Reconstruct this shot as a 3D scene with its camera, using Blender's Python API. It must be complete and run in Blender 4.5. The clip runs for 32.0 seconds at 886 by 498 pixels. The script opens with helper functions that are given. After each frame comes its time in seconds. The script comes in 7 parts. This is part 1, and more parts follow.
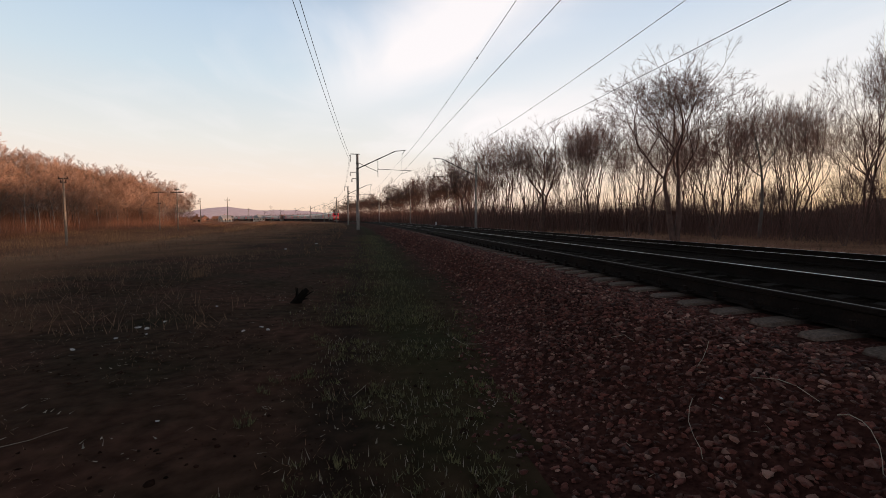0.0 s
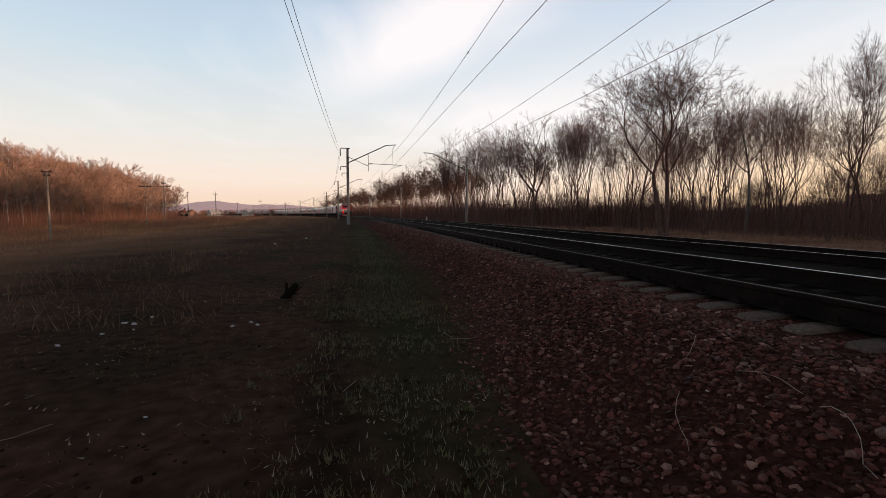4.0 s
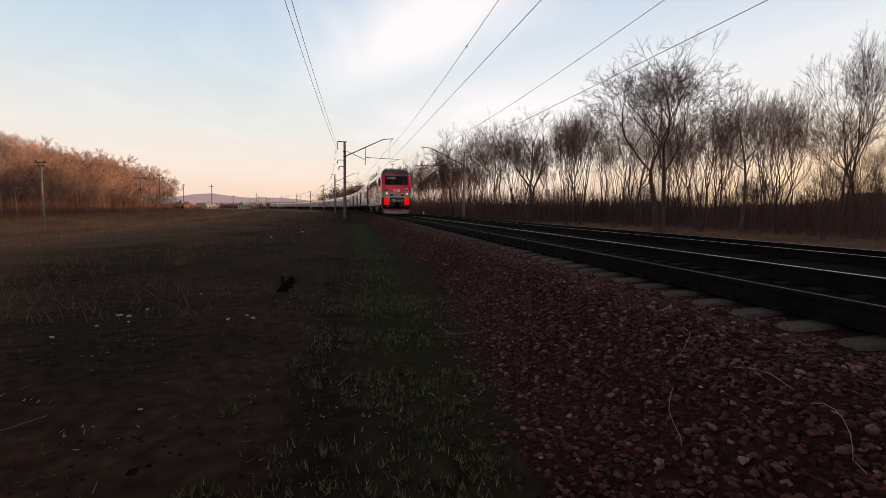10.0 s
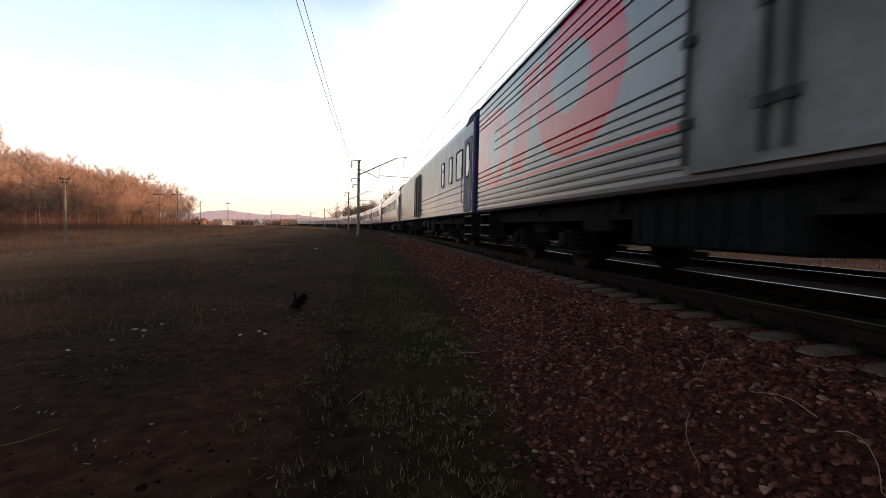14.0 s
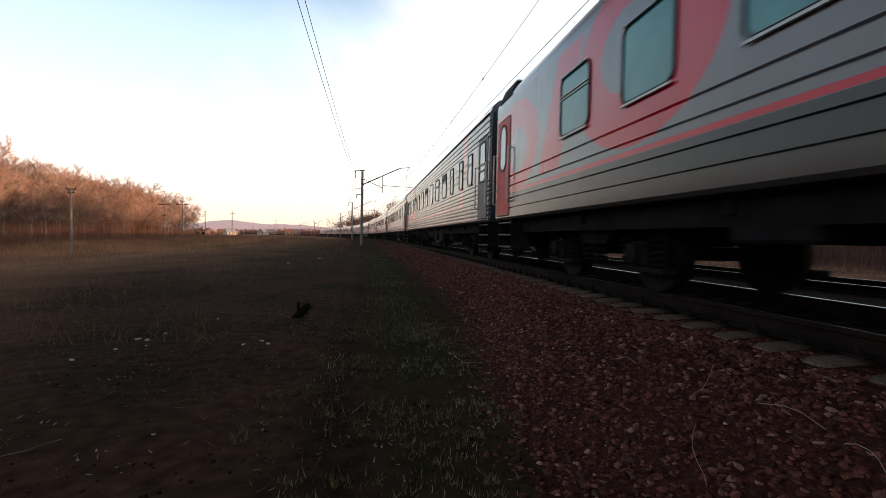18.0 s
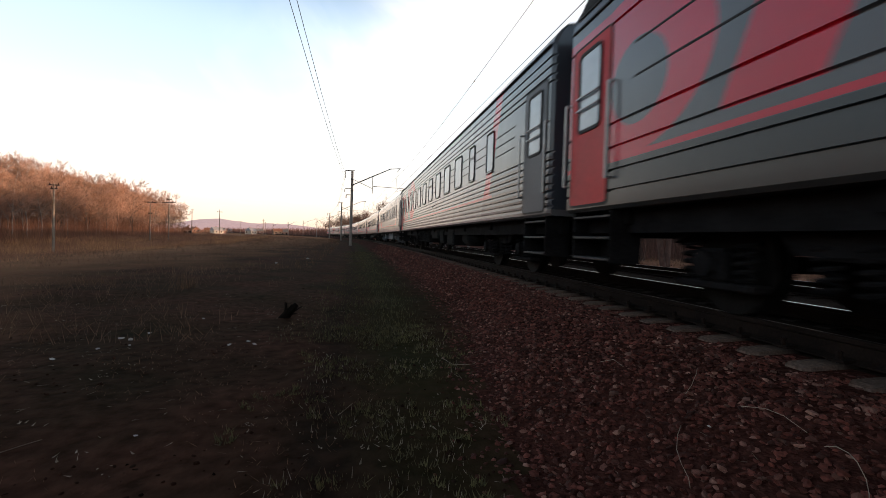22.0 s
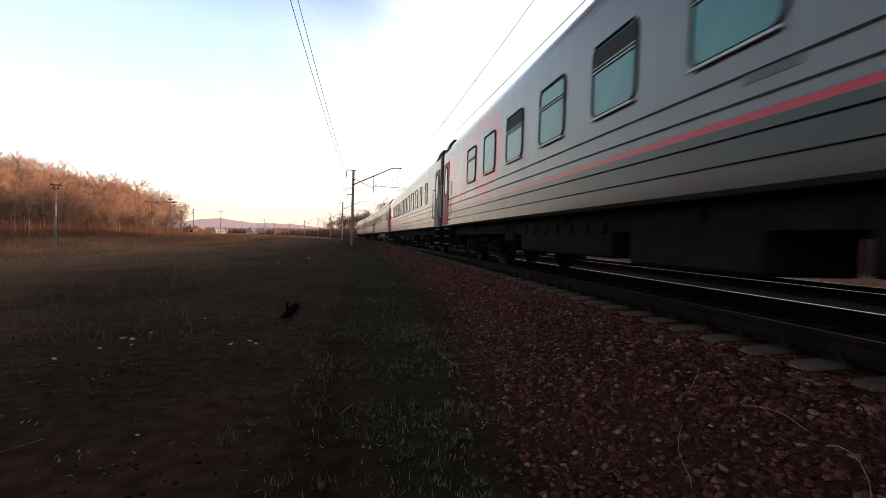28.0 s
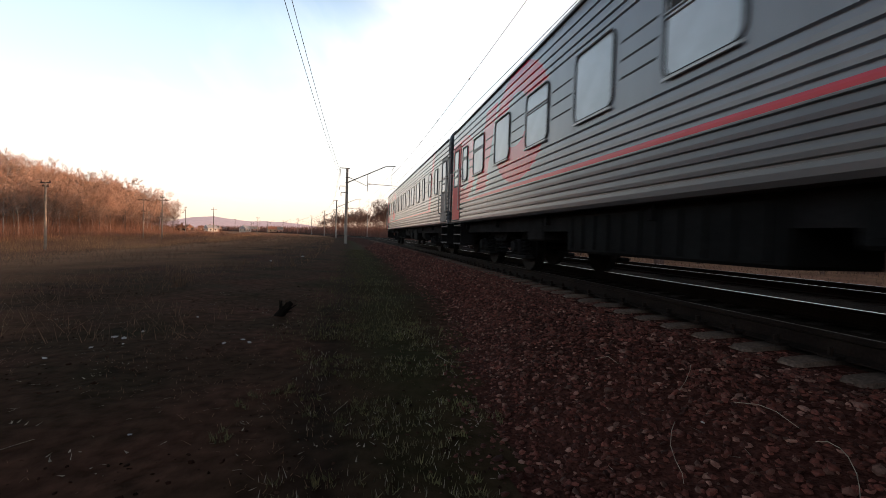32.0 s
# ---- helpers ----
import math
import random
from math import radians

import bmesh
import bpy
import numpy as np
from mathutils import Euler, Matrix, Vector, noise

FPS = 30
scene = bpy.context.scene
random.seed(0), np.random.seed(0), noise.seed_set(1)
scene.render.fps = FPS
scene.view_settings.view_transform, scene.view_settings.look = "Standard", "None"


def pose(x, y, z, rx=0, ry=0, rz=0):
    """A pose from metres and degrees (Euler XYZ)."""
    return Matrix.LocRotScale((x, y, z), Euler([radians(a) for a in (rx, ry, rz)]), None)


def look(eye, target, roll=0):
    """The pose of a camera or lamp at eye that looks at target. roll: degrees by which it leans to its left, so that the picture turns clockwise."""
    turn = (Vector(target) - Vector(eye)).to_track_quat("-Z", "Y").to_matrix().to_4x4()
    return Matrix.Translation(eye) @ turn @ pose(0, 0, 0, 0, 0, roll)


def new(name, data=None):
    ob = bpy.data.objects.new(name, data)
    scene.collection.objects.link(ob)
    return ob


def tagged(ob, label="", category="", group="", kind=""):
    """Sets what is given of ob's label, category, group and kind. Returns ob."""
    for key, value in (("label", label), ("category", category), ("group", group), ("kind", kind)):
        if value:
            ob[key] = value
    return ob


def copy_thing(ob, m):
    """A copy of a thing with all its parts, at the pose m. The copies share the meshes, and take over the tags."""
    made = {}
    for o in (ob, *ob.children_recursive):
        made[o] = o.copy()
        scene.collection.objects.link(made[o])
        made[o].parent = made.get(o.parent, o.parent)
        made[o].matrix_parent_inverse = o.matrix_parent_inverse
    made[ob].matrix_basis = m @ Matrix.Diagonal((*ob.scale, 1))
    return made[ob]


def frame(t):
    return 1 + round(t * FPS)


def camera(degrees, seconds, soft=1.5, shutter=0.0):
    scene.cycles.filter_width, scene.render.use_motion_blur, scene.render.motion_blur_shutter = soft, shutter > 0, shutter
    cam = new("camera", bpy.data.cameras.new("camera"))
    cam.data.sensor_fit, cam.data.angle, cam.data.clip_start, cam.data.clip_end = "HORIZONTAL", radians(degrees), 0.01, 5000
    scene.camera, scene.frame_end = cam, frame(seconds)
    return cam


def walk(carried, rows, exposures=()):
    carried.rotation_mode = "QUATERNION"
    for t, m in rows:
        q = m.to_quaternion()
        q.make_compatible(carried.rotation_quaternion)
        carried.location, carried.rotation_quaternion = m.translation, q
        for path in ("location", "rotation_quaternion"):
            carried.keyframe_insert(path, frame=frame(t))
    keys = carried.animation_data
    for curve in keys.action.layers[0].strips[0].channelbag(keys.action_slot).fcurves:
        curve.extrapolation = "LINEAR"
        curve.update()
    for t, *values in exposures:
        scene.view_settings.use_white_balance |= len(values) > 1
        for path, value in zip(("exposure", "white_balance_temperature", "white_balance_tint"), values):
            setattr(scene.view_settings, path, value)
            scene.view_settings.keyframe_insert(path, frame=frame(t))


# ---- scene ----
# camera: hand-held, standing beside the line
cam = camera(88.0, 32.0, soft=0.5, shutter=0.16)
EYE = (0.0, 0.0, 1.374)
PATH = [
    (0.0, pose(*EYE, 86.34, 0.00, -8.96)),
    (0.5, pose(*EYE, 86.02, 0.24, -9.25)),
    (1.0, pose(*EYE, 86.26, 0.15, -9.33)),
    (1.5, pose(*EYE, 86.04, 0.20, -8.91)),
    (2.0, pose(*EYE, 86.32, 0.26, -8.86)),
    (2.5, pose(*EYE, 86.10, 0.45, -9.27)),
    (3.0, pose(*EYE, 85.88, 0.24, -9.52)),
    (3.5, pose(*EYE, 85.86, 0.14, -9.87)),
    (5.5, pose(*EYE, 84.99, -0.83, -10.61)),
    (6.0, pose(*EYE, 85.95, -0.59, -10.27)),
    (6.5, pose(*EYE, 85.85, -0.44, -10.19)),
    (7.0, pose(*EYE, 85.79, -0.36, -10.24)),
    (7.5, pose(*EYE, 85.46, -0.26, -10.19)),
    (8.0, pose(*EYE, 85.33, -0.20, -10.07)),
    (8.5, pose(*EYE, 85.23, -0.34, -10.22)),
    (9.0, pose(*EYE, 85.24, -1.01, -10.26)),
    (9.5, pose(*EYE, 85.13, -0.90, -10.44)),
    (10.0, pose(*EYE, 85.05, -0.68, -10.50)),
    (10.5, pose(*EYE, 85.00, -0.65, -10.91)),
    (11.0, pose(*EYE, 85.35, -0.76, -10.95)),
    (11.5, pose(*EYE, 86.10, -0.79, -10.93)),
    (12.0, pose(*EYE, 86.57, -0.28, -10.65)),
    (12.5, pose(*EYE, 86.42, -0.65, -9.73)),
    (13.0, pose(*EYE, 87.11, -0.94, -9.64)),
    (13.5, pose(*EYE, 87.32, -0.99, -9.28)),
    (14.0, pose(*EYE, 87.29, -1.14, -8.96)),
    (14.5, pose(*EYE, 87.11, -1.58, -9.09)),
    (16.5, pose(*EYE, 88.05, -1.18, -8.54)),
    (17.0, pose(*EYE, 88.36, -1.32, -8.46)),
    (17.5, pose(*EYE, 88.44, -1.27, -8.47)),
    (18.0, pose(*EYE, 88.49, -1.14, -8.56)),
    (18.5, pose(*EYE, 88.49, -1.04, -8.76)),
    (19.0, pose(*EYE, 88.76, -1.13, -8.77)),
    (19.5, pose(*EYE, 88.85, -1.36, -8.88)),
    (20.0, pose(*EYE, 88.43, -1.03, -8.69)),
    (20.5, pose(*EYE, 88.39, -1.06, -8.92)),
    (21.0, pose(*EYE, 88.44, -1.50, -9.12)),
    (21.5, pose(*EYE, 88.72, -1.90, -9.38)),
    (22.0, pose(*EYE, 88.72, -1.85, -9.87)),
    (22.5, pose(*EYE, 88.86, -2.04, -9.98)),
    (23.0, pose(*EYE, 88.89, -2.14, -9.90)),
    (23.5, pose(*EYE, 89.09, -2.33, -10.03)),
    (24.0, pose(*EYE, 88.83, -2.36, -9.82)),
    (24.5, pose(*EYE, 88.96, -2.25, -9.77)),
    (25.0, pose(*EYE, 88.92, -1.93, -9.81)),
    (25.5, pose(*EYE, 89.04, -1.99, -9.77)),
    (27.5, pose(*EYE, 88.52, -1.80, -9.87)),
    (28.0, pose(*EYE, 88.65, -1.79, -9.73)),
    (28.5, pose(*EYE, 88.39, -1.67, -9.82)),
    (29.0, pose(*EYE, 88.58, -1.47, -9.81)),
    (29.5, pose(*EYE, 88.62, -1.83, -9.85)),
    (30.0, pose(*EYE, 88.65, -2.40, -10.01)),
    (30.5, pose(*EYE, 88.77, -2.20, -10.01)),
    (31.0, pose(*EYE, 88.87, -2.23, -9.76)),
    (31.5, pose(*EYE, 88.48, -1.98, -10.00)),
    (32.0, pose(*EYE, 88.45, -1.79, -10.46)),
]
EXPOSURES = [(0.0, 0.12, 6850, 11), (11.3, 0.14, 6850, 11), (12.0, 0.46, 6800, 10), (13.5, 0.67, 6780, 8), (32.0, 0.67, 6780, 8)]
walk(cam, PATH, EXPOSURES)

# ---- world, sun ----
SUN_AZ, SUN_EL = 112.0, 3.5          # degrees clockwise from the track's direction; height


def make_world():
    """Dusk: a clear sky, warm haze over the horizon, one long streak of thin cloud and some veil beside it."""
    w = bpy.data.worlds.new("dusk_sky")
    scene.world = w
    w.use_nodes = True
    nt = w.node_tree
    nt.nodes.clear()
    N, Lk = nt.nodes.new, nt.links.new

    def op(kind, a, b=0.0, c=0.0):
        n = N("ShaderNodeMath")
        n.operation = kind
        for i, v in enumerate((a, b, c)):
            if isinstance(v, (int, float)):
                n.inputs[i].default_value = v
            else:
                Lk(v, n.inputs[i])
        return n.outputs[0]

    def bell(v, centre, width):
        u = op("MULTIPLY", op("SUBTRACT", v, centre), 1 / width)
        return op("POWER", 2.718, op("MULTIPLY", op("MULTIPLY", u, u), -1.0))

    out, bg = N("ShaderNodeOutputWorld"), N("ShaderNodeBackground")
    sky = N("ShaderNodeTexSky")
    sky.sky_type, sky.sun_disc = "NISHITA", False
    sky.sun_elevation, sky.sun_rotation = radians(SUN_EL), radians(SUN_AZ)
    sky.air_density, sky.dust_density, sky.ozone_density = 1.0, 1.5, 2.0
    tc = N("ShaderNodeTexCoord")
    sep = N("ShaderNodeSeparateXYZ")
    Lk(tc.outputs["Generated"], sep.inputs[0])
    z = sep.outputs["Z"]
    zc = op("MAXIMUM", z, 0.05)
    # the direction laid on a plane overhead
    px, py = op("DIVIDE", sep.outputs["X"], zc), op("DIVIDE", sep.outputs["Y"], zc)
    com = N("ShaderNodeCombineXYZ")
    Lk(px, com.inputs[0]); Lk(py, com.inputs[1])
    mp = N("ShaderNodeMapping")
    mp.inputs["Rotation"].default_value = (0, 0, radians(-20))
    mp.inputs["Scale"].default_value = (0.9, 0.40, 1)
    Lk(com.outputs[0], mp.inputs[0])
    no = N("ShaderNodeTexNoise")
    no.inputs["Scale"].default_value, no.inputs["Detail"].default_value = 1.3, 6
    no.inputs["Roughness"].default_value, no.inputs["Distortion"].default_value = 0.5, 0.6
    Lk(mp.outputs[0], no.inputs["Vector"])
    soft = op("SUBTRACT", no.outputs["Fac"], 0.5)
    across = op("ADD", op("ADD", op("MULTIPLY", px, 0.938), op("MULTIPLY", py, 0.348)), op("MULTIPLY", soft, 0.9))
    streak = op("MULTIPLY", bell(across, 1.20, 0.36), bell(py, 2.4, 1.6))
    low = op("MULTIPLY", bell(op("ADD", px, op("MULTIPLY", soft, 1.5)), 1.6, 1.3), bell(py, 5.0, 2.0))
    right = op("MULTIPLY", bell(px, 3.2, 1.7), op("MULTIPLY", bell(py, 2.6, 1.8), 0.45))
    veil = op("MULTIPLY", op("MAXIMUM", soft, 0.0), 0.9)
    cloud = op("MINIMUM", op("ADD", op("ADD", streak, op("MULTIPLY", low, 0.8)), op("ADD", veil, right)), 0.92)
    fade = N("ShaderNodeMapRange")
    fade.inputs["From Min"].default_value, fade.inputs["From Max"].default_value = 0.02, 0.12
    Lk(z, fade.inputs["Value"])
    cloud = op("MULTIPLY", cloud, fade.outputs[0])
    hazec = N("ShaderNodeValToRGB")
    e = hazec.color_ramp.elements
    e[0].position, e[0].color = 0.0, (0.92, 0.68, 0.52, 1)
    e[1].position, e[1].color = 0.46, (0.40, 0.58, 0.83, 1)
    for p, c in ((0.07, (0.96, 0.83, 0.74, 1)), (0.15, (0.84, 0.85, 0.84, 1)), (0.28, (0.62, 0.76, 0.88, 1))):
        k = e.new(p)
        k.color = c
    Lk(z, hazec.inputs[0])
    # the glow on the sunset's side
    glow = op("MULTIPLY", op("MULTIPLY", bell(z, 0.0, 0.16), 0.85), op("MINIMUM", op("MAXIMUM", op("MULTIPLY_ADD", sep.outputs["X"], 1.8, -0.45), 0.0), 1.0))
    gl = N("ShaderNodeMix"); gl.data_type = "RGBA"
    gl.inputs["B"].default_value = (0.98, 0.66, 0.36, 1)
    Lk(glow, gl.inputs["Factor"]); Lk(hazec.outputs[0], gl.inputs["A"])
    hz = N("ShaderNodeMapRange")
    hz.interpolation_type = "SMOOTHSTEP"
    hz.inputs["From Min"].default_value, hz.inputs["From Max"].default_value = 0.36, 0.62
    hz.inputs["To Min"].default_value, hz.inputs["To Max"].default_value = 0.93, 0.0
    Lk(z, hz.inputs["Value"])
    mul = N("ShaderNodeVectorMath"); mul.operation = "SCALE"
    mul.inputs["Scale"].default_value = 0.03
    Lk(sky.outputs[0], mul.inputs[0])
    m1 = N("ShaderNodeMix"); m1.data_type = "RGBA"
    Lk(hz.outputs[0], m1.inputs["Factor"]); Lk(mul.outputs[0], m1.inputs["A"]); Lk(gl.outputs["Result"], m1.inputs["B"])
    m2 = N("ShaderNodeMix"); m2.data_type = "RGBA"
    Lk(cloud, m2.inputs["Factor"])
    Lk(m1.outputs["Result"], m2.inputs["A"]); m2.inputs["B"].default_value = (0.95, 0.93, 0.97, 1)
    Lk(m2.outputs["Result"], bg.inputs["Color"])
    bg.inputs["Strength"].default_value = 0.97
    Lk(bg.outputs[0], out.inputs[0])


make_world()
sun = new("sun", bpy.data.lights.new("sun", "SUN"))
sun.data.energy, sun.data.angle, sun.data.color = 3.8, radians(0.6), (1.0, 0.60, 0.40)
_a, _e = radians(SUN_AZ), radians(SUN_EL)
sun.matrix_world = look((0, 0, 50), (-math.sin(_a) * math.cos(_e), -math.cos(_a) * math.cos(_e), 50 - math.sin(_e)))

# ---- materials ----
def material(name, color, rough=0.8, metal=0.0, vary=0.25, scale=3.0, fine=40.0, bump=0.3, dist=0.01, tint=None, island=False, rand=0.0, spec=0.5, coat=0.0, pale=None):
    """Noise at two scales mixes the colour with a darker or tinted one, a finer noise gives relief."""
    m = bpy.data.materials.new(name)
    m.use_nodes = True
    nt = m.node_tree
    N, Lk = nt.nodes.new, nt.links.new
    b = nt.nodes["Principled BSDF"]
    b.inputs["Roughness"].default_value, b.inputs["Metallic"].default_value = rough, metal
    b.inputs["Specular IOR Level"].default_value = spec
    b.inputs["Coat Weight"].default_value = coat
    tc = N("ShaderNodeTexCoord")
    n1, n2 = N("ShaderNodeTexNoise"), N("ShaderNodeTexNoise")
    n1.inputs["Scale"].default_value, n1.inputs["Detail"].default_value = scale, 5
    n2.inputs["Scale"].default_value, n2.inputs["Detail"].default_value = fine, 4
    Lk(tc.outputs["Object"], n1.inputs["Vector"]); Lk(tc.outputs["Object"], n2.inputs["Vector"])
    dark = tint or tuple(c * (1 - vary * 1.6) for c in color)
    mx = N("ShaderNodeMix"); mx.data_type = "RGBA"
    mx.inputs["A"].default_value, mx.inputs["B"].default_value = (*color, 1), (*dark, 1)
    mr = N("ShaderNodeMapRange")
    mr.inputs["From Min"].default_value, mr.inputs["From Max"].default_value = 0.35, 0.68
    Lk(n1.outputs["Fac"], mr.inputs["Value"]); Lk(mr.outputs[0], mx.inputs["Factor"])
    mf = N("ShaderNodeMapRange")
    mf.inputs["From Min"].default_value, mf.inputs["From Max"].default_value = 0.3, 0.7
    mf.inputs["To Min"].default_value, mf.inputs["To Max"].default_value = 1 - vary, 1 + vary
    Lk(n2.outputs["Fac"], mf.inputs["Value"])
    hv = N("ShaderNodeHueSaturation")
    Lk(mx.outputs["Result"], hv.inputs["Color"])
    val = mf.outputs[0]
    if rand:
        if island:
            src = N("ShaderNodeNewGeometry").outputs["Random Per Island"]
        else:
            src = N("ShaderNodeObjectInfo").outputs["Random"]
        rr = N("ShaderNodeMapRange")
        rr.inputs["To Min"].default_value, rr.inputs["To Max"].default_value = 1 - rand, 1 + rand
        Lk(src, rr.inputs["Value"])
        mu = N("ShaderNodeMath"); mu.operation = "MULTIPLY"
        Lk(rr.outputs[0], mu.inputs[0]); Lk(val, mu.inputs[1])
        val = mu.outputs[0]
    Lk(val, hv.inputs["Value"])
    if pale:
        # a share of the pieces has the paler colour
        pick = N("ShaderNodeMath"); pick.operation = "FRACT"
        many = N("ShaderNodeMath"); many.operation = "MULTIPLY"
        many.inputs[1].default_value = 7.3
        Lk(src, many.inputs[0]); Lk(many.outputs[0], pick.inputs[0])
        ramp = N("ShaderNodeMapRange")
        ramp.inputs["From Min"].default_value, ramp.inputs["From Max"].default_value = 0.80, 1.0
        Lk(pick.outputs[0], ramp.inputs["Value"])
        mp = N("ShaderNodeMix"); mp.data_type = "RGBA"
        mp.inputs["B"].default_value = (*pale, 1)
        Lk(ramp.outputs[0], mp.inputs["Factor"]); Lk(mx.outputs["Result"], mp.inputs["A"])
        Lk(mp.outputs["Result"], hv.inputs["Color"])
    Lk(hv.outputs[0], b.inputs["Base Color"])
    if bump:
        bp = N("ShaderNodeBump")
        bp.inputs["Strength"].default_value, bp.inputs["Distance"].default_value = bump, dist
        Lk(n2.outputs["Fac"], bp.inputs["Height"]); Lk(bp.outputs[0], b.inputs["Normal"])
    return m


def glowing(name, color, strength):
    m = material(name, color, 0.3, bump=0)
    b = m.node_tree.nodes["Principled BSDF"]
    b.inputs["Emission Color"].default_value, b.inputs["Emission Strength"].default_value = (*color, 1), strength
    return m


STEEL_WORN = material("worn_rail_head", (0.42, 0.41, 0.41), 0.28, 1.0, 0.2, 2, 60, 0.1)
STEEL_DULL = material("dull_rail_head", (0.050, 0.042, 0.036), 0.5, 0.7, 0.3, 2, 60, 0.2)
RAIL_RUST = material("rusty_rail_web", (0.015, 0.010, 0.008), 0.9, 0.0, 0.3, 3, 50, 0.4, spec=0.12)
POLE_CONC = material("pole_concrete", (0.26, 0.235, 0.22), 0.9, 0, 0.25, 0.7, 30, 0.3)
STONE = material("ballast_stone", (0.136, 0.043, 0.033), 0.7, 0, 0.3, 9, 60, 0.4, 0.004, tint=(0.056, 0.018, 0.013), island=True, rand=0.6, spec=0.2, pale=(0.26, 0.145, 0.115))
STONE_ONE = material("ballast_stone_single", (0.136, 0.043, 0.033), 0.7, 0, 0.3, 9, 60, 0.4, 0.004, tint=(0.056, 0.018, 0.013), rand=0.6, spec=0.2, pale=(0.26, 0.145, 0.115))
WIRE = material("wire_copper_dark", (0.03, 0.028, 0.03), 0.6, 0.3, 0.1, 3, 20, 0)
IRON = material("dark_galvanised_iron", (0.06, 0.055, 0.055), 0.6, 0.6, 0.2, 4, 40, 0.2)
PORCELAIN = material("insulator_porcelain", (0.09, 0.05, 0.04), 0.25, 0, 0.1, 5, 30, 0)
BARK = material("dark_bark", (0.125, 0.070, 0.058), 0.95, 0, 0.3, 3, 30, 0.5, 0.02)
TWIG_WARM = material("brown_twig", (0.125, 0.070, 0.052), 0.95, 0, 0.25, 0.3, 30, 0, rand=0.25)
TWIG = material("bare_twig", (0.20, 0.115, 0.096), 0.95, 0, 0.25, 3, 30, 0)
BIRCH = material("birch_bark", (0.44, 0.38, 0.34), 0.85, 0, 0.3, 1.2, 20, 0.3, tint=(0.10, 0.085, 0.08))
BIRCH_GREY = material("grey_birch_bark", (0.17, 0.145, 0.13), 0.85, 0, 0.3, 1.2, 20, 0.3, tint=(0.07, 0.06, 0.055))
RUSSET = material("russet_twig", (0.50, 0.315, 0.235), 0.95, 0, 0.3, 0.3, 20, 0, rand=0.25)
ROTTEN = material("rotten_wood", (0.014, 0.011, 0.009), 0.95, 0, 0.3, 3, 30, 0.5, 0.02, spec=0.05)
WOOD_POLE = material("weathered_wood", (0.34, 0.27, 0.215), 0.9, 0, 0.25, 2, 30, 0.3)


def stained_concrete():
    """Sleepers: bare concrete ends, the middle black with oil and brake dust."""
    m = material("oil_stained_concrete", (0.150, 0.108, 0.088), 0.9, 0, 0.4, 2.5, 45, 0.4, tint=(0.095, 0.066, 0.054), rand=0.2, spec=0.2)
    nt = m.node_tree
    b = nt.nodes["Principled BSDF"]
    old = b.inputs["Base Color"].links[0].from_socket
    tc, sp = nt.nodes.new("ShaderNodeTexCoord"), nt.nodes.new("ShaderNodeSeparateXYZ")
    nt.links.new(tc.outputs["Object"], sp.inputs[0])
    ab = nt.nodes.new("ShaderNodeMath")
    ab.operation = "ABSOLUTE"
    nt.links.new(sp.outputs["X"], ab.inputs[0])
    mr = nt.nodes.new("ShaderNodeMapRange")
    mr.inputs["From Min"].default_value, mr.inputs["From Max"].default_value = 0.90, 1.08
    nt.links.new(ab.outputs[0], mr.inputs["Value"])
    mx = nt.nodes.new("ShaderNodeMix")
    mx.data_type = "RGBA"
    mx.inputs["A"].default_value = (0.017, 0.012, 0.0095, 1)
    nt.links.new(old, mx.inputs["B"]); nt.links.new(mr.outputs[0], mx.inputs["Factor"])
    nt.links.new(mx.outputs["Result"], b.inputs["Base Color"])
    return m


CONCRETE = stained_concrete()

# ---- the plan: the line's curve, the lie of the land ----
TRACK_X, C2, C3 = 4.325, 3.2e-4, 0.26e-6
RAIL_Z = 0.75                        # top of rail, near track
TRACK2, RAIL2_Z = 5.75, 0.61         # second track, to the side of the first
HALF_GAUGE = 0.797


def bend(y):
    """Sideways shift of the line at y."""
    return -(C2 * y * y + C3 * y ** 3) if y > 0 else 0.0


def slope(y):
    return -(2 * C2 * y + 3 * C3 * y * y) if y > 0 else 0.0


ARC = [0.0]
for _i in range(1200):
    ARC.append(ARC[-1] + math.hypot(1.0, slope(_i + 0.5)))


def y_at(s):
    """y where the length along the line is s."""
    if s <= 0:
        return s
    lo, hi = 0, 1199
    while hi - lo > 1:
        mid = (lo + hi) // 2
        lo, hi = (mid, hi) if ARC[mid] <= s else (lo, mid)
    return lo + (s - ARC[lo]) / (ARC[lo + 1] - ARC[lo])


def on_line(s, d=0.0, z=0.0):
    """The place d metres to the side of the near track's centre, and the line's turn there."""
    y = y_at(s)
    a = math.atan(slope(y))
    return Vector((TRACK_X + bend(y) + d * math.cos(a), y - d * math.sin(a), z)), -a


def smooth(a, b, v):
    v = min(1.0, max(0.0, (v - a) / (b - a)))
    return v * v * (3 - 2 * v)


def foot(y):
    """Where the ballast's foot lies beside the near track."""
    return -3.3 + 0.85 * smooth(2.0, 9.0, y) - 0.25 * smooth(14, 40, y)


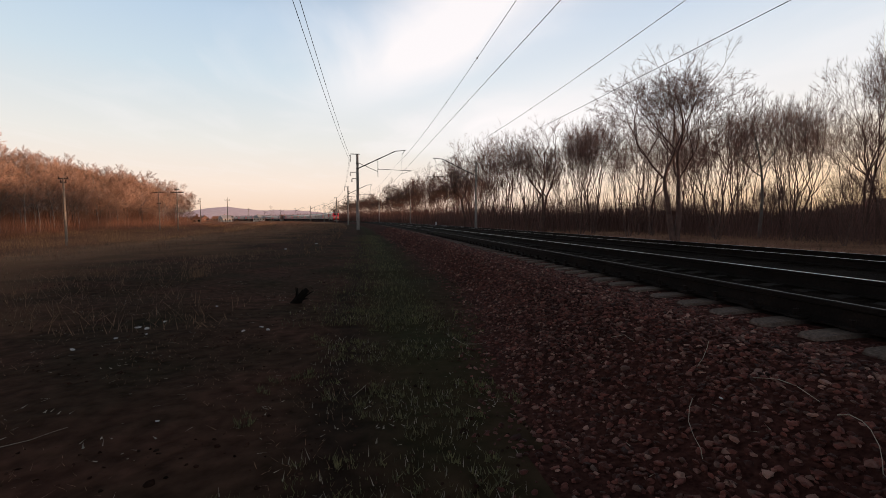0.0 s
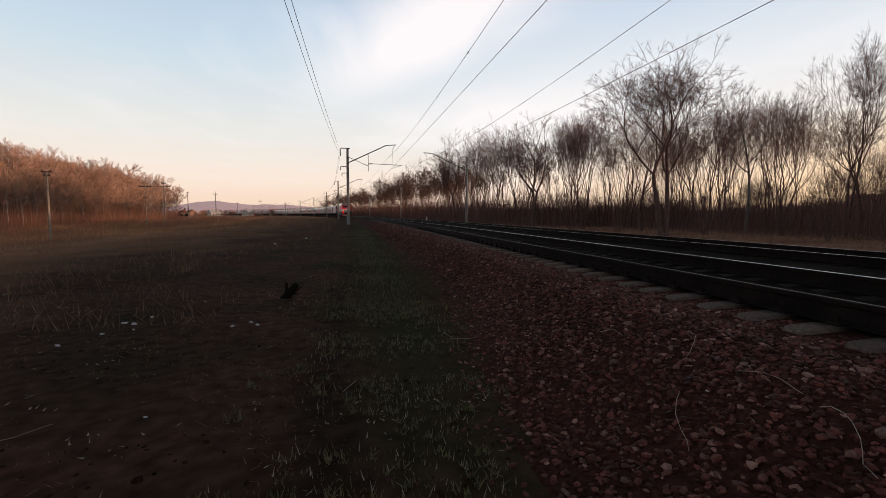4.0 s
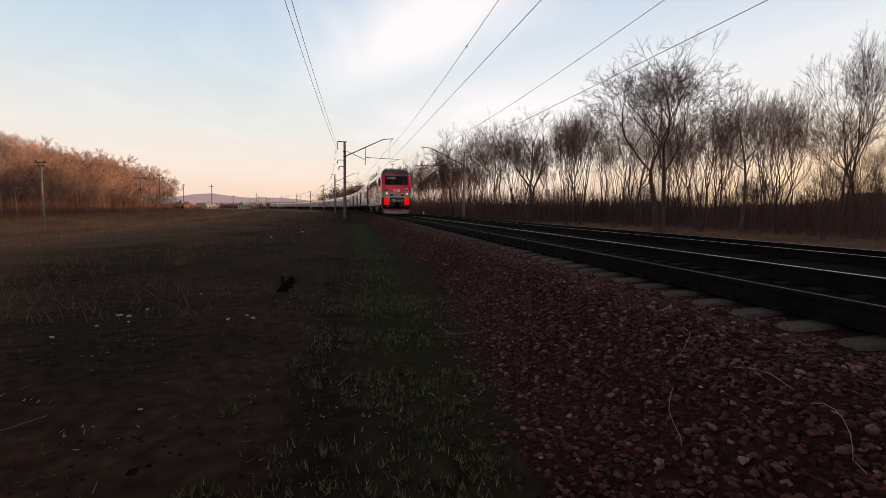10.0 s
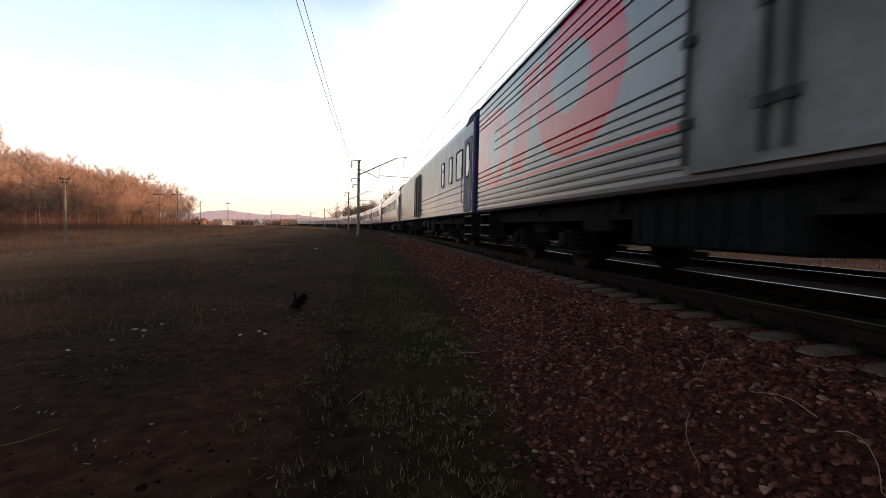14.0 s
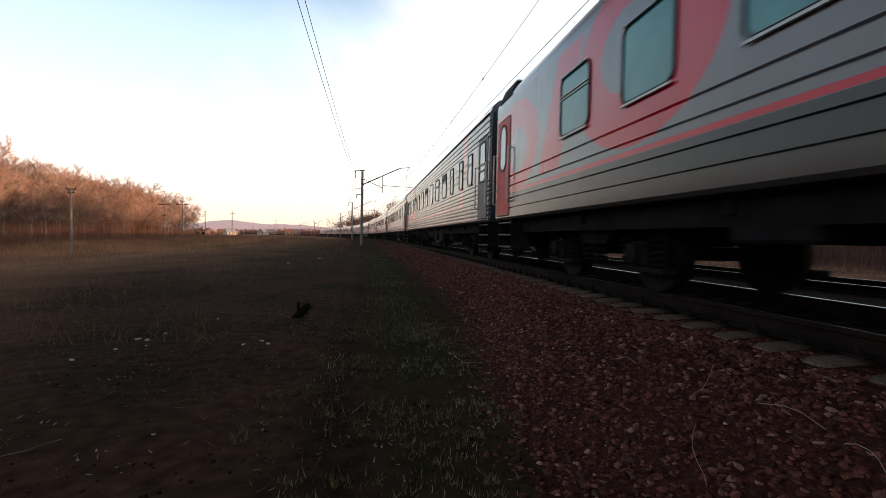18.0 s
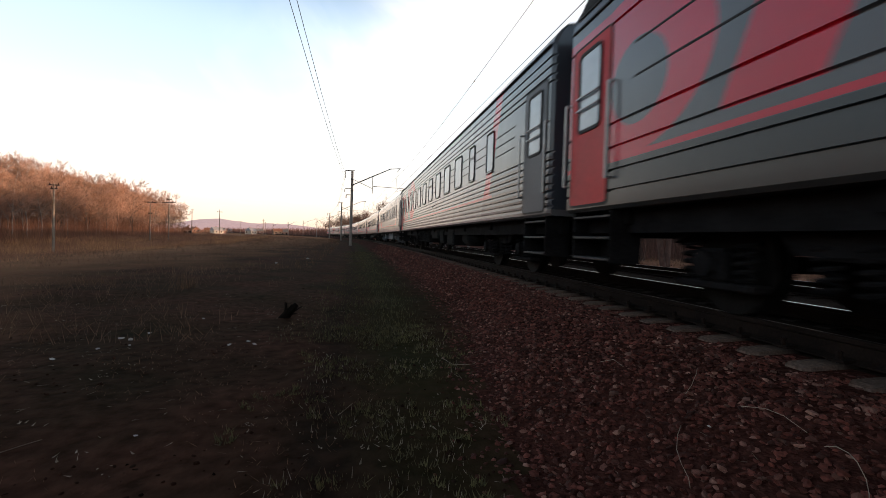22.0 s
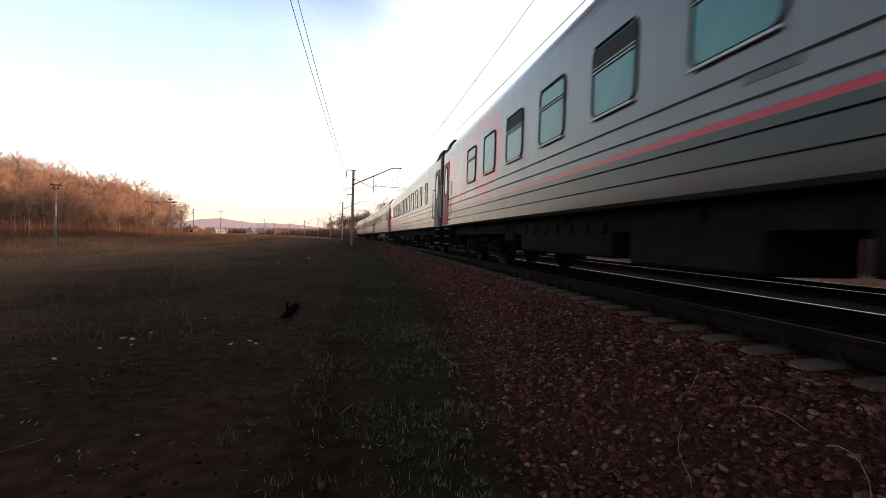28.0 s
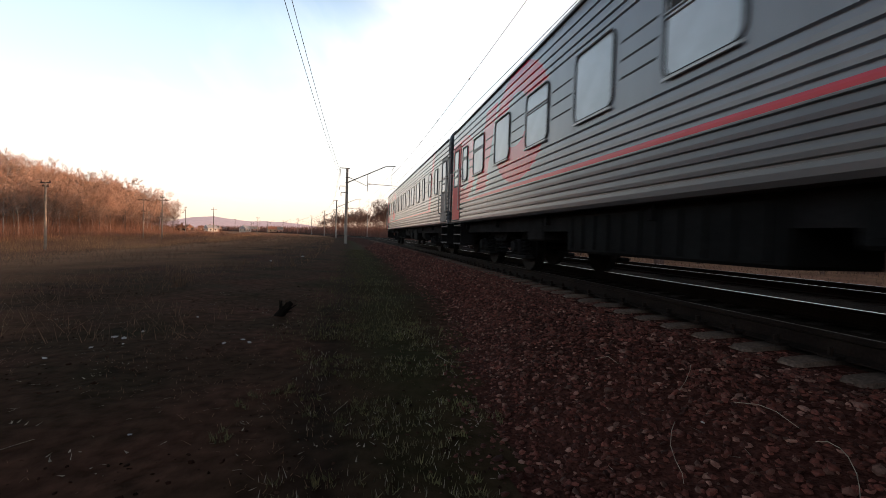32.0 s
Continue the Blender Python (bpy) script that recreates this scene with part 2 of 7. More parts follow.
def ground_z(x, y):
    d = x - TRACK_X - bend(y)
    n = 0.06 * noise.noise((x * 0.6, y * 0.6, 0)) + 0.025 * noise.noise((x * 2.1, y * 2.1, 3))
    if d < -1.75:
        f = foot(y)
        bank = smooth(f - 0.25, -1.75, d)
        z = 0.525 * (0.75 * bank + 0.25 * max(0, min(1, (d - f) / (-1.75 - f))))
        low = -2.0 * smooth(-11, -46, d) if d < -11 else 0.0
        return z + low * (1 - 0.75 * smooth(70, 140, y)) + n * smooth(-2.3, -3.2, d) * (1 + 2 * smooth(-9, -20, d))
    if d < 1.9:
        return 0.525 + 0.03 * smooth(-1.1, -0.8, d)
    if d < 3.8:
        return 0.555 - 0.14 * smooth(1.9, 3.8, d)
    if d < 7.6:
        return 0.415
    z = 0.415 - 0.8 * smooth(7.6, 10.0, d)
    return z + n * 1.5 * smooth(9, 12, d)


def part(name, bm, mat, parent=None, label="", smooth_faces=False):
    me = bpy.data.meshes.new(name)
    if isinstance(bm, tuple):
        me.from_pydata(bm[0], [], bm[1])
    else:
        bm.to_mesh(me)
        bm.free()
    for mm in (mat if isinstance(mat, (list, tuple)) else [mat]):
        me.materials.append(mm)
    if smooth_faces:
        me.polygons.foreach_set("use_smooth", [True] * len(me.polygons))
    ob = new(name, me)
    if parent:
        ob.parent = parent
    if label:
        ob["label"] = label
    return ob


def share(ob, parent, m):
    """Another part on the same mesh."""
    o = new(ob.name.split(".")[0], ob.data)
    o.parent = parent
    o.matrix_local = m
    if "label" in ob:
        o["label"] = ob["label"]
    return o


def box(bm, x0, x1, y0, y1, z0, z1, bevel=0.0):
    r = bmesh.ops.create_cube(bm, size=1.0, matrix=Matrix.Translation(((x0 + x1) / 2, (y0 + y1) / 2, (z0 + z1) / 2)) @ Matrix.Diagonal((x1 - x0, y1 - y0, z1 - z0, 1)))
    if bevel:
        es = list({e for v in r["verts"] for e in v.link_edges})
        bmesh.ops.bevel(bm, geom=es, offset=bevel, segments=1, affect="EDGES")


def rod(bm, a, b, r0, r1=None, n=6):
    a, b = Vector(a), Vector(b)
    r1 = r0 if r1 is None else r1
    q = (b - a).to_track_quat("Z", "Y").to_matrix().to_4x4()
    m = Matrix.Translation((a + b) / 2) @ q
    bmesh.ops.create_cone(bm, cap_ends=True, segments=n, radius1=r0, radius2=r1, depth=(b - a).length, matrix=m)


class Nodes:
    """Short writing for node arithmetic."""
    def __init__(self, nt):
        self.nt = nt

    def op(self, kind, a, b=0.0, c=0.0):
        n = self.nt.nodes.new("ShaderNodeMath")
        n.operation = kind
        for i, v in enumerate((a, b, c)):
            if isinstance(v, (int, float)):
                n.inputs[i].default_value = v
            else:
                self.nt.links.new(v, n.inputs[i])
        return n.outputs[0]

    def add(self, a, b): return self.op("ADD", a, b)
    def sub(self, a, b): return self.op("SUBTRACT", a, b)
    def mul(self, a, b): return self.op("MULTIPLY", a, b)
    def lt(self, a, b): return self.op("LESS_THAN", a, b)
    def gt(self, a, b): return self.op("GREATER_THAN", a, b)
    def both(self, *v):
        r = v[0]
        for w in v[1:]:
            r = self.op("MINIMUM", r, w)
        return r

    def either(self, *v):
        r = v[0]
        for w in v[1:]:
            r = self.op("MAXIMUM", r, w)
        return r

    def ellipse(self, u, z, cu, cz, a, b):
        du, dz = self.mul(self.sub(u, cu), 1 / a), self.mul(self.sub(z, cz), 1 / b)
        return self.lt(self.add(self.mul(du, du), self.mul(dz, dz)), 1.0)

    def mix(self, f, a, b):
        n = self.nt.nodes.new("ShaderNodeMix")
        n.data_type = "RGBA"
        for key, v in (("Factor", f), ("A", a), ("B", b)):
            if isinstance(v, tuple):
                n.inputs[key].default_value = (*v, 1)
            else:
                self.nt.links.new(v, n.inputs[key])
        return n.outputs["Result"]


def ground_material():
    m = material("turf_and_soil", (0.072, 0.034, 0.0235), 0.98, 0, 0.45, 0.55, 6.5, 0.6, 0.05, tint=(0.030, 0.0230, 0.0140), spec=0.02)
    nt = m.node_tree
    b = nt.nodes["Principled BSDF"]
    old = b.inputs["Base Color"].links[0].from_socket
    tc, sp, no = nt.nodes.new("ShaderNodeTexCoord"), nt.nodes.new("ShaderNodeSeparateXYZ"), nt.nodes.new("ShaderNodeTexNoise")
    nt.links.new(tc.outputs["Object"], sp.inputs[0])
    nt.links.new(tc.outputs["Object"], no.inputs["Vector"])
    no.inputs["Scale"].default_value, no.inputs["Detail"].default_value = 0.22, 5
    ad = nt.nodes.new("ShaderNodeMath")
    ad.operation = "MULTIPLY_ADD"
    ad.inputs[1].default_value = 14.0
    nt.links.new(no.outputs["Fac"], ad.inputs[0]); nt.links.new(sp.outputs["X"], ad.inputs[2])
    mr = nt.nodes.new("ShaderNodeMapRange")
    mr.inputs["From Min"].default_value, mr.inputs["From Max"].default_value = 2.0, -10.0
    nt.links.new(ad.outputs[0], mr.inputs["Value"])
    mx = nt.nodes.new("ShaderNodeMix")
    mx.data_type = "RGBA"
    mx.inputs["B"].default_value = (0.350, 0.185, 0.105, 1)
    nt.links.new(old, mx.inputs["A"]); nt.links.new(mr.outputs[0], mx.inputs["Factor"])
    # across the strip, following the line's bend: a dark band, and young turf between it and the ballast
    k = Nodes(nt)
    wav = k.mul(k.sub(no.outputs["Fac"], 0.5), 1.1)
    u = k.add(k.add(sp.outputs["X"], k.mul(k.mul(sp.outputs["Y"], sp.outputs["Y"]), C2)), wav)

    def hump(v, centre, width):
        d = k.mul(k.sub(v, centre), 1 / width)
        return k.op("POWER", 2.718, k.mul(k.mul(d, d), -1.0))
    turf = k.mul(hump(k.add(u, k.mul(wav, 0.6)), 0.60, 0.60), k.op("MINIMUM", k.op("MAXIMUM", k.mul(sp.outputs["Y"], 0.16), 0.0), 0.75))
    col = k.mix(turf, mx.outputs["Result"], (0.031, 0.034, 0.014))
    col = k.mix(k.mul(hump(u, -0.30, 0.24), 0.5), col, (0.012, 0.010, 0.009))
    nt.links.new(col, b.inputs["Base Color"])
    return m


GROUND = ground_material()
FIELD = material("reddish_field_soil", (0.33, 0.170, 0.112), 0.98, 0, 0.35, 0.25, 9, 0.8, 0.04, tint=(0.22, 0.108, 0.070), spec=0.02)
BALLAST = material("ballast_bed", (0.074, 0.0285, 0.0225), 0.95, 0, 0.5, 0.6, 26, 1.0, 0.03, tint=(0.034, 0.015, 0.012), spec=0.02)
BALLAST_OILY = material("oily_ballast", (0.020, 0.0145, 0.0115), 0.95, 0, 0.4, 0.8, 26, 1.0, 0.03, spec=0.02)


def build_ground():
    ys = [-400, -200, -100, -60, -40, -25, -15, -10, -6, -4, -2]
    v = -1.0
    while v < 20:
        ys.append(v); v += 0.25
    while v < 60:
        ys.append(v); v += 1.0
    while v < 700:
        ys.append(v); v *= 1.06
    ys += [800, 1000, 1400, 2000, 3000, 4500]
    ds = [-4000, -2500, -1500, -900, -600, -400, -300, -220, -160, -120, -90, -70, -60, -52, -46, -40, -35, -30, -26, -22, -19, -16.5, -14, -12.5, -11, -10, -9, -8.2, -7.6]
    v = -7.2
    while v < -1.5:
        ds.append(round(v, 3)); v += 0.15
    ds += [-1.4, -0.9, 0, 0.9, 1.4, 1.9, 2.3, 2.8, 3.4, 3.8, 4.4, 5.0, 5.7, 6.4, 7.0, 7.6, 8.0, 8.4, 8.8, 9.2, 9.6, 10, 11, 12.5, 14, 16, 18, 20, 23, 26, 30, 35, 40, 46, 54, 64, 76, 90, 110, 140, 180, 240, 320, 440, 600, 900, 1500, 2500, 4000]
    verts, faces, mats = [], [], []
    for y in ys:
        for d in ds:
            w = max(0.0, 1 - max(0, abs(d) - 12) / 150)
            x = TRACK_X + (bend(min(y, 900)) if abs(d) < 12 else bend(min(y, 900)) * w) + d
            verts.append((x, y, ground_z(TRACK_X + bend(y) + d, y)))
    n = len(ds)
    for j in range(len(ys) - 1):
        for i in range(n - 1):
            faces.append((j * n + i, j * n + i + 1, (j + 1) * n + i + 1, (j + 1) * n + i))
            dm = (ds[i] + ds[i + 1]) / 2
            f = foot(ys[j])
            k = 0
            if f - 0.1 + 0.12 * noise.noise((ys[j] * 1.3, 0, 0)) < dm < -1.02:
                k = 1
            elif -1.02 <= dm < 8.6:
                k = 2
            elif 8.6 <= dm < 9.6:
                k = 1
            elif dm > 9.6:
                k = 3
            mats.append(k)
    ob = part("ground", (verts, faces), [GROUND, BALLAST, BALLAST_OILY, FIELD], smooth_faces=True)
    ob.data.polygons.foreach_set("material_index", mats)
    return tagged(ob, "dark trodden soil and sparse spring turf with reddish ballast banks", "ground", kind="structure")


build_ground()


# ---- rails and sleepers ----
def rail(name, d, z, y0, y1, head):
    """A rail swept along the line: foot, web and a worn head."""
    prof = [(-0.075, -0.18), (0.075, -0.18), (0.075, -0.168), (0.012, -0.145), (0.010, -0.05), (0.0375, -0.04), (0.0375, -0.008), (0.030, -0.002), (0.012, 0.0), (-0.012, 0.0), (-0.030, -0.002), (-0.0375, -0.008), (-0.0375, -0.04), (-0.010, -0.05), (-0.012, -0.145), (-0.075, -0.168)]
    ss = []
    s = y0
    while s < y1:
        ss.append(s); s += 1.5 if s < 60 else 5.0
    verts, faces, mi = [], [], []
    k = len(prof)
    for s in ss:
        for px, pz in prof:
            p, a = on_line(s, d + px, z + pz)
            verts.append(p)
    for j in range(len(ss) - 1):
        for i in range(k):
            faces.append((j * k + i, j * k + (i + 1) % k, (j + 1) * k + (i + 1) % k, (j + 1) * k + i))
            mi.append(1 if i in (8,) or (head is STEEL_WORN and i in (7, 9)) else 0)
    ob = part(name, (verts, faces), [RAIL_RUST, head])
    ob.data.polygons.foreach_set("material_index", mi)
    return tagged(ob, "rusty steel rail with a polished running surface", "rail", group="rails", kind="structure")


rail("rail_1", -HALF_GAUGE, RAIL_Z, -60, 620, STEEL_DULL)
rail("rail_2", HALF_GAUGE, RAIL_Z, -60, 620, STEEL_WORN)
rail("rail_3", TRACK2 - HALF_GAUGE, RAIL2_Z, -60, 620, STEEL_WORN)
rail("rail_4", TRACK2 + HALF_GAUGE, RAIL2_Z, -60, 620, STEEL_WORN)

# ---- the train ----
def painted(name, rough=0.26, coat=1.0):
    """A bare painted-steel material with streaks of dirt; returns it with what the livery needs."""
    m = bpy.data.materials.new(name)
    m.use_nodes = True
    nt = m.node_tree
    b = nt.nodes["Principled BSDF"]
    b.inputs["Coat Weight"].default_value, b.inputs["Coat Roughness"].default_value, b.inputs["Coat IOR"].default_value = coat, 0.13, 1.42
    b.inputs["Specular IOR Level"].default_value = 0.10
    tc = nt.nodes.new("ShaderNodeTexCoord")
    sp = nt.nodes.new("ShaderNodeSeparateXYZ")
    nt.links.new(tc.outputs["Object"], sp.inputs[0])
    k = Nodes(nt)
    mp = nt.nodes.new("ShaderNodeMapping")
    mp.inputs["Scale"].default_value = (1.0, 2.2, 0.35)
    nt.links.new(tc.outputs["Object"], mp.inputs[0])
    n1, n2 = nt.nodes.new("ShaderNodeTexNoise"), nt.nodes.new("ShaderNodeTexNoise")
    n1.inputs["Scale"].default_value, n1.inputs["Detail"].default_value = 1.6, 6
    n2.inputs["Scale"].default_value, n2.inputs["Detail"].default_value = 9.0, 5
    nt.links.new(mp.outputs[0], n1.inputs["Vector"]); nt.links.new(mp.outputs[0], n2.inputs["Vector"])
    dirt = k.op("MULTIPLY_ADD", n1.outputs["Fac"], 0.9, k.mul(n2.outputs["Fac"], 0.4))
    mr = nt.nodes.new("ShaderNodeMapRange")
    mr.inputs["From Min"].default_value, mr.inputs["From Max"].default_value = 0.45, 0.95
    mr.inputs["To Min"].default_value, mr.inputs["To Max"].default_value = 0.02, 0.38
    nt.links.new(dirt, mr.inputs["Value"])
    rr = nt.nodes.new("ShaderNodeMapRange")
    rr.inputs["To Min"].default_value, rr.inputs["To Max"].default_value = rough - 0.1, rough + 0.16
    nt.links.new(dirt, rr.inputs["Value"]); nt.links.new(rr.outputs[0], b.inputs["Roughness"])
    bp = nt.nodes.new("ShaderNodeBump")
    bp.inputs["Strength"].default_value, bp.inputs["Distance"].default_value = 0.12, 0.02
    nt.links.new(n1.outputs["Fac"], bp.inputs["Height"]); nt.links.new(bp.outputs[0], b.inputs["Normal"])
    return m, k, b, sp, mr.outputs[0]


GREY_PAINT, DARK_PAINT, RED_PAINT, BLUE_PAINT = (0.080, 0.083, 0.088), (0.032, 0.043, 0.052), (0.66, 0.007, 0.044), (0.048, 0.060, 0.078)
DIRT = (0.085, 0.075, 0.067)


def livery(name, length, style="coach", slash_w=0.45, lined=True, grey=GREY_PAINT, low=(DARK_PAINT, (0.058, 0.062, 0.062))):
    m, k, b, sp, dirt = painted(name, 0.26, 0.4 if style == "blue" else 1.0)
    z = sp.outputs["Z"]
    q = k.add(sp.outputs["Y"], length / 2)
    r = k.sub(length / 2, sp.outputs["Y"])
    col = k.mix(k.lt(z, 1.55), grey, low[0])
    col = k.mix(k.lt(z, 1.25), col, low[1])
    edge = k.sub(4.09, k.mul(k.sub(z, 1.6), 0.40))
    front = k.lt(q, edge)
    col = k.mix(k.both(front, k.gt(z, 1.13)), col, BLUE_PAINT)
    slash = k.both(front, k.gt(q, k.sub(edge, slash_w)), k.gt(z, 1.55))
    stripe = k.both(k.gt(z, 1.555), k.lt(z, 1.615), k.gt(q, 3.4))
    red = k.either(slash, stripe) if lined else slash
    if style != "blue":
        arch = k.both(k.either(k.ellipse(r, z, 1.75, 2.45, 1.30, 0.88), k.both(k.lt(r, 1.7), k.gt(z, 1.78), k.lt(z, 3.3))),
                      k.op("SUBTRACT", 1.0, k.ellipse(r, z, 1.95, 2.35, 0.50, 0.45)))
        e2 = k.add(3.12, k.mul(k.sub(z, 1.76), 0.46))
        bar = k.both(k.gt(r, e2), k.lt(r, k.add(e2, 0.85)), k.gt(z, 1.72), k.lt(z, 3.42))
        bowl = k.both(k.ellipse(r, z, 5.95, 2.68, 1.40, 1.02), k.op("SUBTRACT", 1.0, k.ellipse(r, z, 5.85, 2.78, 0.62, 0.48)))
        red = k.either(red, arch, bar, bowl)
    else:
        e3 = k.sub(6.6, k.mul(k.sub(z, 1.97), 1.17))
        col = k.mix(k.lt(z, 1.55), GREY_PAINT, (0.075, 0.078, 0.084))
        col = k.mix(k.both(k.lt(q, e3), k.gt(z, 1.05)), col, (0.022, 0.044, 0.150))
        col = k.mix(k.both(k.lt(q, e3), k.gt(q, k.sub(e3, 0.10)), k.gt(z, 1.95)), col, (0.32, 0.33, 0.36))
        red = k.lt(z, -5.0)
    col = k.mix(red, col, RED_PAINT)
    col = k.mix(k.mul(dirt, 0.55), col, DIRT)
    m.node_tree.links.new(col, b.inputs["Base Color"])
    # road dust dulls the gloss below the waist
    ramp = m.node_tree.nodes.new("ShaderNodeMapRange")
    ramp.inputs["From Min"].default_value, ramp.inputs["From Max"].default_value = 1.3, 2.3
    ramp.inputs["To Min"].default_value, ramp.inputs["To Max"].default_value = 0.60, 0.4 if style == "blue" else 1.0
    m.node_tree.links.new(k.add(z, k.mul(dirt, -0.5)), ramp.inputs["Value"])
    m.node_tree.links.new(ramp.outputs[0], b.inputs["Coat Weight"])
    return m


def loco_livery(length):
    m, k, b, sp, dirt = painted("locomotive_paint", 0.26, 1.0)
    z, y = sp.outputs["Z"], sp.outputs["Y"]
    q = k.sub(length / 2, k.op("ABSOLUTE", y))
    face = k.lt(q, 0.62)
    slant = k.add(5.15, k.mul(k.sub(z, 2.16), 0.79))
    # silver grey sides, a pale band under and behind the red, dark grey below on the face
    col = k.mix(k.both(k.gt(z, 1.80), k.lt(q, k.add(slant, 0.85))), (0.125, 0.133, 0.148), (0.48, 0.42, 0.42))
    col = k.mix(k.both(face, k.lt(z, 1.70)), col, (0.055, 0.060, 0.066))
    col = k.mix(k.both(face, k.gt(z, 1.69), k.lt(z, 2.16)), col, (0.36, 0.335, 0.305))
    red = k.both(k.gt(z, 2.15), k.lt(q, slant))
    col = k.mix(red, col, (0.88, 0.018, 0.052))
    thin = k.both(k.gt(z, 3.74), k.lt(z, 3.81))
    col = k.mix(thin, col, (0.50, 0.03, 0.04))
    col = k.mix(k.gt(z, 3.88), col, (0.085, 0.095, 0.105))
    col = k.mix(k.mul(dirt, 0.25), col, DIRT)
    m.node_tree.links.new(col, b.inputs["Base Color"])
    return m


ROOF_PAINT = material("dusty_roof_paint", (0.20, 0.20, 0.20), 0.6, 0, 0.25, 1.2, 20, 0.2)
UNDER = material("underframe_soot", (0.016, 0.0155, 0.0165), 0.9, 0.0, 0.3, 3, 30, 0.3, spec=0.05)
TREAD = material("worn_tread_steel", (0.022, 0.023, 0.025), 0.5, 0.2, 0.3, 3, 30, 0.3)
UNDER_GREY = material("bogie_grey_paint", (0.085, 0.10, 0.12), 0.65, 0.05, 0.3, 3, 30, 0.3)
RUBBER = material("black_rubber", (0.012, 0.012, 0.013), 0.7, 0, 0.2, 5, 40, 0.2)
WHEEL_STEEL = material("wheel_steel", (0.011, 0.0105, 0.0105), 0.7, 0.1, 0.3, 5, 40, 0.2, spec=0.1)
PANE_TEAL = material("tinted_teal_glass", (0.055, 0.30, 0.31), 0.07, 0, 0.18, 0.7, 2.0, 0, spec=0.6)
# curtains behind glass; the sky's reflection is lightened into the colour too
PANE_PALE = material("curtained_glass", (0.60, 0.67, 0.73), 0.08, 0, 0.15, 0.8, 2.0, 0, spec=0.9)
PANE_DARK = material("dark_glass", (0.012, 0.014, 0.016), 0.08, 0, 0.2, 1, 4, 0, spec=0.45)
ALU = material("bright_window_trim", (0.36, 0.36, 0.36), 0.4, 0.8, 0.1, 4, 30, 0.05)
GREY_DOOR = material("grey_door_paint", (0.21, 0.215, 0.225), 0.5, 0, 0.1, 1.0, 12, 0.03, tint=(0.10, 0.10, 0.10), spec=0.25)
BLUE_DOOR = material("blue_grey_door_paint", (0.046, 0.056, 0.074), 0.5, 0, 0.1, 0.8, 12, 0.02, tint=(0.055, 0.064, 0.080))
NAVY_DOOR = material("navy_door_paint", (0.024, 0.046, 0.150), 0.55, 0, 0.25, 1.5, 12, 0.15, tint=(0.022, 0.036, 0.085))
RED_DOOR = material("red_door_paint", (0.60, 0.022, 0.032), 0.5, 0, 0.07, 0.8, 12, 0.02, tint=(0.50, 0.030, 0.036), spec=0.3)
LOCO_RED = material("buffer_red", (0.62, 0.018, 0.018), 0.6, 0, 0.15, 2, 20, 0.1)
LAMP_ON = glowing("lit_headlamp", (0.95, 0.86, 0.74), 0.6)
# a red glow put on the front buffer plates; the rear ones are plain paint
GLOW_RED = glowing("lit_red_plate", (0.9, 0.004, 0.005), 0.42)
SPOT_ON = glowing("lit_spotlight", (1.0, 0.42, 0.26), 0.8)
WHITE_PAINT = material("white_paint", (0.72, 0.70, 0.68), 0.5, 0, 0.1, 4, 30, 0)


def rounded(w, h, r, n=4):
    """A rounded rectangle about the origin, as (y, z) pairs."""
    pts = []
    for cx, cz, a0 in ((w / 2 - r, h / 2 - r, 0), (-w / 2 + r, h / 2 - r, 90), (-w / 2 + r, -h / 2 + r, 180), (w / 2 - r, -h / 2 + r, 270)):
        for i in range(n + 1):
            a = radians(a0 + 90 * i / n)
            pts.append((cx + r * math.cos(a), cz + r * math.sin(a)))
    return pts


def plate(pts, x0, x1):
    """An outline in (y, z) as a solid between x0 and x1."""
    bm = bmesh.new()
    a = [bm.verts.new((x0, y, z)) for y, z in pts]
    b = [bm.verts.new((x1, y, z)) for y, z in pts]
    n = len(pts)
    bm.faces.new(a); bm.faces.new(b[::-1])
    for i in range(n):
        bm.faces.new((a[i], b[i], b[(i + 1) % n], a[(i + 1) % n]))
    bmesh.ops.recalc_face_normals(bm, faces=bm.faces)
    return bm


def ring(outer, inner, x0, x1):
    """A frame between two outlines."""
    bm = bmesh.new()
    rows = [[bm.verts.new((x, y, z)) for y, z in pts] for x, pts in ((x1, outer), (x0, outer), (x0, inner), (x1, inner))]
    n = len(outer)
    for j in range(4):
        for i in range(n):
            bm.faces.new((rows[j][i], rows[j][(i + 1) % n], rows[(j + 1) % 4][(i + 1) % n], rows[(j + 1) % 4][i]))
    bmesh.ops.recalc_face_normals(bm, faces=bm.faces)
    return bm


HALF_W = 1.55


def eave_arc(z0, a0, a1, n, r=0.5):
    """Points of the rounded eave above the height z0, between two angles in degrees, on the -x side."""
    return [(-(HALF_W - r + r * math.cos(radians(a))), z0 + r * math.sin(radians(a))) for a in (a0 + (a1 - a0) * k / n for k in range(n + 1))]


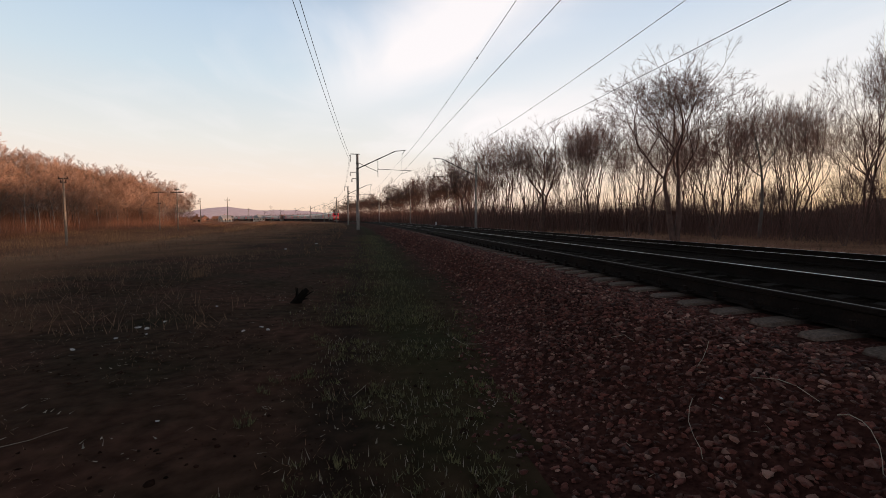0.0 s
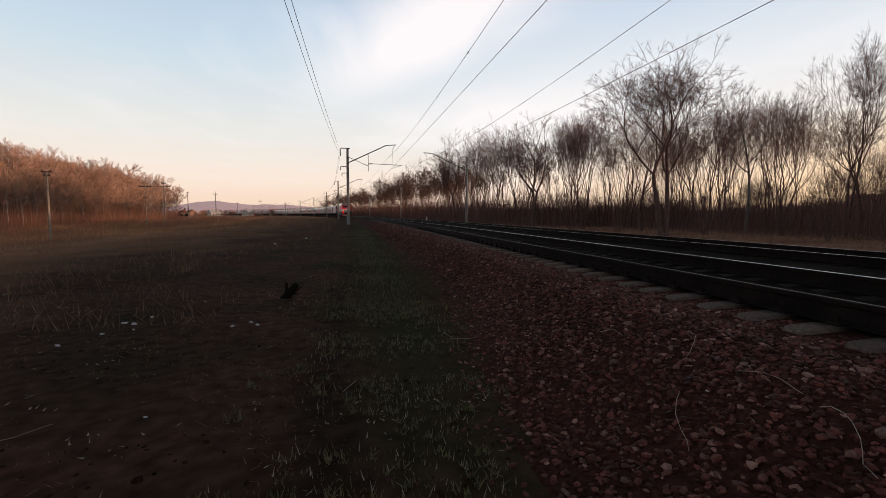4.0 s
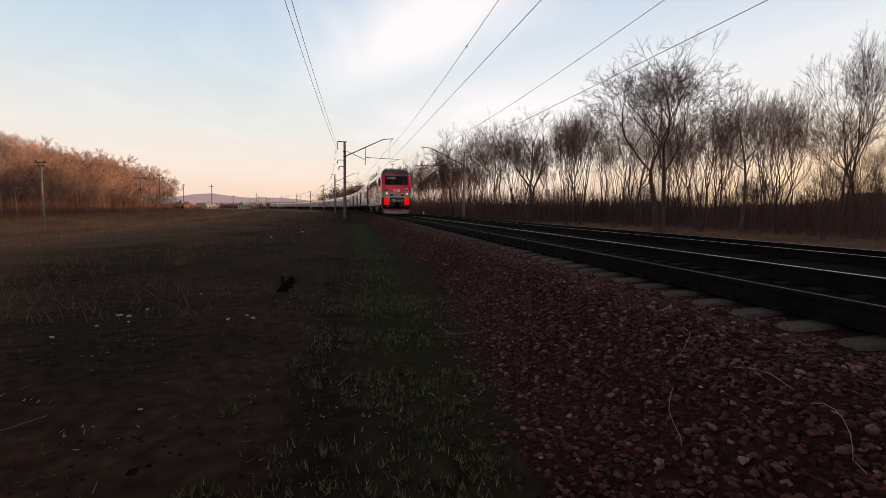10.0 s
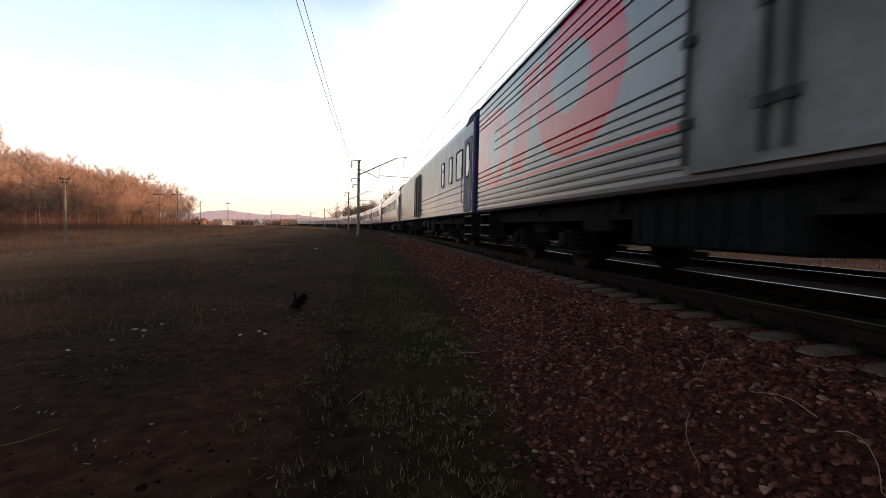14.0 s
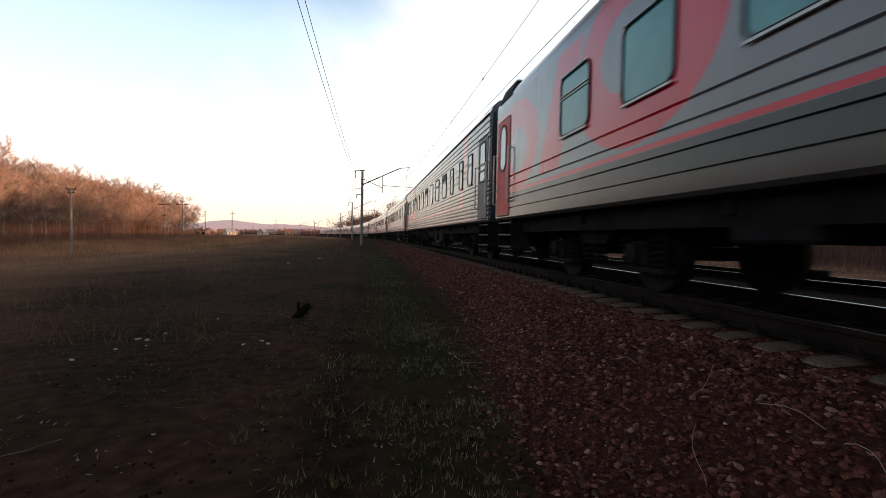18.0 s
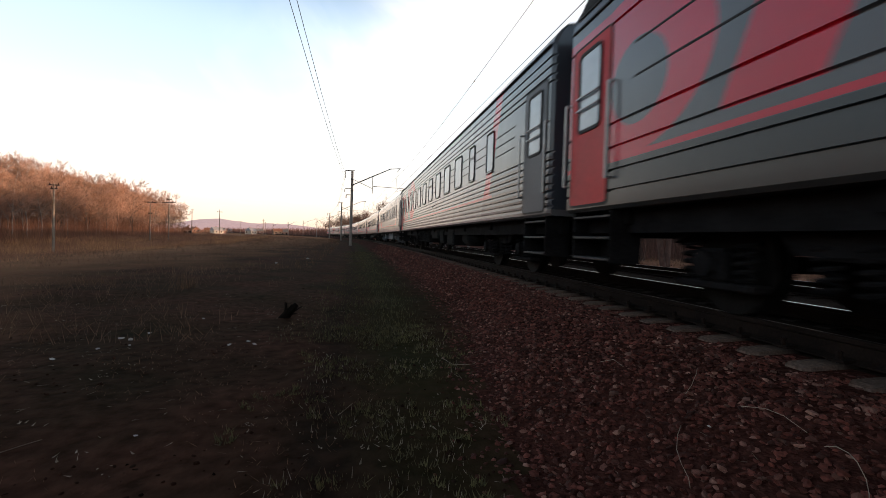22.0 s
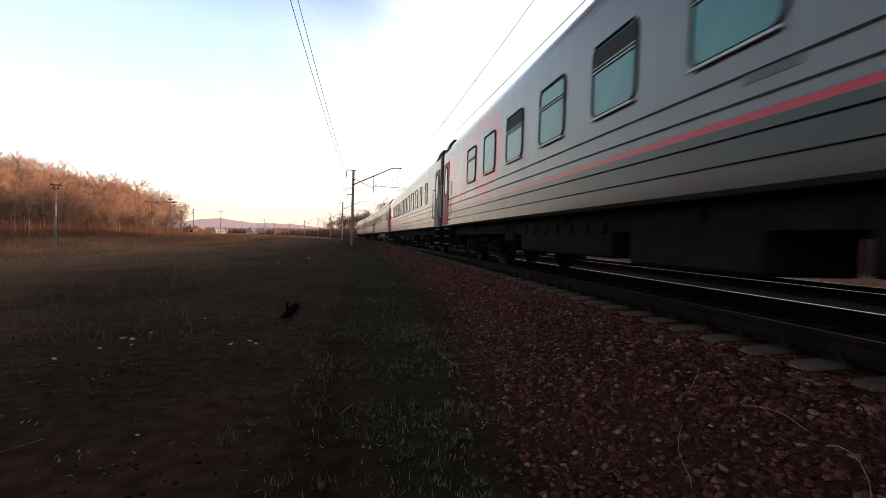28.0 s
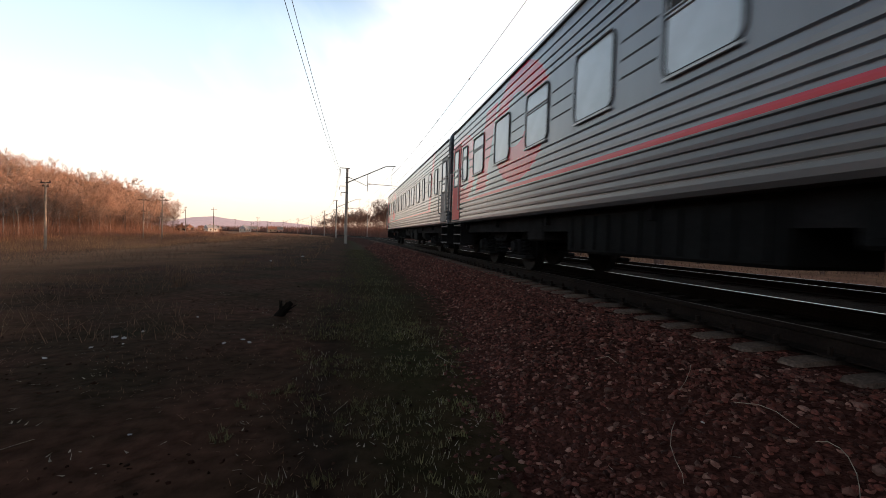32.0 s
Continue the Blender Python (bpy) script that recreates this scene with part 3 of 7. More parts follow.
def shell(length, grooves, z0):
    """A coach's side walls and ends, with a groove pressed in at each of the heights given; z0: where the eave begins to round."""
    bulge = 0.003 if len(grooves) > 9 else 0.0
    prof = [(-1.50, 1.03), (-HALF_W, 1.07)]
    z_last = 1.07
    for g in grooves:
        prof += [(-HALF_W - bulge * (g - z_last < 0.3), (g + z_last) / 2), (-HALF_W, g - 0.017), (-HALF_W + 0.034, g - 0.010), (-HALF_W + 0.034, g + 0.010), (-HALF_W, g + 0.017)]
        z_last = g
    prof += eave_arc(z0, 0, 55, 5)
    full = prof + [(-x, z) for x, z in reversed(prof)]
    verts, faces = [], []
    h = length / 2 - 0.32
    for y in (-h, -h + 0.06, h - 0.06, h):
        t = 0.05 if abs(y) == h else 0.0
        verts += [(x * (1 - t / 1.55), y, z) for x, z in full]
    n = len(full)
    for j in range(3):
        for i in range(n - 1):
            faces.append((j * n + i, (j + 1) * n + i, (j + 1) * n + i + 1, j * n + i + 1))
        faces.append((j * n + n - 1, (j + 1) * n + n - 1, (j + 1) * n, j * n))
    faces += [tuple(range(n)), tuple(reversed(range(3 * n, 4 * n)))]
    return verts, faces


def roof_mesh(length, z0, crown=4.33):
    """The roof between the two eaves: the rest of their rounding, then a shallow arch."""
    side = eave_arc(z0, 53, 68, 3)
    x1, z1 = side[-1]
    arc = side + [(x1 * (1 - k / 5), z1 + (crown - z1) * (1 - (1 - k / 5) ** 2)) for k in range(1, 6)]
    arc = arc + [(-x, z) for x, z in reversed(arc[:-1])]
    verts, faces = [], []
    base = arc[0][1]
    h = length / 2 - 0.31
    ys = [(-h, 0.45), (-h + 0.35, 0.85), (-h + 0.9, 1.0), (h - 0.9, 1.0), (h - 0.35, 0.85), (h, 0.45)]
    for y, f in ys:
        verts += [(x, y, base + (z - base) * f) for x, z in arc]
    n = len(arc)
    for j in range(len(ys) - 1):
        for i in range(n - 1):
            faces.append((j * n + i, (j + 1) * n + i, (j + 1) * n + i + 1, j * n + i + 1))
        faces.append((j * n + n - 1, (j + 1) * n + n - 1, (j + 1) * n, j * n))
    faces += [tuple(range(n)), tuple(reversed(range((len(ys) - 1) * n, len(ys) * n)))]
    return verts, faces


# shared pieces, made once
def wheelset(parent, y, z=0.475, r=0.475):
    key = ("wheelset", r)
    if key not in POOL:
        bm = bmesh.new()
        m = Matrix.Rotation(radians(90), 4, "Y")
        for sx in (-1, 1):
            x = sx * 0.797
            bmesh.ops.create_cone(bm, cap_ends=True, segments=28, radius1=r, radius2=r, depth=0.13, matrix=Matrix.Translation((x, 0, 0)) @ m)
            bmesh.ops.create_cone(bm, cap_ends=True, segments=28, radius1=r + 0.028, radius2=r + 0.028, depth=0.03, matrix=Matrix.Translation((x - sx * 0.08, 0, 0)) @ m)
            bmesh.ops.create_cone(bm, cap_ends=True, segments=20, radius1=r * 0.72, radius2=r * 0.66, depth=0.03, matrix=Matrix.Translation((x + sx * 0.07, 0, 0)) @ m)
            for k in range(5):
                a = 2 * math.pi * k / 5
                bmesh.ops.create_cone(bm, cap_ends=True, segments=6, radius1=0.03, radius2=0.03, depth=0.02, matrix=Matrix.Translation((x + sx * 0.09, r * 0.4 * math.cos(a), r * 0.4 * math.sin(a))) @ m)
        bmesh.ops.create_cone(bm, cap_ends=True, segments=12, radius1=0.085, radius2=0.085, depth=2.1, matrix=m)
        POOL[key] = part("wheelset", bm, WHEEL_STEEL, parent, "worn steel wheels on an axle")
        POOL[key].matrix_local = Matrix.Translation((0, y, z))
        ob = POOL[key]
    else:
        ob = share(POOL[key], parent, Matrix.Translation((0, y, z)))
    WHEELS.append((ob, y, z, r))
    return ob


POOL, WHEELS = {}, []


def pooled(key, make, parent, m):
    """The part made by make() the first time, and the same mesh again afterwards."""
    if key not in POOL:
        POOL[key] = make()
        POOL[key].parent = parent
        POOL[key].matrix_local = m
        return POOL[key]
    return share(POOL[key], parent, m)


def bogie(parent, y, mat, tone):
    def frame_make():
        bm = bmesh.new()
        for sx in (-1, 1):
            x = sx * 1.02
            for pts in (((-1.75, 0.66), (-1.35, 0.80), (-0.6, 0.80), (-0.35, 0.58), (0.35, 0.58), (0.6, 0.80), (1.35, 0.80), (1.75, 0.66)),):
                up = [(a, b + 0.17) for a, b in reversed(pts)]
                sub = plate(list(pts) + up, x - 0.07, x + 0.07)
                me = bpy.data.meshes.new("tmp")
                sub.to_mesh(me); sub.free(); bm.from_mesh(me); bpy.data.meshes.remove(me)
        box(bm, -1.1, 1.1, -0.22, 0.22, 0.55, 0.95, 0.03)
        for yy in (-1.7, 1.7):
            box(bm, -1.02, 1.02, yy - 0.06, yy + 0.06, 0.64, 0.80)
        return part("bogie_frame", bm, mat)
    fr = pooled(("bogie", tone), frame_make, parent, Matrix.Translation((0, y, 0)))
    for wy in (-1.2, 1.2):
        wheelset(fr, wy)

        def axle_make():
            b2 = bmesh.new()
            box(b2, -1.14, -0.90, -0.17, 0.17, 0.30, 0.62, 0.04)
            box(b2, -1.12, -0.92, -0.48, 0.48, 0.24, 0.31, 0.015)
            rod(b2, (-1.02, 0, 0.475), (-1.22, 0, 0.475), 0.13, 0.12, 12)
            return part("axle_box", b2, mat)
        for turn in (0, math.pi):
            pooled(("axlebox", tone), axle_make, fr, Matrix.Translation((0, wy, 0)) @ Matrix.Rotation(turn, 4, "Z"))
    def spring_make():
        b3 = bmesh.new()
        last = None
        for i in range(41):
            a = i * 2 * math.pi / 8
            p = Vector((0.085 * math.cos(a), 0.085 * math.sin(a), 0.30 + 0.38 * i / 40))
            if last is not None:
                rod(b3, last, p, 0.018, n=5)
            last = p
        return part("coil_spring", b3, mat)
    for yy in (-1.53, -0.87, 0.87, 1.53, -0.16, 0.16):
        pooled(("spring", tone), spring_make, fr, Matrix.Translation((-1.03, yy, 0)))
    return fr


def window(parent, y, z, w, h, r, pane, style, sx=-1):
    """A window on a side wall: rubber frame, pane, and a transom where it opens."""
    key = (w, h, r, style)
    m = Matrix.Translation((sx * HALF_W, y, z)) @ (Matrix.Identity(4) if sx < 0 else Matrix.Rotation(math.pi, 4, "Z"))

    def fmake():
        return part("window_frame", ring(rounded(w + 0.065, h + 0.065, r + 0.03), rounded(w, h, r), -0.022, 0.03), RUBBER)
    f = pooled(("wframe", key), fmake, parent, m)
    ident = Matrix.Identity(4)
    pooled(("pane", w, h, r, pane.name), lambda: part("pane", plate(rounded(w, h, r), -0.008, 0.03), pane), f, ident)

    def smake():
        bm = bmesh.new()
        box(bm, -0.040, -0.018, -w / 2, w / 2, -h / 2 - 0.055, -h / 2 - 0.02, 0.006)
        return part("drip_sill", bm, ALU)
    pooled(("sill", w, h), smake, f, ident)
    def rmake():
        bm = bmesh.new()
        box(bm, -0.045, -0.018, -w / 2 + 0.02, w / 2 - 0.02, h / 2 + 0.004, h / 2 + 0.022, 0.005)
        return part("drip_rail", bm, ALU)
    if sx < 0:
        pooled(("drip", w, h), rmake, f, ident)
    if style in ("vent", "open"):
        def tmake():
            bm = bmesh.new()
            for zz in (h * 0.13, h * 0.13 + 0.045):
                box(bm, -0.026, 0.0, -w / 2, w / 2, zz, zz + 0.022, 0.005)
            return part("transom", bm, ALU)
        pooled(("transom", w, h), tmake, f, ident)
    if style == "open":
        # a black plate over the pane gives the shade inside the open vent
        pooled(("gap", w, h), lambda: part("vent_opening", plate([(-w / 2 + 0.03, h * 0.21), (w / 2 - 0.03, h * 0.21), (w / 2 - 0.03, h / 2 - 0.03), (-w / 2 + 0.03, h / 2 - 0.03)], -0.014, 0.0), RUBBER), f, ident)
    return f


def door(parent, y, mat, oval, w=0.92, z0=1.12, z1=3.16):
    key = ("door", mat.name, oval)
    h = z1 - z0

    def dmake():
        return part("door", plate(rounded(w, h, 0.06), -0.012, 0.02), mat)
    d = pooled(key, dmake, parent, Matrix.Translation((-HALF_W, y, (z0 + z1) / 2)))
    ident = Matrix.Identity(4)
    gw, gh, gr = (0.40, 0.92, 0.19) if oval else (0.50, 0.95, 0.05)
    gm = Matrix.Translation((0, 0, 0.42))
    pooled(("dframe", oval), lambda: part("window_frame", ring(rounded(gw + 0.09, gh + 0.09, gr + 0.045), rounded(gw, gh, gr), -0.028, 0.01), RUBBER), d, gm)
    pooled(("dpane", oval), lambda: part("pane", plate(rounded(gw, gh, gr), -0.018, 0.0), PANE_PALE), d, gm)

    def hmake():
        bm = bmesh.new()
        rod(bm, (-0.07, 0, -0.75), (-0.07, 0, 0.35), 0.017)
        for zz in (-0.75, 0.35):
            rod(bm, (0.0, 0, zz), (-0.075, 0, zz), 0.015)
        return part("handrail", bm, ALU)

    def bmake():
        bm = bmesh.new()
        rod(bm, (-0.05, -0.27, 0), (-0.05, 0.27, 0), 0.016)
        for s in (-0.25, 0.25):
            rod(bm, (-0.05, s, 0), (0.0, s, 0), 0.012)
        return part("window_bar", bm, ALU)
    for s in (-1, 1):
        pooled(("rails",), hmake, d, Matrix.Translation((0, s * (w / 2 + 0.09), 0)))
    if not oval:
        for zz in (0.20, 0.36):
            pooled(("doorbar",), bmake, d, Matrix.Translation((0, 0, zz)))
    pooled(("dseam", oval), lambda: part("door_seal", ring(rounded(w + 0.06, h + 0.06, 0.08), rounded(w, h, 0.06), -0.008, 0.02), RUBBER), d, ident)
    return d


def steps(parent, y):
    """A stepped box open to the side, with three treads in it."""
    def make():
        bm = bmesh.new()
        outline = ((-1.50, -0.475), (-1.10, -0.475), (-1.10, 0.475), (-1.50, 0.475), (-1.50, 0.445), (-1.13, 0.445), (-1.13, -0.445), (-1.50, -0.445))
        low = [bm.verts.new((px, py, 0.40)) for px, py in outline]
        top = [bm.verts.new((px, py, 1.06)) for px, py in outline]
        bm.faces.new(low[::-1]); bm.faces.new(top)
        for i in range(8):
            bm.faces.new((low[i], low[(i + 1) % 8], top[(i + 1) % 8], top[i]))
        bmesh.ops.recalc_face_normals(bm, faces=bm.faces)
        return part("steps", bm, UNDER, None, "sooty vestibule step well")

    def tread():
        bm = bmesh.new()
        box(bm, -1.51, -1.12, -0.448, 0.448, 0.0, 0.035, 0.008)
        return part("tread", bm, TREAD, None, "steel tread with a worn edge")
    well = pooled(("steps",), make, parent, Matrix.Translation((0, y, 0)))
    for z in (0.42, 0.68, 0.94):
        pooled(("tread",), tread, well, Matrix.Translation((0, 0, z)))


def under_box(parent, y, w, z0, z1, mat, style):
    def make():
        bm = bmesh.new()
        box(bm, -1.30, -0.35, -w / 2, w / 2, z0, z1, 0.03)
        return part("equipment_box", bm, mat)
    ob = pooled(("ubox", w, z0, z1, mat.name), make, parent, Matrix.Translation((0, y, 0)))

    def cap():
        bm = bmesh.new()
        bmesh.ops.create_cone(bm, cap_ends=True, segments=10, radius1=0.09, radius2=0.09, depth=0.03, matrix=Matrix.Rotation(radians(90), 4, "Y"))
        return part("cap", bm, mat)

    def rib():
        bm = bmesh.new()
        box(bm, -0.025, 0.01, -0.02, 0.02, z0 + 0.05, z1 - 0.05, 0.006)
        return part("rib", bm, mat)

    def lid():
        bm = bmesh.new()
        box(bm, -0.02, 0.01, -w * 0.42, w * 0.42, z0 + 0.07, z1 - 0.09, 0.008)
        return part("lid", bm, mat)
    n = int(w / (0.42 if style == "vents" else 0.3))
    for i in range(n if style in ("vents", "ribs") else 0):
        yy = -w / 2 + (i + 0.5) * w / n
        if style == "vents":
            pooled(("cap", mat.name), cap, ob, Matrix.Translation((-1.31, yy, z1 - 0.17)))
        else:
            pooled(("rib", z0, z1, mat.name), rib, ob, Matrix.Translation((-1.30, yy, 0)))
    if style == "plain":
        pooled(("lid", w, z0, z1, mat.name), lid, ob, Matrix.Translation((-1.30, 0, 0)))


def tank(parent, y, r, length, z, mat):
    def make():
        bm = bmesh.new()
        bmesh.ops.create_cone(bm, cap_ends=True, segments=18, radius1=r, radius2=r, depth=length, matrix=Matrix.Rotation(radians(90), 4, "X"))
        bmesh.ops.bevel(bm, geom=[e for e in bm.edges if e.is_manifold and e.calc_face_angle() > 1.0], offset=r * 0.3, segments=2, affect="EDGES")
        for s in (-0.3, 0.3):
            box(bm, -0.03, 0.03, s * length - 0.03, s * length + 0.03, 0, 1.05 - z)
        return part("air_tank", bm, mat, None, "", True)
    pooled(("tank", r, length, z, mat.name), make, parent, Matrix.Translation((-0.95, y, z)))


def coach(length, style, paint, panes, oval, windows, vents=True, bright=False, under="ribbed", mail=0, rear_door=True, front_paint=None, label=""):
    """One coach: its front end is at -length / 2."""
    base = new("railway_coach")
    base.empty_display_size = 0.5
    tagged(base, label, "railway coach", "coaches of the train")
    grooves, short, gutter, z0, rr = STYLES[style]
    ident = Matrix.Identity(4)
    pooled(("shell", length, style, paint.name), lambda: part("body", shell(length, grooves, z0), paint), base, ident)
    pooled(("roof", length, z0), lambda: part("roof", roof_mesh(length, z0), ROOF_PAINT, None, "", True), base, ident)
    h = length / 2
    for i, q in enumerate(windows):
        q, w = (-q, NARROW) if q < 0 else (q, WIDE)
        pane, kind = panes[i % len(panes)]
        window(base, q - h, 2.577, w, 0.83, rr if w == WIDE else min(rr, 0.08), pane, kind)
        window(base, q - h, 2.577, w, 0.83, rr if w == WIDE else min(rr, 0.08), panes[0][0], "plain", 1)
    # black strips drawn as shaded grooves between windows; they stop short of the frames
    stops = [2.0] + sorted(abs(q) for q in windows) + [length - 1.9]
    for k in range(len(stops) - 1):
        a = stops[k] + (0.58 if stops[k] in windows else 0.38) * (k > 0)
        b = stops[k + 1] - (0.58 if stops[k + 1] in windows else 0.38) * (k < len(stops) - 2)
        if b - a < 0.12 or not short:
            continue
        run = round(b - a, 2)
        for z in short:
            def bead():
                bm = bmesh.new()
                box(bm, -0.004, 0.02, -run / 2, run / 2, -0.013, 0.013, 0.003)
                return part("bead", bm, RUBBER, None, "dark strip for the shade in a short groove between windows")
            pooled(("bead", run), bead, base, Matrix.Translation((-HALF_W, (a + b) / 2 - h, z)))
    if gutter:
        def gut():
            bm = bmesh.new()
            box(bm, -0.022, 0.03, -h + 0.4, h - 0.4, -0.016, 0.016, 0.006)
            return part("gutter", bm, RUBBER, None, "dark rain gutter along the eave")
        pooled(("gutter", length, gutter), gut, base, Matrix.Translation((-HALF_W, 0, gutter)))
    door(base, -h + 0.95, front_paint or BLUE_DOOR, oval)
    if rear_door:
        door(base, h - 0.95, GREY_DOOR if mail == 2 else RED_DOOR, oval)
    for s in (-1, 1):
        steps(base, s * (h - 0.98))

        def bel():
            bm = bmesh.new()
            for k in range(5):
                o = 0.0 if k % 2 else 0.05
                box(bm, -1.0 - o, 1.0 + o, -0.30 + k * 0.06, -0.24 + k * 0.06, 1.02 - o, 3.75 + o)
            return part("gangway_bellows", bm, RUBBER, None, "black rubber gangway bellows")
        pooled(("bellows",), bel, base, Matrix.Translation((0, s * (h - 0.17) + 0.13, 0)))

        def coup():
            bm = bmesh.new()
            box(bm, -0.13, 0.13, -0.35, 0.35, 0.93, 1.16, 0.03)
            return part("coupler", bm, UNDER)

        def buff():
            bm = bmesh.new()
            rod(bm, (0, -0.25, 1.06), (0, 0.25, 1.06), 0.16, 0.16, 12)
            return part("buffer", bm, UNDER)
        for sx in (-0.88, 0.88):
            pooled(("buffer",), buff, base, Matrix.Translation((sx, s * (h - 0.12), 0)))
        pooled(("coupler",), coup, base, Matrix.Translation((0, s * (h - 0.12), 0)))
    bog = UNDER_GREY if bright else UNDER
    for s in (-1, 1):
        bogie(base, s * 8.5, bog, bright)

    def sole():
        bm = bmesh.new()
        for sx in (-1, 1):
            box(bm, sx * 1.22 - 0.06, sx * 1.22 + 0.06, -h + 0.4, h - 0.4, 0.76, 1.06)
        box(bm, -0.25, 0.25, -h + 0.4, h - 0.4, 0.84, 1.04)
        for k in range(9):
            yy = -h + 1.5 + k * (length - 3) / 8
            box(bm, -1.35, 1.35, yy - 0.05, yy + 0.05, 0.86, 1.03)
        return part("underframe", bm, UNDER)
    pooled(("sole", length), sole, base, ident)
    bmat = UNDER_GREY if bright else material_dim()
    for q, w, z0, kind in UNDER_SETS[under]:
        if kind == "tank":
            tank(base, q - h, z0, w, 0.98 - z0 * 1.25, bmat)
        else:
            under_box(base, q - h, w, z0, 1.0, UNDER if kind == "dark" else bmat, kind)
    if under == "alternator":
        def disc():
            bm = bmesh.new()
            bmesh.ops.create_cone(bm, cap_ends=True, segments=24, radius1=0.30, radius2=0.27, depth=0.4, matrix=Matrix.Rotation(radians(90), 4, "Y"))
            bmesh.ops.bevel(bm, geom=[e for e in bm.edges if e.calc_face_angle(0) > 1.0], offset=0.05, segments=2, affect="EDGES")
            return part("generator_drum", bm, UNDER)
        pooled(("drum", bright), disc, base, Matrix.Translation((-0.95, -7.0, 0.60)))
    if vents:
        def vent():
            bm = bmesh.new()
            box(bm, -0.35, 0.35, -0.45, 0.45, 4.22, 4.42, 0.06)
            rod(bm, (0.1, 0.7, 4.2), (0.1, 0.7, 4.52), 0.10, 0.10, 8)
            rod(bm, (0.1, 0.7, 4.52), (0.1, 0.7, 4.58), 0.17, 0.12, 8)
            return part("roof_vent", bm, ROOF_PAINT)
        for yy in (-h + 2.2, h - 2.6):
            pooled(("vent",), vent, base, Matrix.Translation((0, yy, 0)))

        def louvre():
            bm = bmesh.new()
            for i in range(5):
                box(bm, -1.545 + 0.030 * i, -1.2, -0.45, 0.45, 3.60 + i * 0.07, 3.63 + i * 0.07)
            return part("roof_louvre", bm, RUBBER, None, "dark ventilation louvre above the door")
        for yy in (-h + 0.95, h - 0.95):
            pooled(("louvre",), louvre, base, Matrix.Translation((0, yy, 0)))
    if mail:
        def slide():
            return part("loading_door", plate(rounded(1.9, 2.25, 0.05), -0.055, 0.02), GREY_DOOR, None, "grey double loading door")
        dd = pooled(("slide",), slide, base, Matrix.Translation((-HALF_W, (15.2 if mail == 1 else 13.0) - h, 2.25)))

        def bars():
            bm = bmesh.new()
            rod(bm, (-0.085, 0, -1.05), (-0.085, 0, 1.05), 0.022)
            for zz in (-0.7, 0.0, 0.7):
                box(bm, -0.10, -0.05, -0.07, 0.07, zz - 0.04, zz + 0.04)
            return part("lock_bar", bm, RUBBER)
        for yy in (-0.9, -0.10, 0.10, 0.9):
            pooled(("bars",), bars, dd, Matrix.Translation((0, yy, 0)))

    def pl():
        bm = bmesh.new()
        box(bm, -0.010, 0.0, -0.04, 0.04, -0.035, 0.035)
        return part("stencil_mark", bm, GREY_DOOR)
    for i in range(4):
        pooled(("marks",), pl, base, Matrix.Translation((-HALF_W, -1.08 + 0.12 * i, 1.86)))
    return base


_DIM = []


def material_dim():
    if not _DIM:
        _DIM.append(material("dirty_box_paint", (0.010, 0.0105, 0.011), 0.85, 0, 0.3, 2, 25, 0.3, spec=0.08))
    return _DIM[0]


OLD_L, NEW_L = 24.54, 25.5
WIDE, NARROW = 0.88, 0.50
# grooves, short shade strips between windows, gutter, where the eave rounds, corner radius of the windows
STYLES = {"ribbed": ([1.175, 1.29, 1.405, 1.52, 1.66, 1.77, 1.885, 2.015, 3.10, 3.21, 3.345, 3.49], (2.39, 2.585, 2.785), 3.675, 3.565, 0.10),
          "smooth": ([1.25, 1.45, 1.705, 1.90], (), 0, 3.455, 0.11),
          "lined": ([1.24, 1.47, 1.73, 2.005, 3.165], (2.405, 2.765), 3.46, 3.47, 0.04)}
# places of the windows from the front end; narrow ones are written as negative
# equipment under the floor: place from the front end, length, lower edge (a tank's radius), kind
UNDER_SETS = {"ribbed": ((15.2, 3.5, 0.46, "ribs"), (12.15, 1.7, 0.62, "plain"), (10.6, 0.8, 0.46, "plain"), (9.0, 1.1, 0.42, "plain"), (7.1, 1.4, 0.24, "tank"), (18.2, 0.7, 0.6, "dark")),
              "boxes": ((10.3, 3.3, 0.42, "vents"), (12.75, 1.25, 0.46, "ribs"), (16.1, 0.85, 0.44, "plain"), (7.3, 1.3, 0.26, "tank"), (18.0, 0.8, 0.62, "dark")),
              "mail": ((16.3, 2.2, 0.46, "ribs"), (12.6, 1.3, 0.62, "dark"), (6.7, 1.0, 0.46, "plain"), (18.3, 0.7, 0.6, "dark")),
              "alternator": ((15.9, 3.3, 0.44, "vents"), (13.0, 1.8, 0.40, "dark"), (11.0, 0.75, 0.46, "plain"), (10.05, 0.8, 0.46, "plain"), (6.6, 0.8, 0.5, "dark"), (18.3, 0.6, 0.6, "dark"))}
W_OLD = [-2.45, -3.75, -5.35] + [6.95 + 1.785 * i for i in range(9)] + [-22.6]
W_OLD2 = [-3.6, -5.25] + [6.90 + 1.735 * i for i in range(9)] + [-22.4]
W_NEW = [-3.75, -5.40] + [7.0 + 1.735 * i for i in range(9)]
W_PLAIN = [5.40 + 1.735 * i for i in range(10)]
W_STAFF = [-3.75, -5.40] + [7.0 + 1.735 * i for i in range(9)] + [-22.4, -23.4]
W_HALF = [3.52 + 1.645 * i for i in range(10)] + [-19.95, -21.06]
W_HALF2 = [-2.2] + [4.96 + 1.655 * i for i in range(10)]
P_OLD = livery("grey_corrugated_coach_paint", OLD_L, "coach", 0.45, True, (0.245, 0.258, 0.290), ((0.125, 0.132, 0.148), (0.14, 0.142, 0.148)))
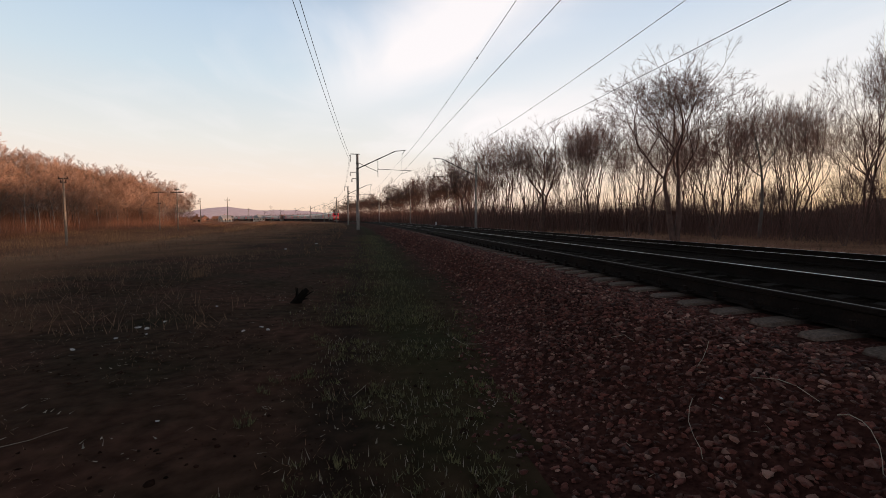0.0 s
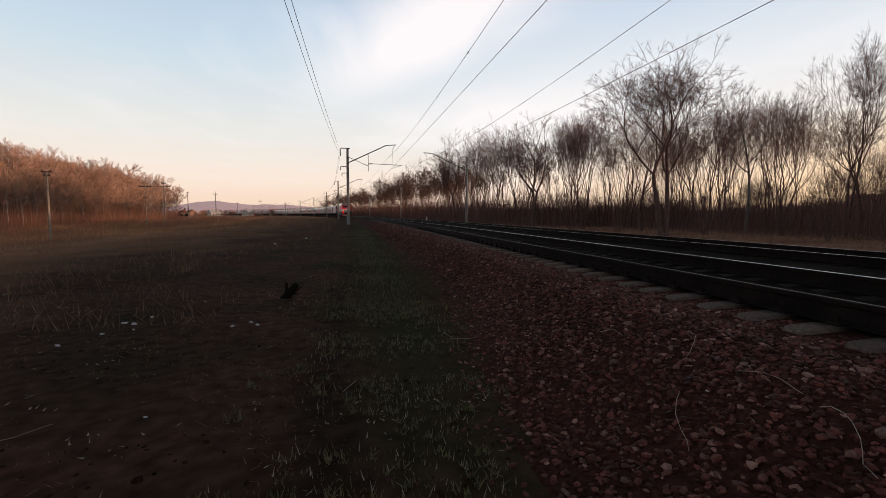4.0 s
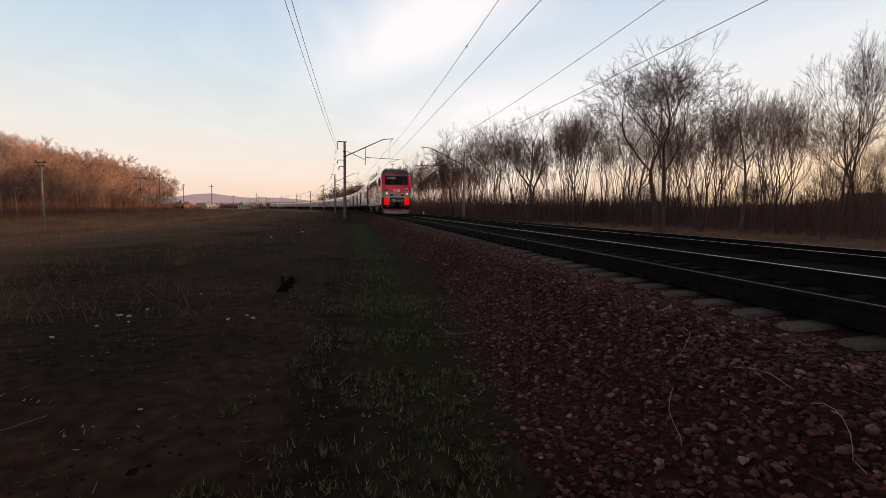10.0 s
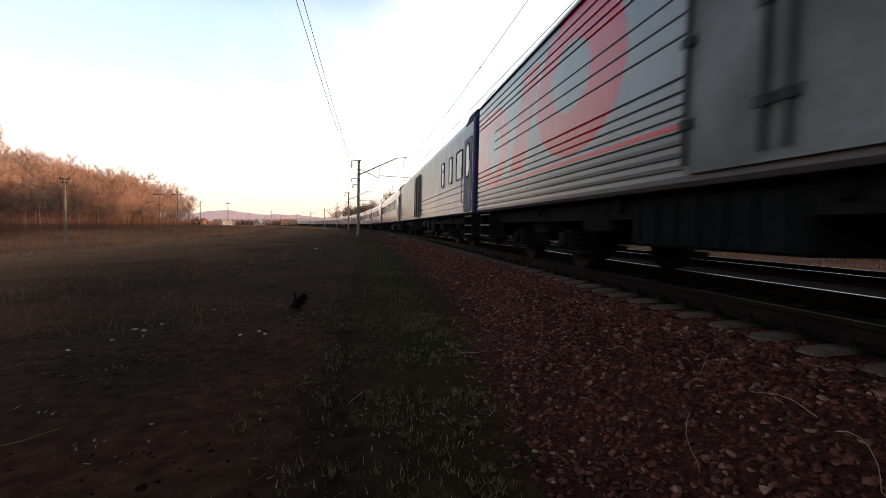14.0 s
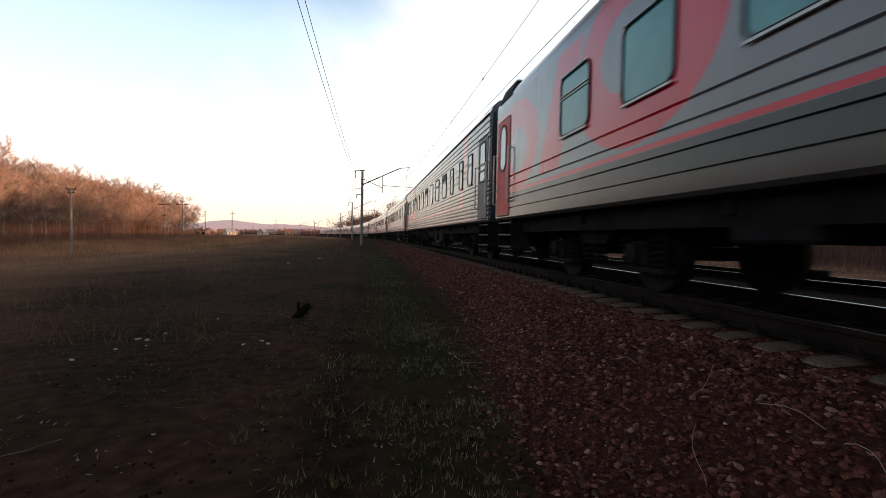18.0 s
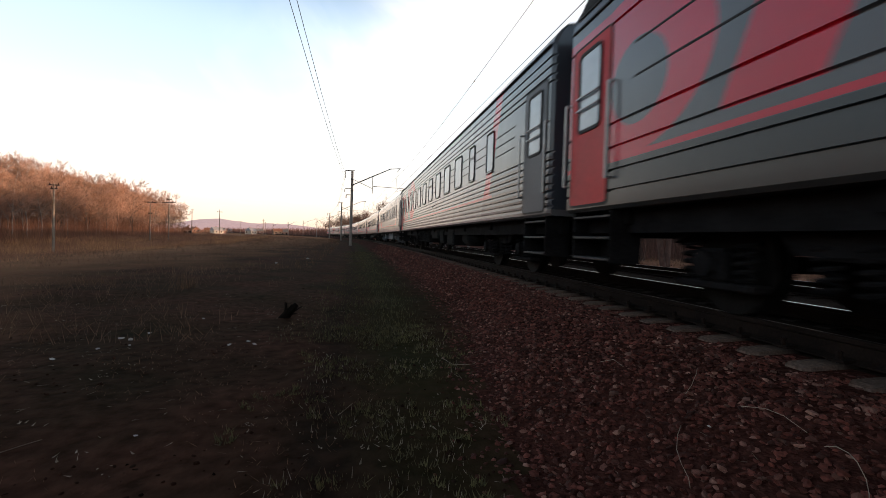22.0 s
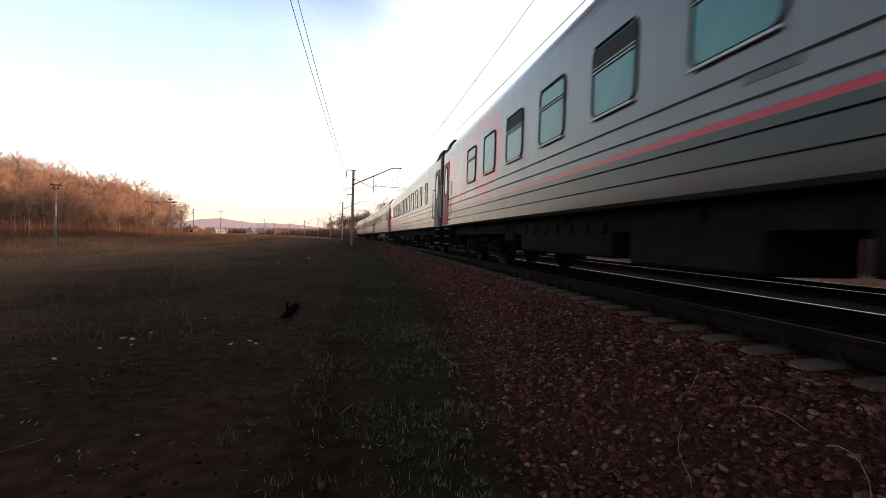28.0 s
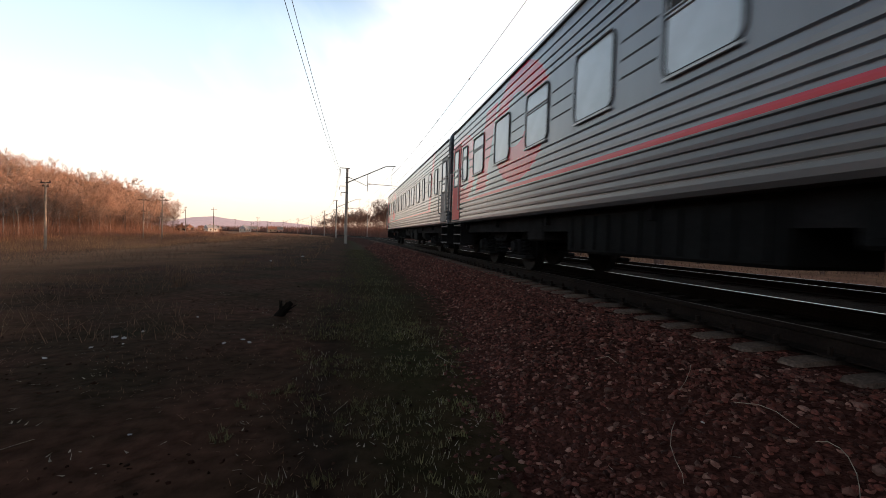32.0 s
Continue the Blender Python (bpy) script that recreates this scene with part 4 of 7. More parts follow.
P_OLD_DULL = livery("dull_grey_corrugated_coach_paint", OLD_L, "coach", 0.45, True, (0.062, 0.061, 0.063))
P_NEW = livery("grey_smooth_coach_paint", NEW_L, "coach", 0.30, True, (0.225, 0.235, 0.262))
P_HALF = livery("grey_few_groove_coach_paint", OLD_L, "coach", 0.40, True, (0.118, 0.122, 0.136))
P_BLUE = livery("blue_grey_mail_coach_paint", NEW_L, "blue")
L_OLD = "grey corrugated railway coach with red stripe and red end emblem"
L_NEW = "smooth grey railway coach with teal windows and red end emblem"


def build_coaches():
    teal, pale, dark = PANE_TEAL, PANE_PALE, PANE_DARK
    tv = [(teal, "vent"), (teal, "plain"), (teal, "vent"), (teal, "vent"), (teal, "plain"), (teal, "vent"), (teal, "open"), (teal, "vent")]
    tp = [(teal, "vent")] * 3 + [(teal, "plain")] * 7 + [(teal, "vent")]
    mixed = [(pale, "vent"), (teal, "vent"), (teal, "vent"), (teal, "open"), (teal, "vent"), (pale, "plain"), (pale, "open"), (teal, "vent"), (teal, "vent"), (pale, "open"), (teal, "vent"), (teal, "plain"), (pale, "open")]
    pv = [(pale, "vent"), (pale, "plain"), (pale, "vent"), (pale, "plain"), (pale, "open"), (pale, "vent")]
    pp = [(pale, "plain"), (pale, "vent"), (pale, "plain"), (pale, "plain")]
    c = [None] * 17
    nv = [(teal, "vent"), (teal, "vent"), (teal, "vent"), (teal, "plain"), (teal, "vent"), (teal, "vent"), (teal, "open"), (teal, "vent"), (teal, "open"), (teal, "plain"), (teal, "vent")]
    c[1] = coach(OLD_L, "ribbed", P_OLD, pp, False, [-2.3, -4.05, 5.95], mail=1, rear_door=False, under="mail", label="grey corrugated mail coach with a loading door and red emblem")
    c[2] = coach(NEW_L, "smooth", P_BLUE, [(dark, "plain"), (teal, "plain"), (teal, "vent")], True, [2.15, -3.6, -5.15], mail=2, front_paint=NAVY_DOOR, label="dark blue and grey mail coach with few windows")
    c[3] = coach(NEW_L, "smooth", P_NEW, under="boxes", panes=pv, oval=True, windows=W_STAFF, label="smooth grey railway coach with pale windows and red emblem")
    c[4] = coach(NEW_L, "smooth", P_NEW, under="boxes", panes=[(teal, "plain")] * 9 + [(teal, "vent")], oval=True, windows=W_PLAIN, label=L_NEW)
    c[5] = coach(OLD_L, "ribbed", P_OLD_DULL, mixed, False, W_OLD, label="grey corrugated railway coach with some open teal windows")
    c[6] = coach(OLD_L, "lined", P_HALF, tv, False, W_HALF, label="grey railway coach with few grooves and teal windows")
    c[7] = coach(OLD_L, "lined", P_HALF, pv, False, W_HALF2, label="grey railway coach with few grooves and pale windows")
    c[8] = coach(OLD_L, "ribbed", P_OLD, pp, False, W_OLD2, vents=False, label=L_OLD)
    c[9] = coach(NEW_L, "smooth", P_NEW, under="boxes", panes=pp, oval=True, windows=W_NEW, bright=True, label="smooth grey railway coach with pale windows on clean grey bogies")
    c[10] = coach(NEW_L, "smooth", P_NEW, under="alternator", panes=nv, oval=True, windows=W_NEW, vents=False, label=L_NEW)
    c[11] = coach(NEW_L, "smooth", P_NEW, under="alternator", panes=tv, oval=True, windows=W_NEW, vents=False, label=L_NEW)
    c[12] = coach(NEW_L, "smooth", P_NEW, under="alternator", panes=nv, oval=True, windows=W_NEW, label=L_NEW)
    c[13] = coach(NEW_L, "smooth", P_NEW, under="alternator", panes=tp, oval=True, windows=W_NEW, label=L_NEW)
    c[14] = coach(OLD_L, "ribbed", P_OLD, pv, False, W_OLD, vents=False, bright=True, label="grey corrugated railway coach on clean grey bogies")
    c[15] = coach(OLD_L, "ribbed", P_OLD, pv[::-1], False, W_OLD, vents=False, label=L_OLD)
    c[16] = coach(OLD_L, "ribbed", P_OLD, pp, False, W_OLD, vents=False, label="grey corrugated railway coach at the tail of the train")
    return c


COACHES = build_coaches()

# ---- the locomotive ----
LOCO_LEN = 21.4
LOCO_PAINT = loco_livery(LOCO_LEN)
# height, half width, set-back of the nose at that height
LOCO_LEVELS = [(0.86, 1.50, 0.10), (0.92, 1.55, 0.04), (1.30, 1.55, 0.0), (1.69, 1.55, 0.0), (2.10, 1.55, 0.02), (2.66, 1.55, 0.09), (2.90, 1.55, 0.15),
               (3.36, 1.54, 0.36), (3.70, 1.51, 0.52), (3.80, 1.48, 0.58), (4.02, 1.42, 0.72), (4.30, 1.26, 0.90), (4.42, 1.12, 1.10)]


def nose(z):
    for (z0, w0, b0), (z1, w1, b1) in zip(LOCO_LEVELS, LOCO_LEVELS[1:]):
        if z0 <= z <= z1:
            f = (z - z0) / (z1 - z0)
            return w0 + f * (w1 - w0), b0 + f * (b1 - b0)
    return LOCO_LEVELS[-1][1:]


def nose_point(a, z, end=-1, out=0.0):
    """A point of the nose: a from -1 to 1 across it."""
    w, back = nose(z)
    t = a * math.pi / 2
    sx = math.copysign(abs(math.sin(t)) ** 0.55, math.sin(t))
    cx = max(0.0, math.cos(t)) ** 0.40
    q = back + 0.62 * (1 - cx) - out
    return Vector((w * sx, end * (LOCO_LEN / 2 - q), z))


def face_patch(x0, x1, z0, z1, out, nx=8, nz=3, end=-1, r=0.0):
    """A patch laid on the nose between the given sides and heights."""
    verts = []
    for o in (out, -0.02):
        for j in range(nz + 1):
            for i in range(nx + 1):
                z = z0 + (z1 - z0) * j / nz
                inset = 0.0
                if r:
                    dz = max(0.0, r - min(z - z0, z1 - z))
                    inset = r - math.sqrt(max(0.0, r * r - dz * dz))
                x = x0 + inset + (x1 - x0 - 2 * inset) * i / nx
                w, back = nose(z)
                s = min(1.0, abs(x) / w) ** (1 / 0.55)
                cx = max(0.0, math.cos(math.asin(s))) ** 0.40
                verts.append(Vector((x, end * (LOCO_LEN / 2 - back - 0.62 * (1 - cx) + o), z)))
    faces = []
    m, n = (nx + 1) * (nz + 1), nx + 1
    for j in range(nz):
        for i in range(nx):
            a = j * n + i
            faces.append((a, a + 1, a + n + 1, a + n))
    for i in range(nx):
        faces.append((i, m + i, m + i + 1, i + 1))
        k = nz * n + i
        faces.append((k, k + 1, m + k + 1, m + k))
    for j in range(nz):
        a = j * n
        faces.append((a, a + n, m + a + n, m + a))
        a += nx
        faces.append((a, m + a, m + a + n, a + n))
    return verts, faces


def build_loco():
    base = new("electric_locomotive")
    tagged(base, "red and grey electric locomotive with lit headlamps on the rails", "locomotive")
    H = LOCO_LEN / 2
    verts, faces = [], []
    N = 12
    angles = [-1 + 2 * i / (2 * N) for i in range(2 * N + 1)]
    for z, w, b in LOCO_LEVELS:
        verts += [nose_point(a, z, -1) for a in angles] + [nose_point(-a, z, 1) for a in angles]
    n = 2 * len(angles)
    for j in range(len(LOCO_LEVELS) - 1):
        for i in range(n):
            faces.append((j * n + i, j * n + (i + 1) % n, (j + 1) * n + (i + 1) % n, (j + 1) * n + i))
    faces += [tuple(reversed(range(n))), tuple(range((len(LOCO_LEVELS) - 1) * n, len(LOCO_LEVELS) * n))]
    body = part("body", (verts, faces), LOCO_PAINT, base, "red cabs and grey sides, dulled by road dirt")
    # dark strips for the shade in the pressed grooves along the machine room
    for z in (2.02, 2.26, 2.50, 2.74, 2.98, 3.22, 1.86):
        for sx in (-1, 1):
            bm = bmesh.new()
            q0 = 4.05
            box(bm, sx * HALF_W - 0.008, sx * HALF_W + 0.008, -H + q0, H - q0, z - 0.014, z + 0.014)
            part("side_rib", bm, RUBBER, body, "dark strip for the shade of a pressed groove along the side")
    # windows in the roof's edge, round covers, grilles
    for end in (-1, 1):
        for sx in (-1, 1):
            bm = bmesh.new()
            y = end * (H - 3.3)
            f = plate(rounded(0.98, 1.84, 0.05), -0.012, 0.02)
            ob = part("cab_door", f, LOCO_PAINT, base)
            ob.data.transform(Matrix.Translation((sx * (HALF_W - 0.004), y, 2.22)) @ (Matrix.Identity(4) if sx < 0 else Matrix.Rotation(math.pi, 4, "Z")))
            for s in (-0.62, 0.62):
                b2 = bmesh.new()
                rod(b2, (sx * (HALF_W + 0.08), y + s, 1.34), (sx * (HALF_W + 0.08), y + s, 3.05), 0.022)
                for zz in (1.34, 2.2, 3.05):
                    rod(b2, (sx * HALF_W, y + s, zz), (sx * (HALF_W + 0.08), y + s, zz), 0.016)
                part("handrail", b2, LOCO_PAINT, ob)
            # a black block set on the wall for the shade inside the step notch
            b3 = bmesh.new()
            box(b3, sx * HALF_W - 0.03, sx * HALF_W + 0.012, y - 0.22, y + 0.22, 1.16, 1.34)
            part("step_recess", b3, RUBBER, ob)
            # side window of the cab, with its mirror
            y2 = end * (H - 1.95)
            fr = part("cab_window", ring(rounded(0.98, 0.86, 0.10), rounded(0.88, 0.76, 0.08), -0.02, 0.03), RUBBER, base)
            mm = Matrix.Translation((sx * 1.550, y2, 3.20)) @ Matrix.Rotation(radians(3.5 * sx), 4, "Y") @ (Matrix.Identity(4) if sx < 0 else Matrix.Rotation(math.pi, 4, "Z"))
            fr.data.transform(mm)
            pn = part("pane", plate(rounded(0.88, 0.76, 0.08), -0.008, 0.03), PANE_DARK if end > 0 else PANE_PALE, fr)
            pn.data.transform(mm)
            b4 = bmesh.new()
            my = end * (H - 1.42)
            box(b4, sx * 1.62 - 0.05, sx * 1.62 + 0.05, my - 0.09, my + 0.09, 2.90, 3.46, 0.03)
            rod(b4, (sx * 1.5, my, 3.34), (sx * 1.62, my, 3.34), 0.02)
            part("mirror", b4, RUBBER, base, "black rear-view mirror")
    for sx in (-1, 1):
        for end in (-1, 1):
            for k in range(6):
                bm = bmesh.new()
                y = end * (H - 1.55) + 0.13 * (k - 2.5)
                box(bm, sx * HALF_W - 0.004, sx * HALF_W + 0.004, y - 0.045, y + 0.045, 2.44, 2.56)
                part("number_bar", bm, WHITE_PAINT, body)
        for y in (-4.4, -1.4, 1.6, 4.6):
            b5 = plate([(0.36 * math.cos(2 * math.pi * k / 20) * 0.62, 0.36 * math.sin(2 * math.pi * k / 20)) for k in range(20)], -0.014, 0.02)
            ob = part("round_cover", b5, GREY_DOOR, base)
            ob.data.transform(Matrix.Translation((sx * HALF_W, y, 3.16)) @ (Matrix.Identity(4) if sx < 0 else Matrix.Rotation(math.pi, 4, "Z")))
        for y in (-2.9, 0.1, 3.1, 5.9):
            bm = bmesh.new()
            for k in range(7):
                zz = 3.14 + k * 0.086
                x = sx * (nose(zz)[0] + 0.014)
                box(bm, min(x, x - sx * 0.08), max(x, x - sx * 0.08), y - 0.6, y + 0.6, zz, zz + 0.05)
            part("roof_louvre", bm, RUBBER, base, "dark air-intake louvre")
        bm = bmesh.new()
        for k in range(10):
            box(bm, sx * HALF_W - 0.015, sx * HALF_W + 0.012, 1.55, 2.7, 2.02 + k * 0.08, 2.065 + k * 0.08)
        part("side_grille", bm, RUBBER, base, "dark ventilation grille")
        bm = bmesh.new()
        for k in range(3):
            box(bm, sx * HALF_W - 0.008, sx * HALF_W + 0.008, -1.0, -0.75, 1.30 + k * 0.15, 1.40 + k * 0.15)
        part("side_label", bm, RUBBER, base)
    # the faces
    for end in (-1, 1):
        fr = part("windscreen_frame", face_patch(-1.18, 1.18, 2.88, 3.78, 0.012, 12, 6, end), RUBBER, base)
        part("windscreen", face_patch(-1.11, 1.11, 2.95, 3.71, 0.018, 12, 6, end), PANE_DARK, fr, "dark sloping windscreen")
        part("sun_blind", face_patch(-1.0, -0.10, 3.44, 3.66, 0.021, 4, 2, end), GREY_DOOR, fr)
        for x0 in (-0.5, 0.55):
            b = bmesh.new()
            p0, p1 = nose(2.92), nose(3.36)
            rod(b, (x0, end * (H - p0[1] + 0.03), 2.90), (x0 + 0.28, end * (H - p1[1] + 0.04), 3.30), 0.012)
            part("wiper", b, RUBBER, fr)
        for sx in (-1, 1):
            cluster = part("lamp_housing", face_patch(sx * 1.03 - 0.17, sx * 1.03 + 0.17, 1.84, 2.60, 0.02, 6, 6, end, 0.14), material_beige(), base)
            for z, mt, nm in ((2.38, PANE_DARK, "upper_lens"), (2.07, LAMP_ON if end < 0 else PANE_PALE, "headlight")):
                b = bmesh.new()
                q = nose(z)[1] + 0.045
                bmesh.ops.create_cone(b, cap_ends=True, segments=20, radius1=0.108, radius2=0.095, depth=0.14, matrix=Matrix.Translation((sx * 1.03, end * (H - q), z)) @ Matrix.Rotation(radians(90 * -end), 4, "X"))
                part(nm, b, mt, cluster)
                b = bmesh.new()
                for k in range(20):
                    a0, a1 = 2 * math.pi * k / 20, 2 * math.pi * (k + 1) / 20
                    rod(b, (sx * 1.03 + 0.125 * math.cos(a0), end * (H - q + 0.05), z + 0.125 * math.sin(a0)), (sx * 1.03 + 0.125 * math.cos(a1), end * (H - q + 0.05), z + 0.125 * math.sin(a1)), 0.011, n=5)
                part("lamp_rim", b, material_beige(), cluster)
            part("buffer_plate", face_patch(sx * 1.03 - 0.27, sx * 1.03 + 0.27, 0.99, 1.69, 0.03, 6, 3, end), GLOW_RED if end < 0 else LOCO_RED, base, "bright red plate")
            part("vent_slot", face_patch(sx * 0.55 - 0.17, sx * 0.55 + 0.17, 1.83, 2.0, 0.012, 3, 2, end), RUBBER, base)
        part("grille_bar", face_patch(-0.30, 0.30, 1.96, 1.99, 0.012, 3, 1, end), RUBBER, base)
        part("number_board", face_patch(-0.62, 0.62, 1.22, 1.66, 0.02, 6, 3, end), RUBBER, base, "black number board")
        # plain bars stand for the running number, shapes for the emblem
        for k in range(7):
            x = -0.52 + k * 0.165
            if k == 3:
                part("number_bar", face_patch(x, x + 0.09, 1.37, 1.40, 0.026, 1, 1, end), WHITE_PAINT, base)
            else:
                part("number_bar", face_patch(x, x + 0.035, 1.27, 1.50, 0.026, 1, 1, end), WHITE_PAINT, base)
                part("number_bar", face_patch(x + 0.035, x + 0.12, 1.47, 1.50, 0.026, 1, 1, end), WHITE_PAINT, base)
                part("number_bar", face_patch(x + 0.09, x + 0.12, 1.27, 1.47, 0.026, 1, 1, end), WHITE_PAINT, base)
        for x0, x1, z0, z1 in ((-0.34, -0.27, 2.17, 2.45), (-0.27, -0.14, 2.39, 2.45), (-0.14, -0.08, 2.28, 2.45), (-0.10, 0.02, 2.24, 2.30), (0.00, 0.08, 2.24, 2.46), (0.10, 0.30, 2.24, 2.30), (0.24, 0.32, 2.24, 2.48), (0.12, 0.24, 2.42, 2.48), (0.10, 0.16, 2.30, 2.42)):
            part("emblem", face_patch(min(x0, x1), max(x0, x1), z0, z1, 0.012, 1, 1, end), WHITE_PAINT, base)
        for sx in (-1, 1):
            b = bmesh.new()
            pts = [(sx * 1.42, 0.55, 0.96), (sx * 1.42, 2.3, 0.96), (sx * 1.30, 0.35, 0.22), (sx * 1.28, 0.9, 0.24)]
            v = [b.verts.new((x, end * (H - q), z)) for x, q, z in pts]
            w = [b.verts.new((x - sx * 0.05, end * (H - q), z)) for x, q, z in pts]
            for f in ((0, 1, 3, 2),):
                b.faces.new([v[i] for i in f]); b.faces.new([w[i] for i in f][::-1])
            for i, j in ((0, 1), (1, 3), (3, 2), (2, 0)):
                b.faces.new((v[i], v[j], w[j], w[i]))
            bmesh.ops.recalc_face_normals(b, faces=b.faces)
            part("side_fairing", b, LOCO_RED, base, "red fairing behind the plough")
        b = bmesh.new()
        rows = []
        for z, w, q in ((0.16, 1.22, 0.10), (0.30, 1.28, 0.16), (0.47, 1.32, 0.26)):
            rows.append([b.verts.new((w * s, end * (H - q - 0.30 * abs(s) ** 3), z)) for s in (-1, -0.7, -0.35, 0, 0.35, 0.7, 1)])
        back = [[b.verts.new((v.co.x, v.co.y - end * 0.06, v.co.z)) for v in r] for r in rows]
        for j in range(2):
            for i in range(6):
                b.faces.new((rows[j][i], rows[j][i + 1], rows[j + 1][i + 1], rows[j + 1][i]))
                b.faces.new((back[j][i], back[j + 1][i], back[j + 1][i + 1], back[j][i + 1]))
        for i in range(6):
            b.faces.new((rows[0][i], back[0][i], back[0][i + 1], rows[0][i + 1]))
            b.faces.new((rows[2][i], rows[2][i + 1], back[2][i + 1], back[2][i]))
        bmesh.ops.recalc_face_normals(b, faces=b.faces)
        part("plough", b, material_beige(), base, "worn grey plough with chipped paint")
        b = bmesh.new()
        box(b, -1.26, 1.26, min(end * (H - 0.28), end * (H - 0.36)), max(end * (H - 0.28), end * (H - 0.36)), 0.47, 0.62, 0.02)
        part("buffer_beam", b, LOCO_RED, base)
        b = bmesh.new()
        box(b, -1.35, 1.35, min(end * (H - 0.5), end * (H - 1.2)), max(end * (H - 0.5), end * (H - 1.2)), 0.5, 0.96)
        part("headstock", b, UNDER, base)
        b = bmesh.new()
        y0, y1 = sorted((end * (H + 0.25), end * (H - 0.6)))
        box(b, -0.14, 0.14, y0, y1, 0.90, 1.20, 0.04)
        box(b, -0.24, 0.24, min(end * (H + 0.25), end * H), max(end * (H + 0.25), end * H), 0.86, 1.24, 0.06)
        part("coupler", b, UNDER, base)
        for x in (-0.5, -0.32, 0.34, 0.55):
            b = bmesh.new()
            last = None
            for k in range(7):
                f = k / 6
                p = Vector((x + 0.05 * math.sin(f * 3), end * (H - 0.02 + 0.10 * math.sin(f * math.pi)), 0.96 - 0.55 * math.sin(f * math.pi * 0.8)))
                if last is not None:
                    rod(b, last, p, 0.02, n=5)
                last = p
            part("brake_hose", b, RUBBER, base)
        for sx in (-1, 1):
            b = bmesh.new()
            y0, y1 = sorted((end * (H + 0.02), end * (H - 0.3)))
            box(b, sx * 0.95 - 0.16, sx * 0.95 + 0.16, y0, y1, 0.80, 0.83)
            part("foot_step", b, ALU, base)
        # spotlight on the roof's brow
        b = bmesh.new()
        box(b, -0.22, 0.22, min(end * (H - 1.0), end * (H - 1.5)), max(end * (H - 1.0), end * (H - 1.5)), 4.16, 4.46, 0.05)
        sp = part("spotlight_box", b, ROOF_PAINT, base)
        b = bmesh.new()
        bmesh.ops.create_cone(b, cap_ends=True, segments=16, radius1=0.075, radius2=0.075, depth=0.05, matrix=Matrix.Translation((0, end * (H - 0.98), 4.300)) @ Matrix.Rotation(radians(90), 4, "X"))
        part("spotlight_lens", b, SPOT_ON if end < 0 else PANE_DARK, sp)
        # horns and aerial
        b = bmesh.new()
        rod(b, (-0.2, end * (H - 1.9), 4.400), (-0.2, end * (H - 1.9), 5.05), 0.02)
        rod(b, (-0.4, end * (H - 1.9), 5.02), (0.0, end * (H - 1.9), 5.02), 0.02)
        for x in (-0.35, -0.2, -0.05):
            rod(b, (x, end * (H - 1.9), 5.02), (x, end * (H - 1.75), 4.96), 0.02, 0.05, 8)
        part("aerial", b, RUBBER, base)
        # folded pantograph
        b = bmesh.new()
        y = end * 6.0
        pg_arms = []
        for sx in (-0.6, 0.6):
            a = bmesh.new()
            rod(a, (sx, y - 1.0, 4.56), (sx * 0.75, y + 0.9, 4.62), 0.025)
            pg_arms.append(("lower_arm", a))
            a = bmesh.new()
            rod(a, (sx * 0.75, y + 0.9, 4.62), (sx, y - 0.9, 4.70), 0.022)
            pg_arms.append(("upper_arm", a))
        for yy in (y - 0.95, y - 0.75):
            a = bmesh.new()
            rod(a, (-0.78, yy, 4.70), (0.78, yy, 4.70), 0.025)
            rod(a, (-0.75, yy, 4.705), (-0.92, yy, 4.58), 0.022)
            rod(a, (0.75, yy, 4.705), (0.92, yy, 4.58), 0.022)
            pg_arms.append(("contact_strip", a))
        rod(b, (-0.62, y - 1.0, 4.56), (0.62, y - 1.0, 4.56), 0.03)
        pg = part("pantograph", b, IRON, base, "folded pantograph on insulators")
        for nm, a in pg_arms:
            part(nm, a, IRON, pg)
        for sx in (-0.6, 0.6):
            for yy in (-1.0, 0.9):
                b = bmesh.new()
                rod(b, (sx, y + yy, 4.36), (sx, y + yy, 4.56 if yy < 0 else 4.62), 0.06, 0.05, 8)
                part("insulator", b, PORCELAIN, pg)
    b = bmesh.new()
    for y in (-4.500, -2.4, -0.5, 1.2, 3.0, 4.900):
        rod(b, (0.3, y, 4.35), (0.3, y, 4.75), 0.07, 0.05, 8)
    rod(b, (0.3, -5.5, 4.76), (0.3, 5.5, 4.76), 0.018)
    for y in (-3.3, 0.4, 3.8):
        box(b, -1.0, 0.0, y - 0.55, y + 0.55, 4.34, 4.56, 0.05)
    part("roof_gear", b, IRON, base)
    # running gear: three two-axle bogies
    for y in (-7.3, 0.0, 7.3):
        b = bmesh.new()
        for sx in (-1, 1):
            box(b, sx * 1.12 - 0.09, sx * 1.12 + 0.09, y - 2.1, y + 2.1, 0.58, 0.86, 0.03)
            for wy in (-1.45, 1.45):
                box(b, sx * 1.14 - 0.13, sx * 1.14 + 0.13, y + wy - 0.22, y + wy + 0.22, 0.36, 0.80, 0.04)
                for d in (-0.5, 0.5):
                    rod(b, (sx * 1.14, y + wy + d, 0.34), (sx * 1.14, y + wy + d, 0.62), 0.09, 0.09, 10)
            for d in (-0.35, 0.35):
                rod(b, (sx * 1.2, y + d, 0.5), (sx * 1.2, y + d, 0.95), 0.10, 0.10, 10)
        box(b, -1.0, 1.0, y - 0.25, y + 0.25, 0.45, 0.85, 0.03)
        fr = part("bogie_frame", b, UNDER, base)
        for wy in (-1.45, 1.45):
            wheelset(fr, y + wy, 0.625, 0.625)
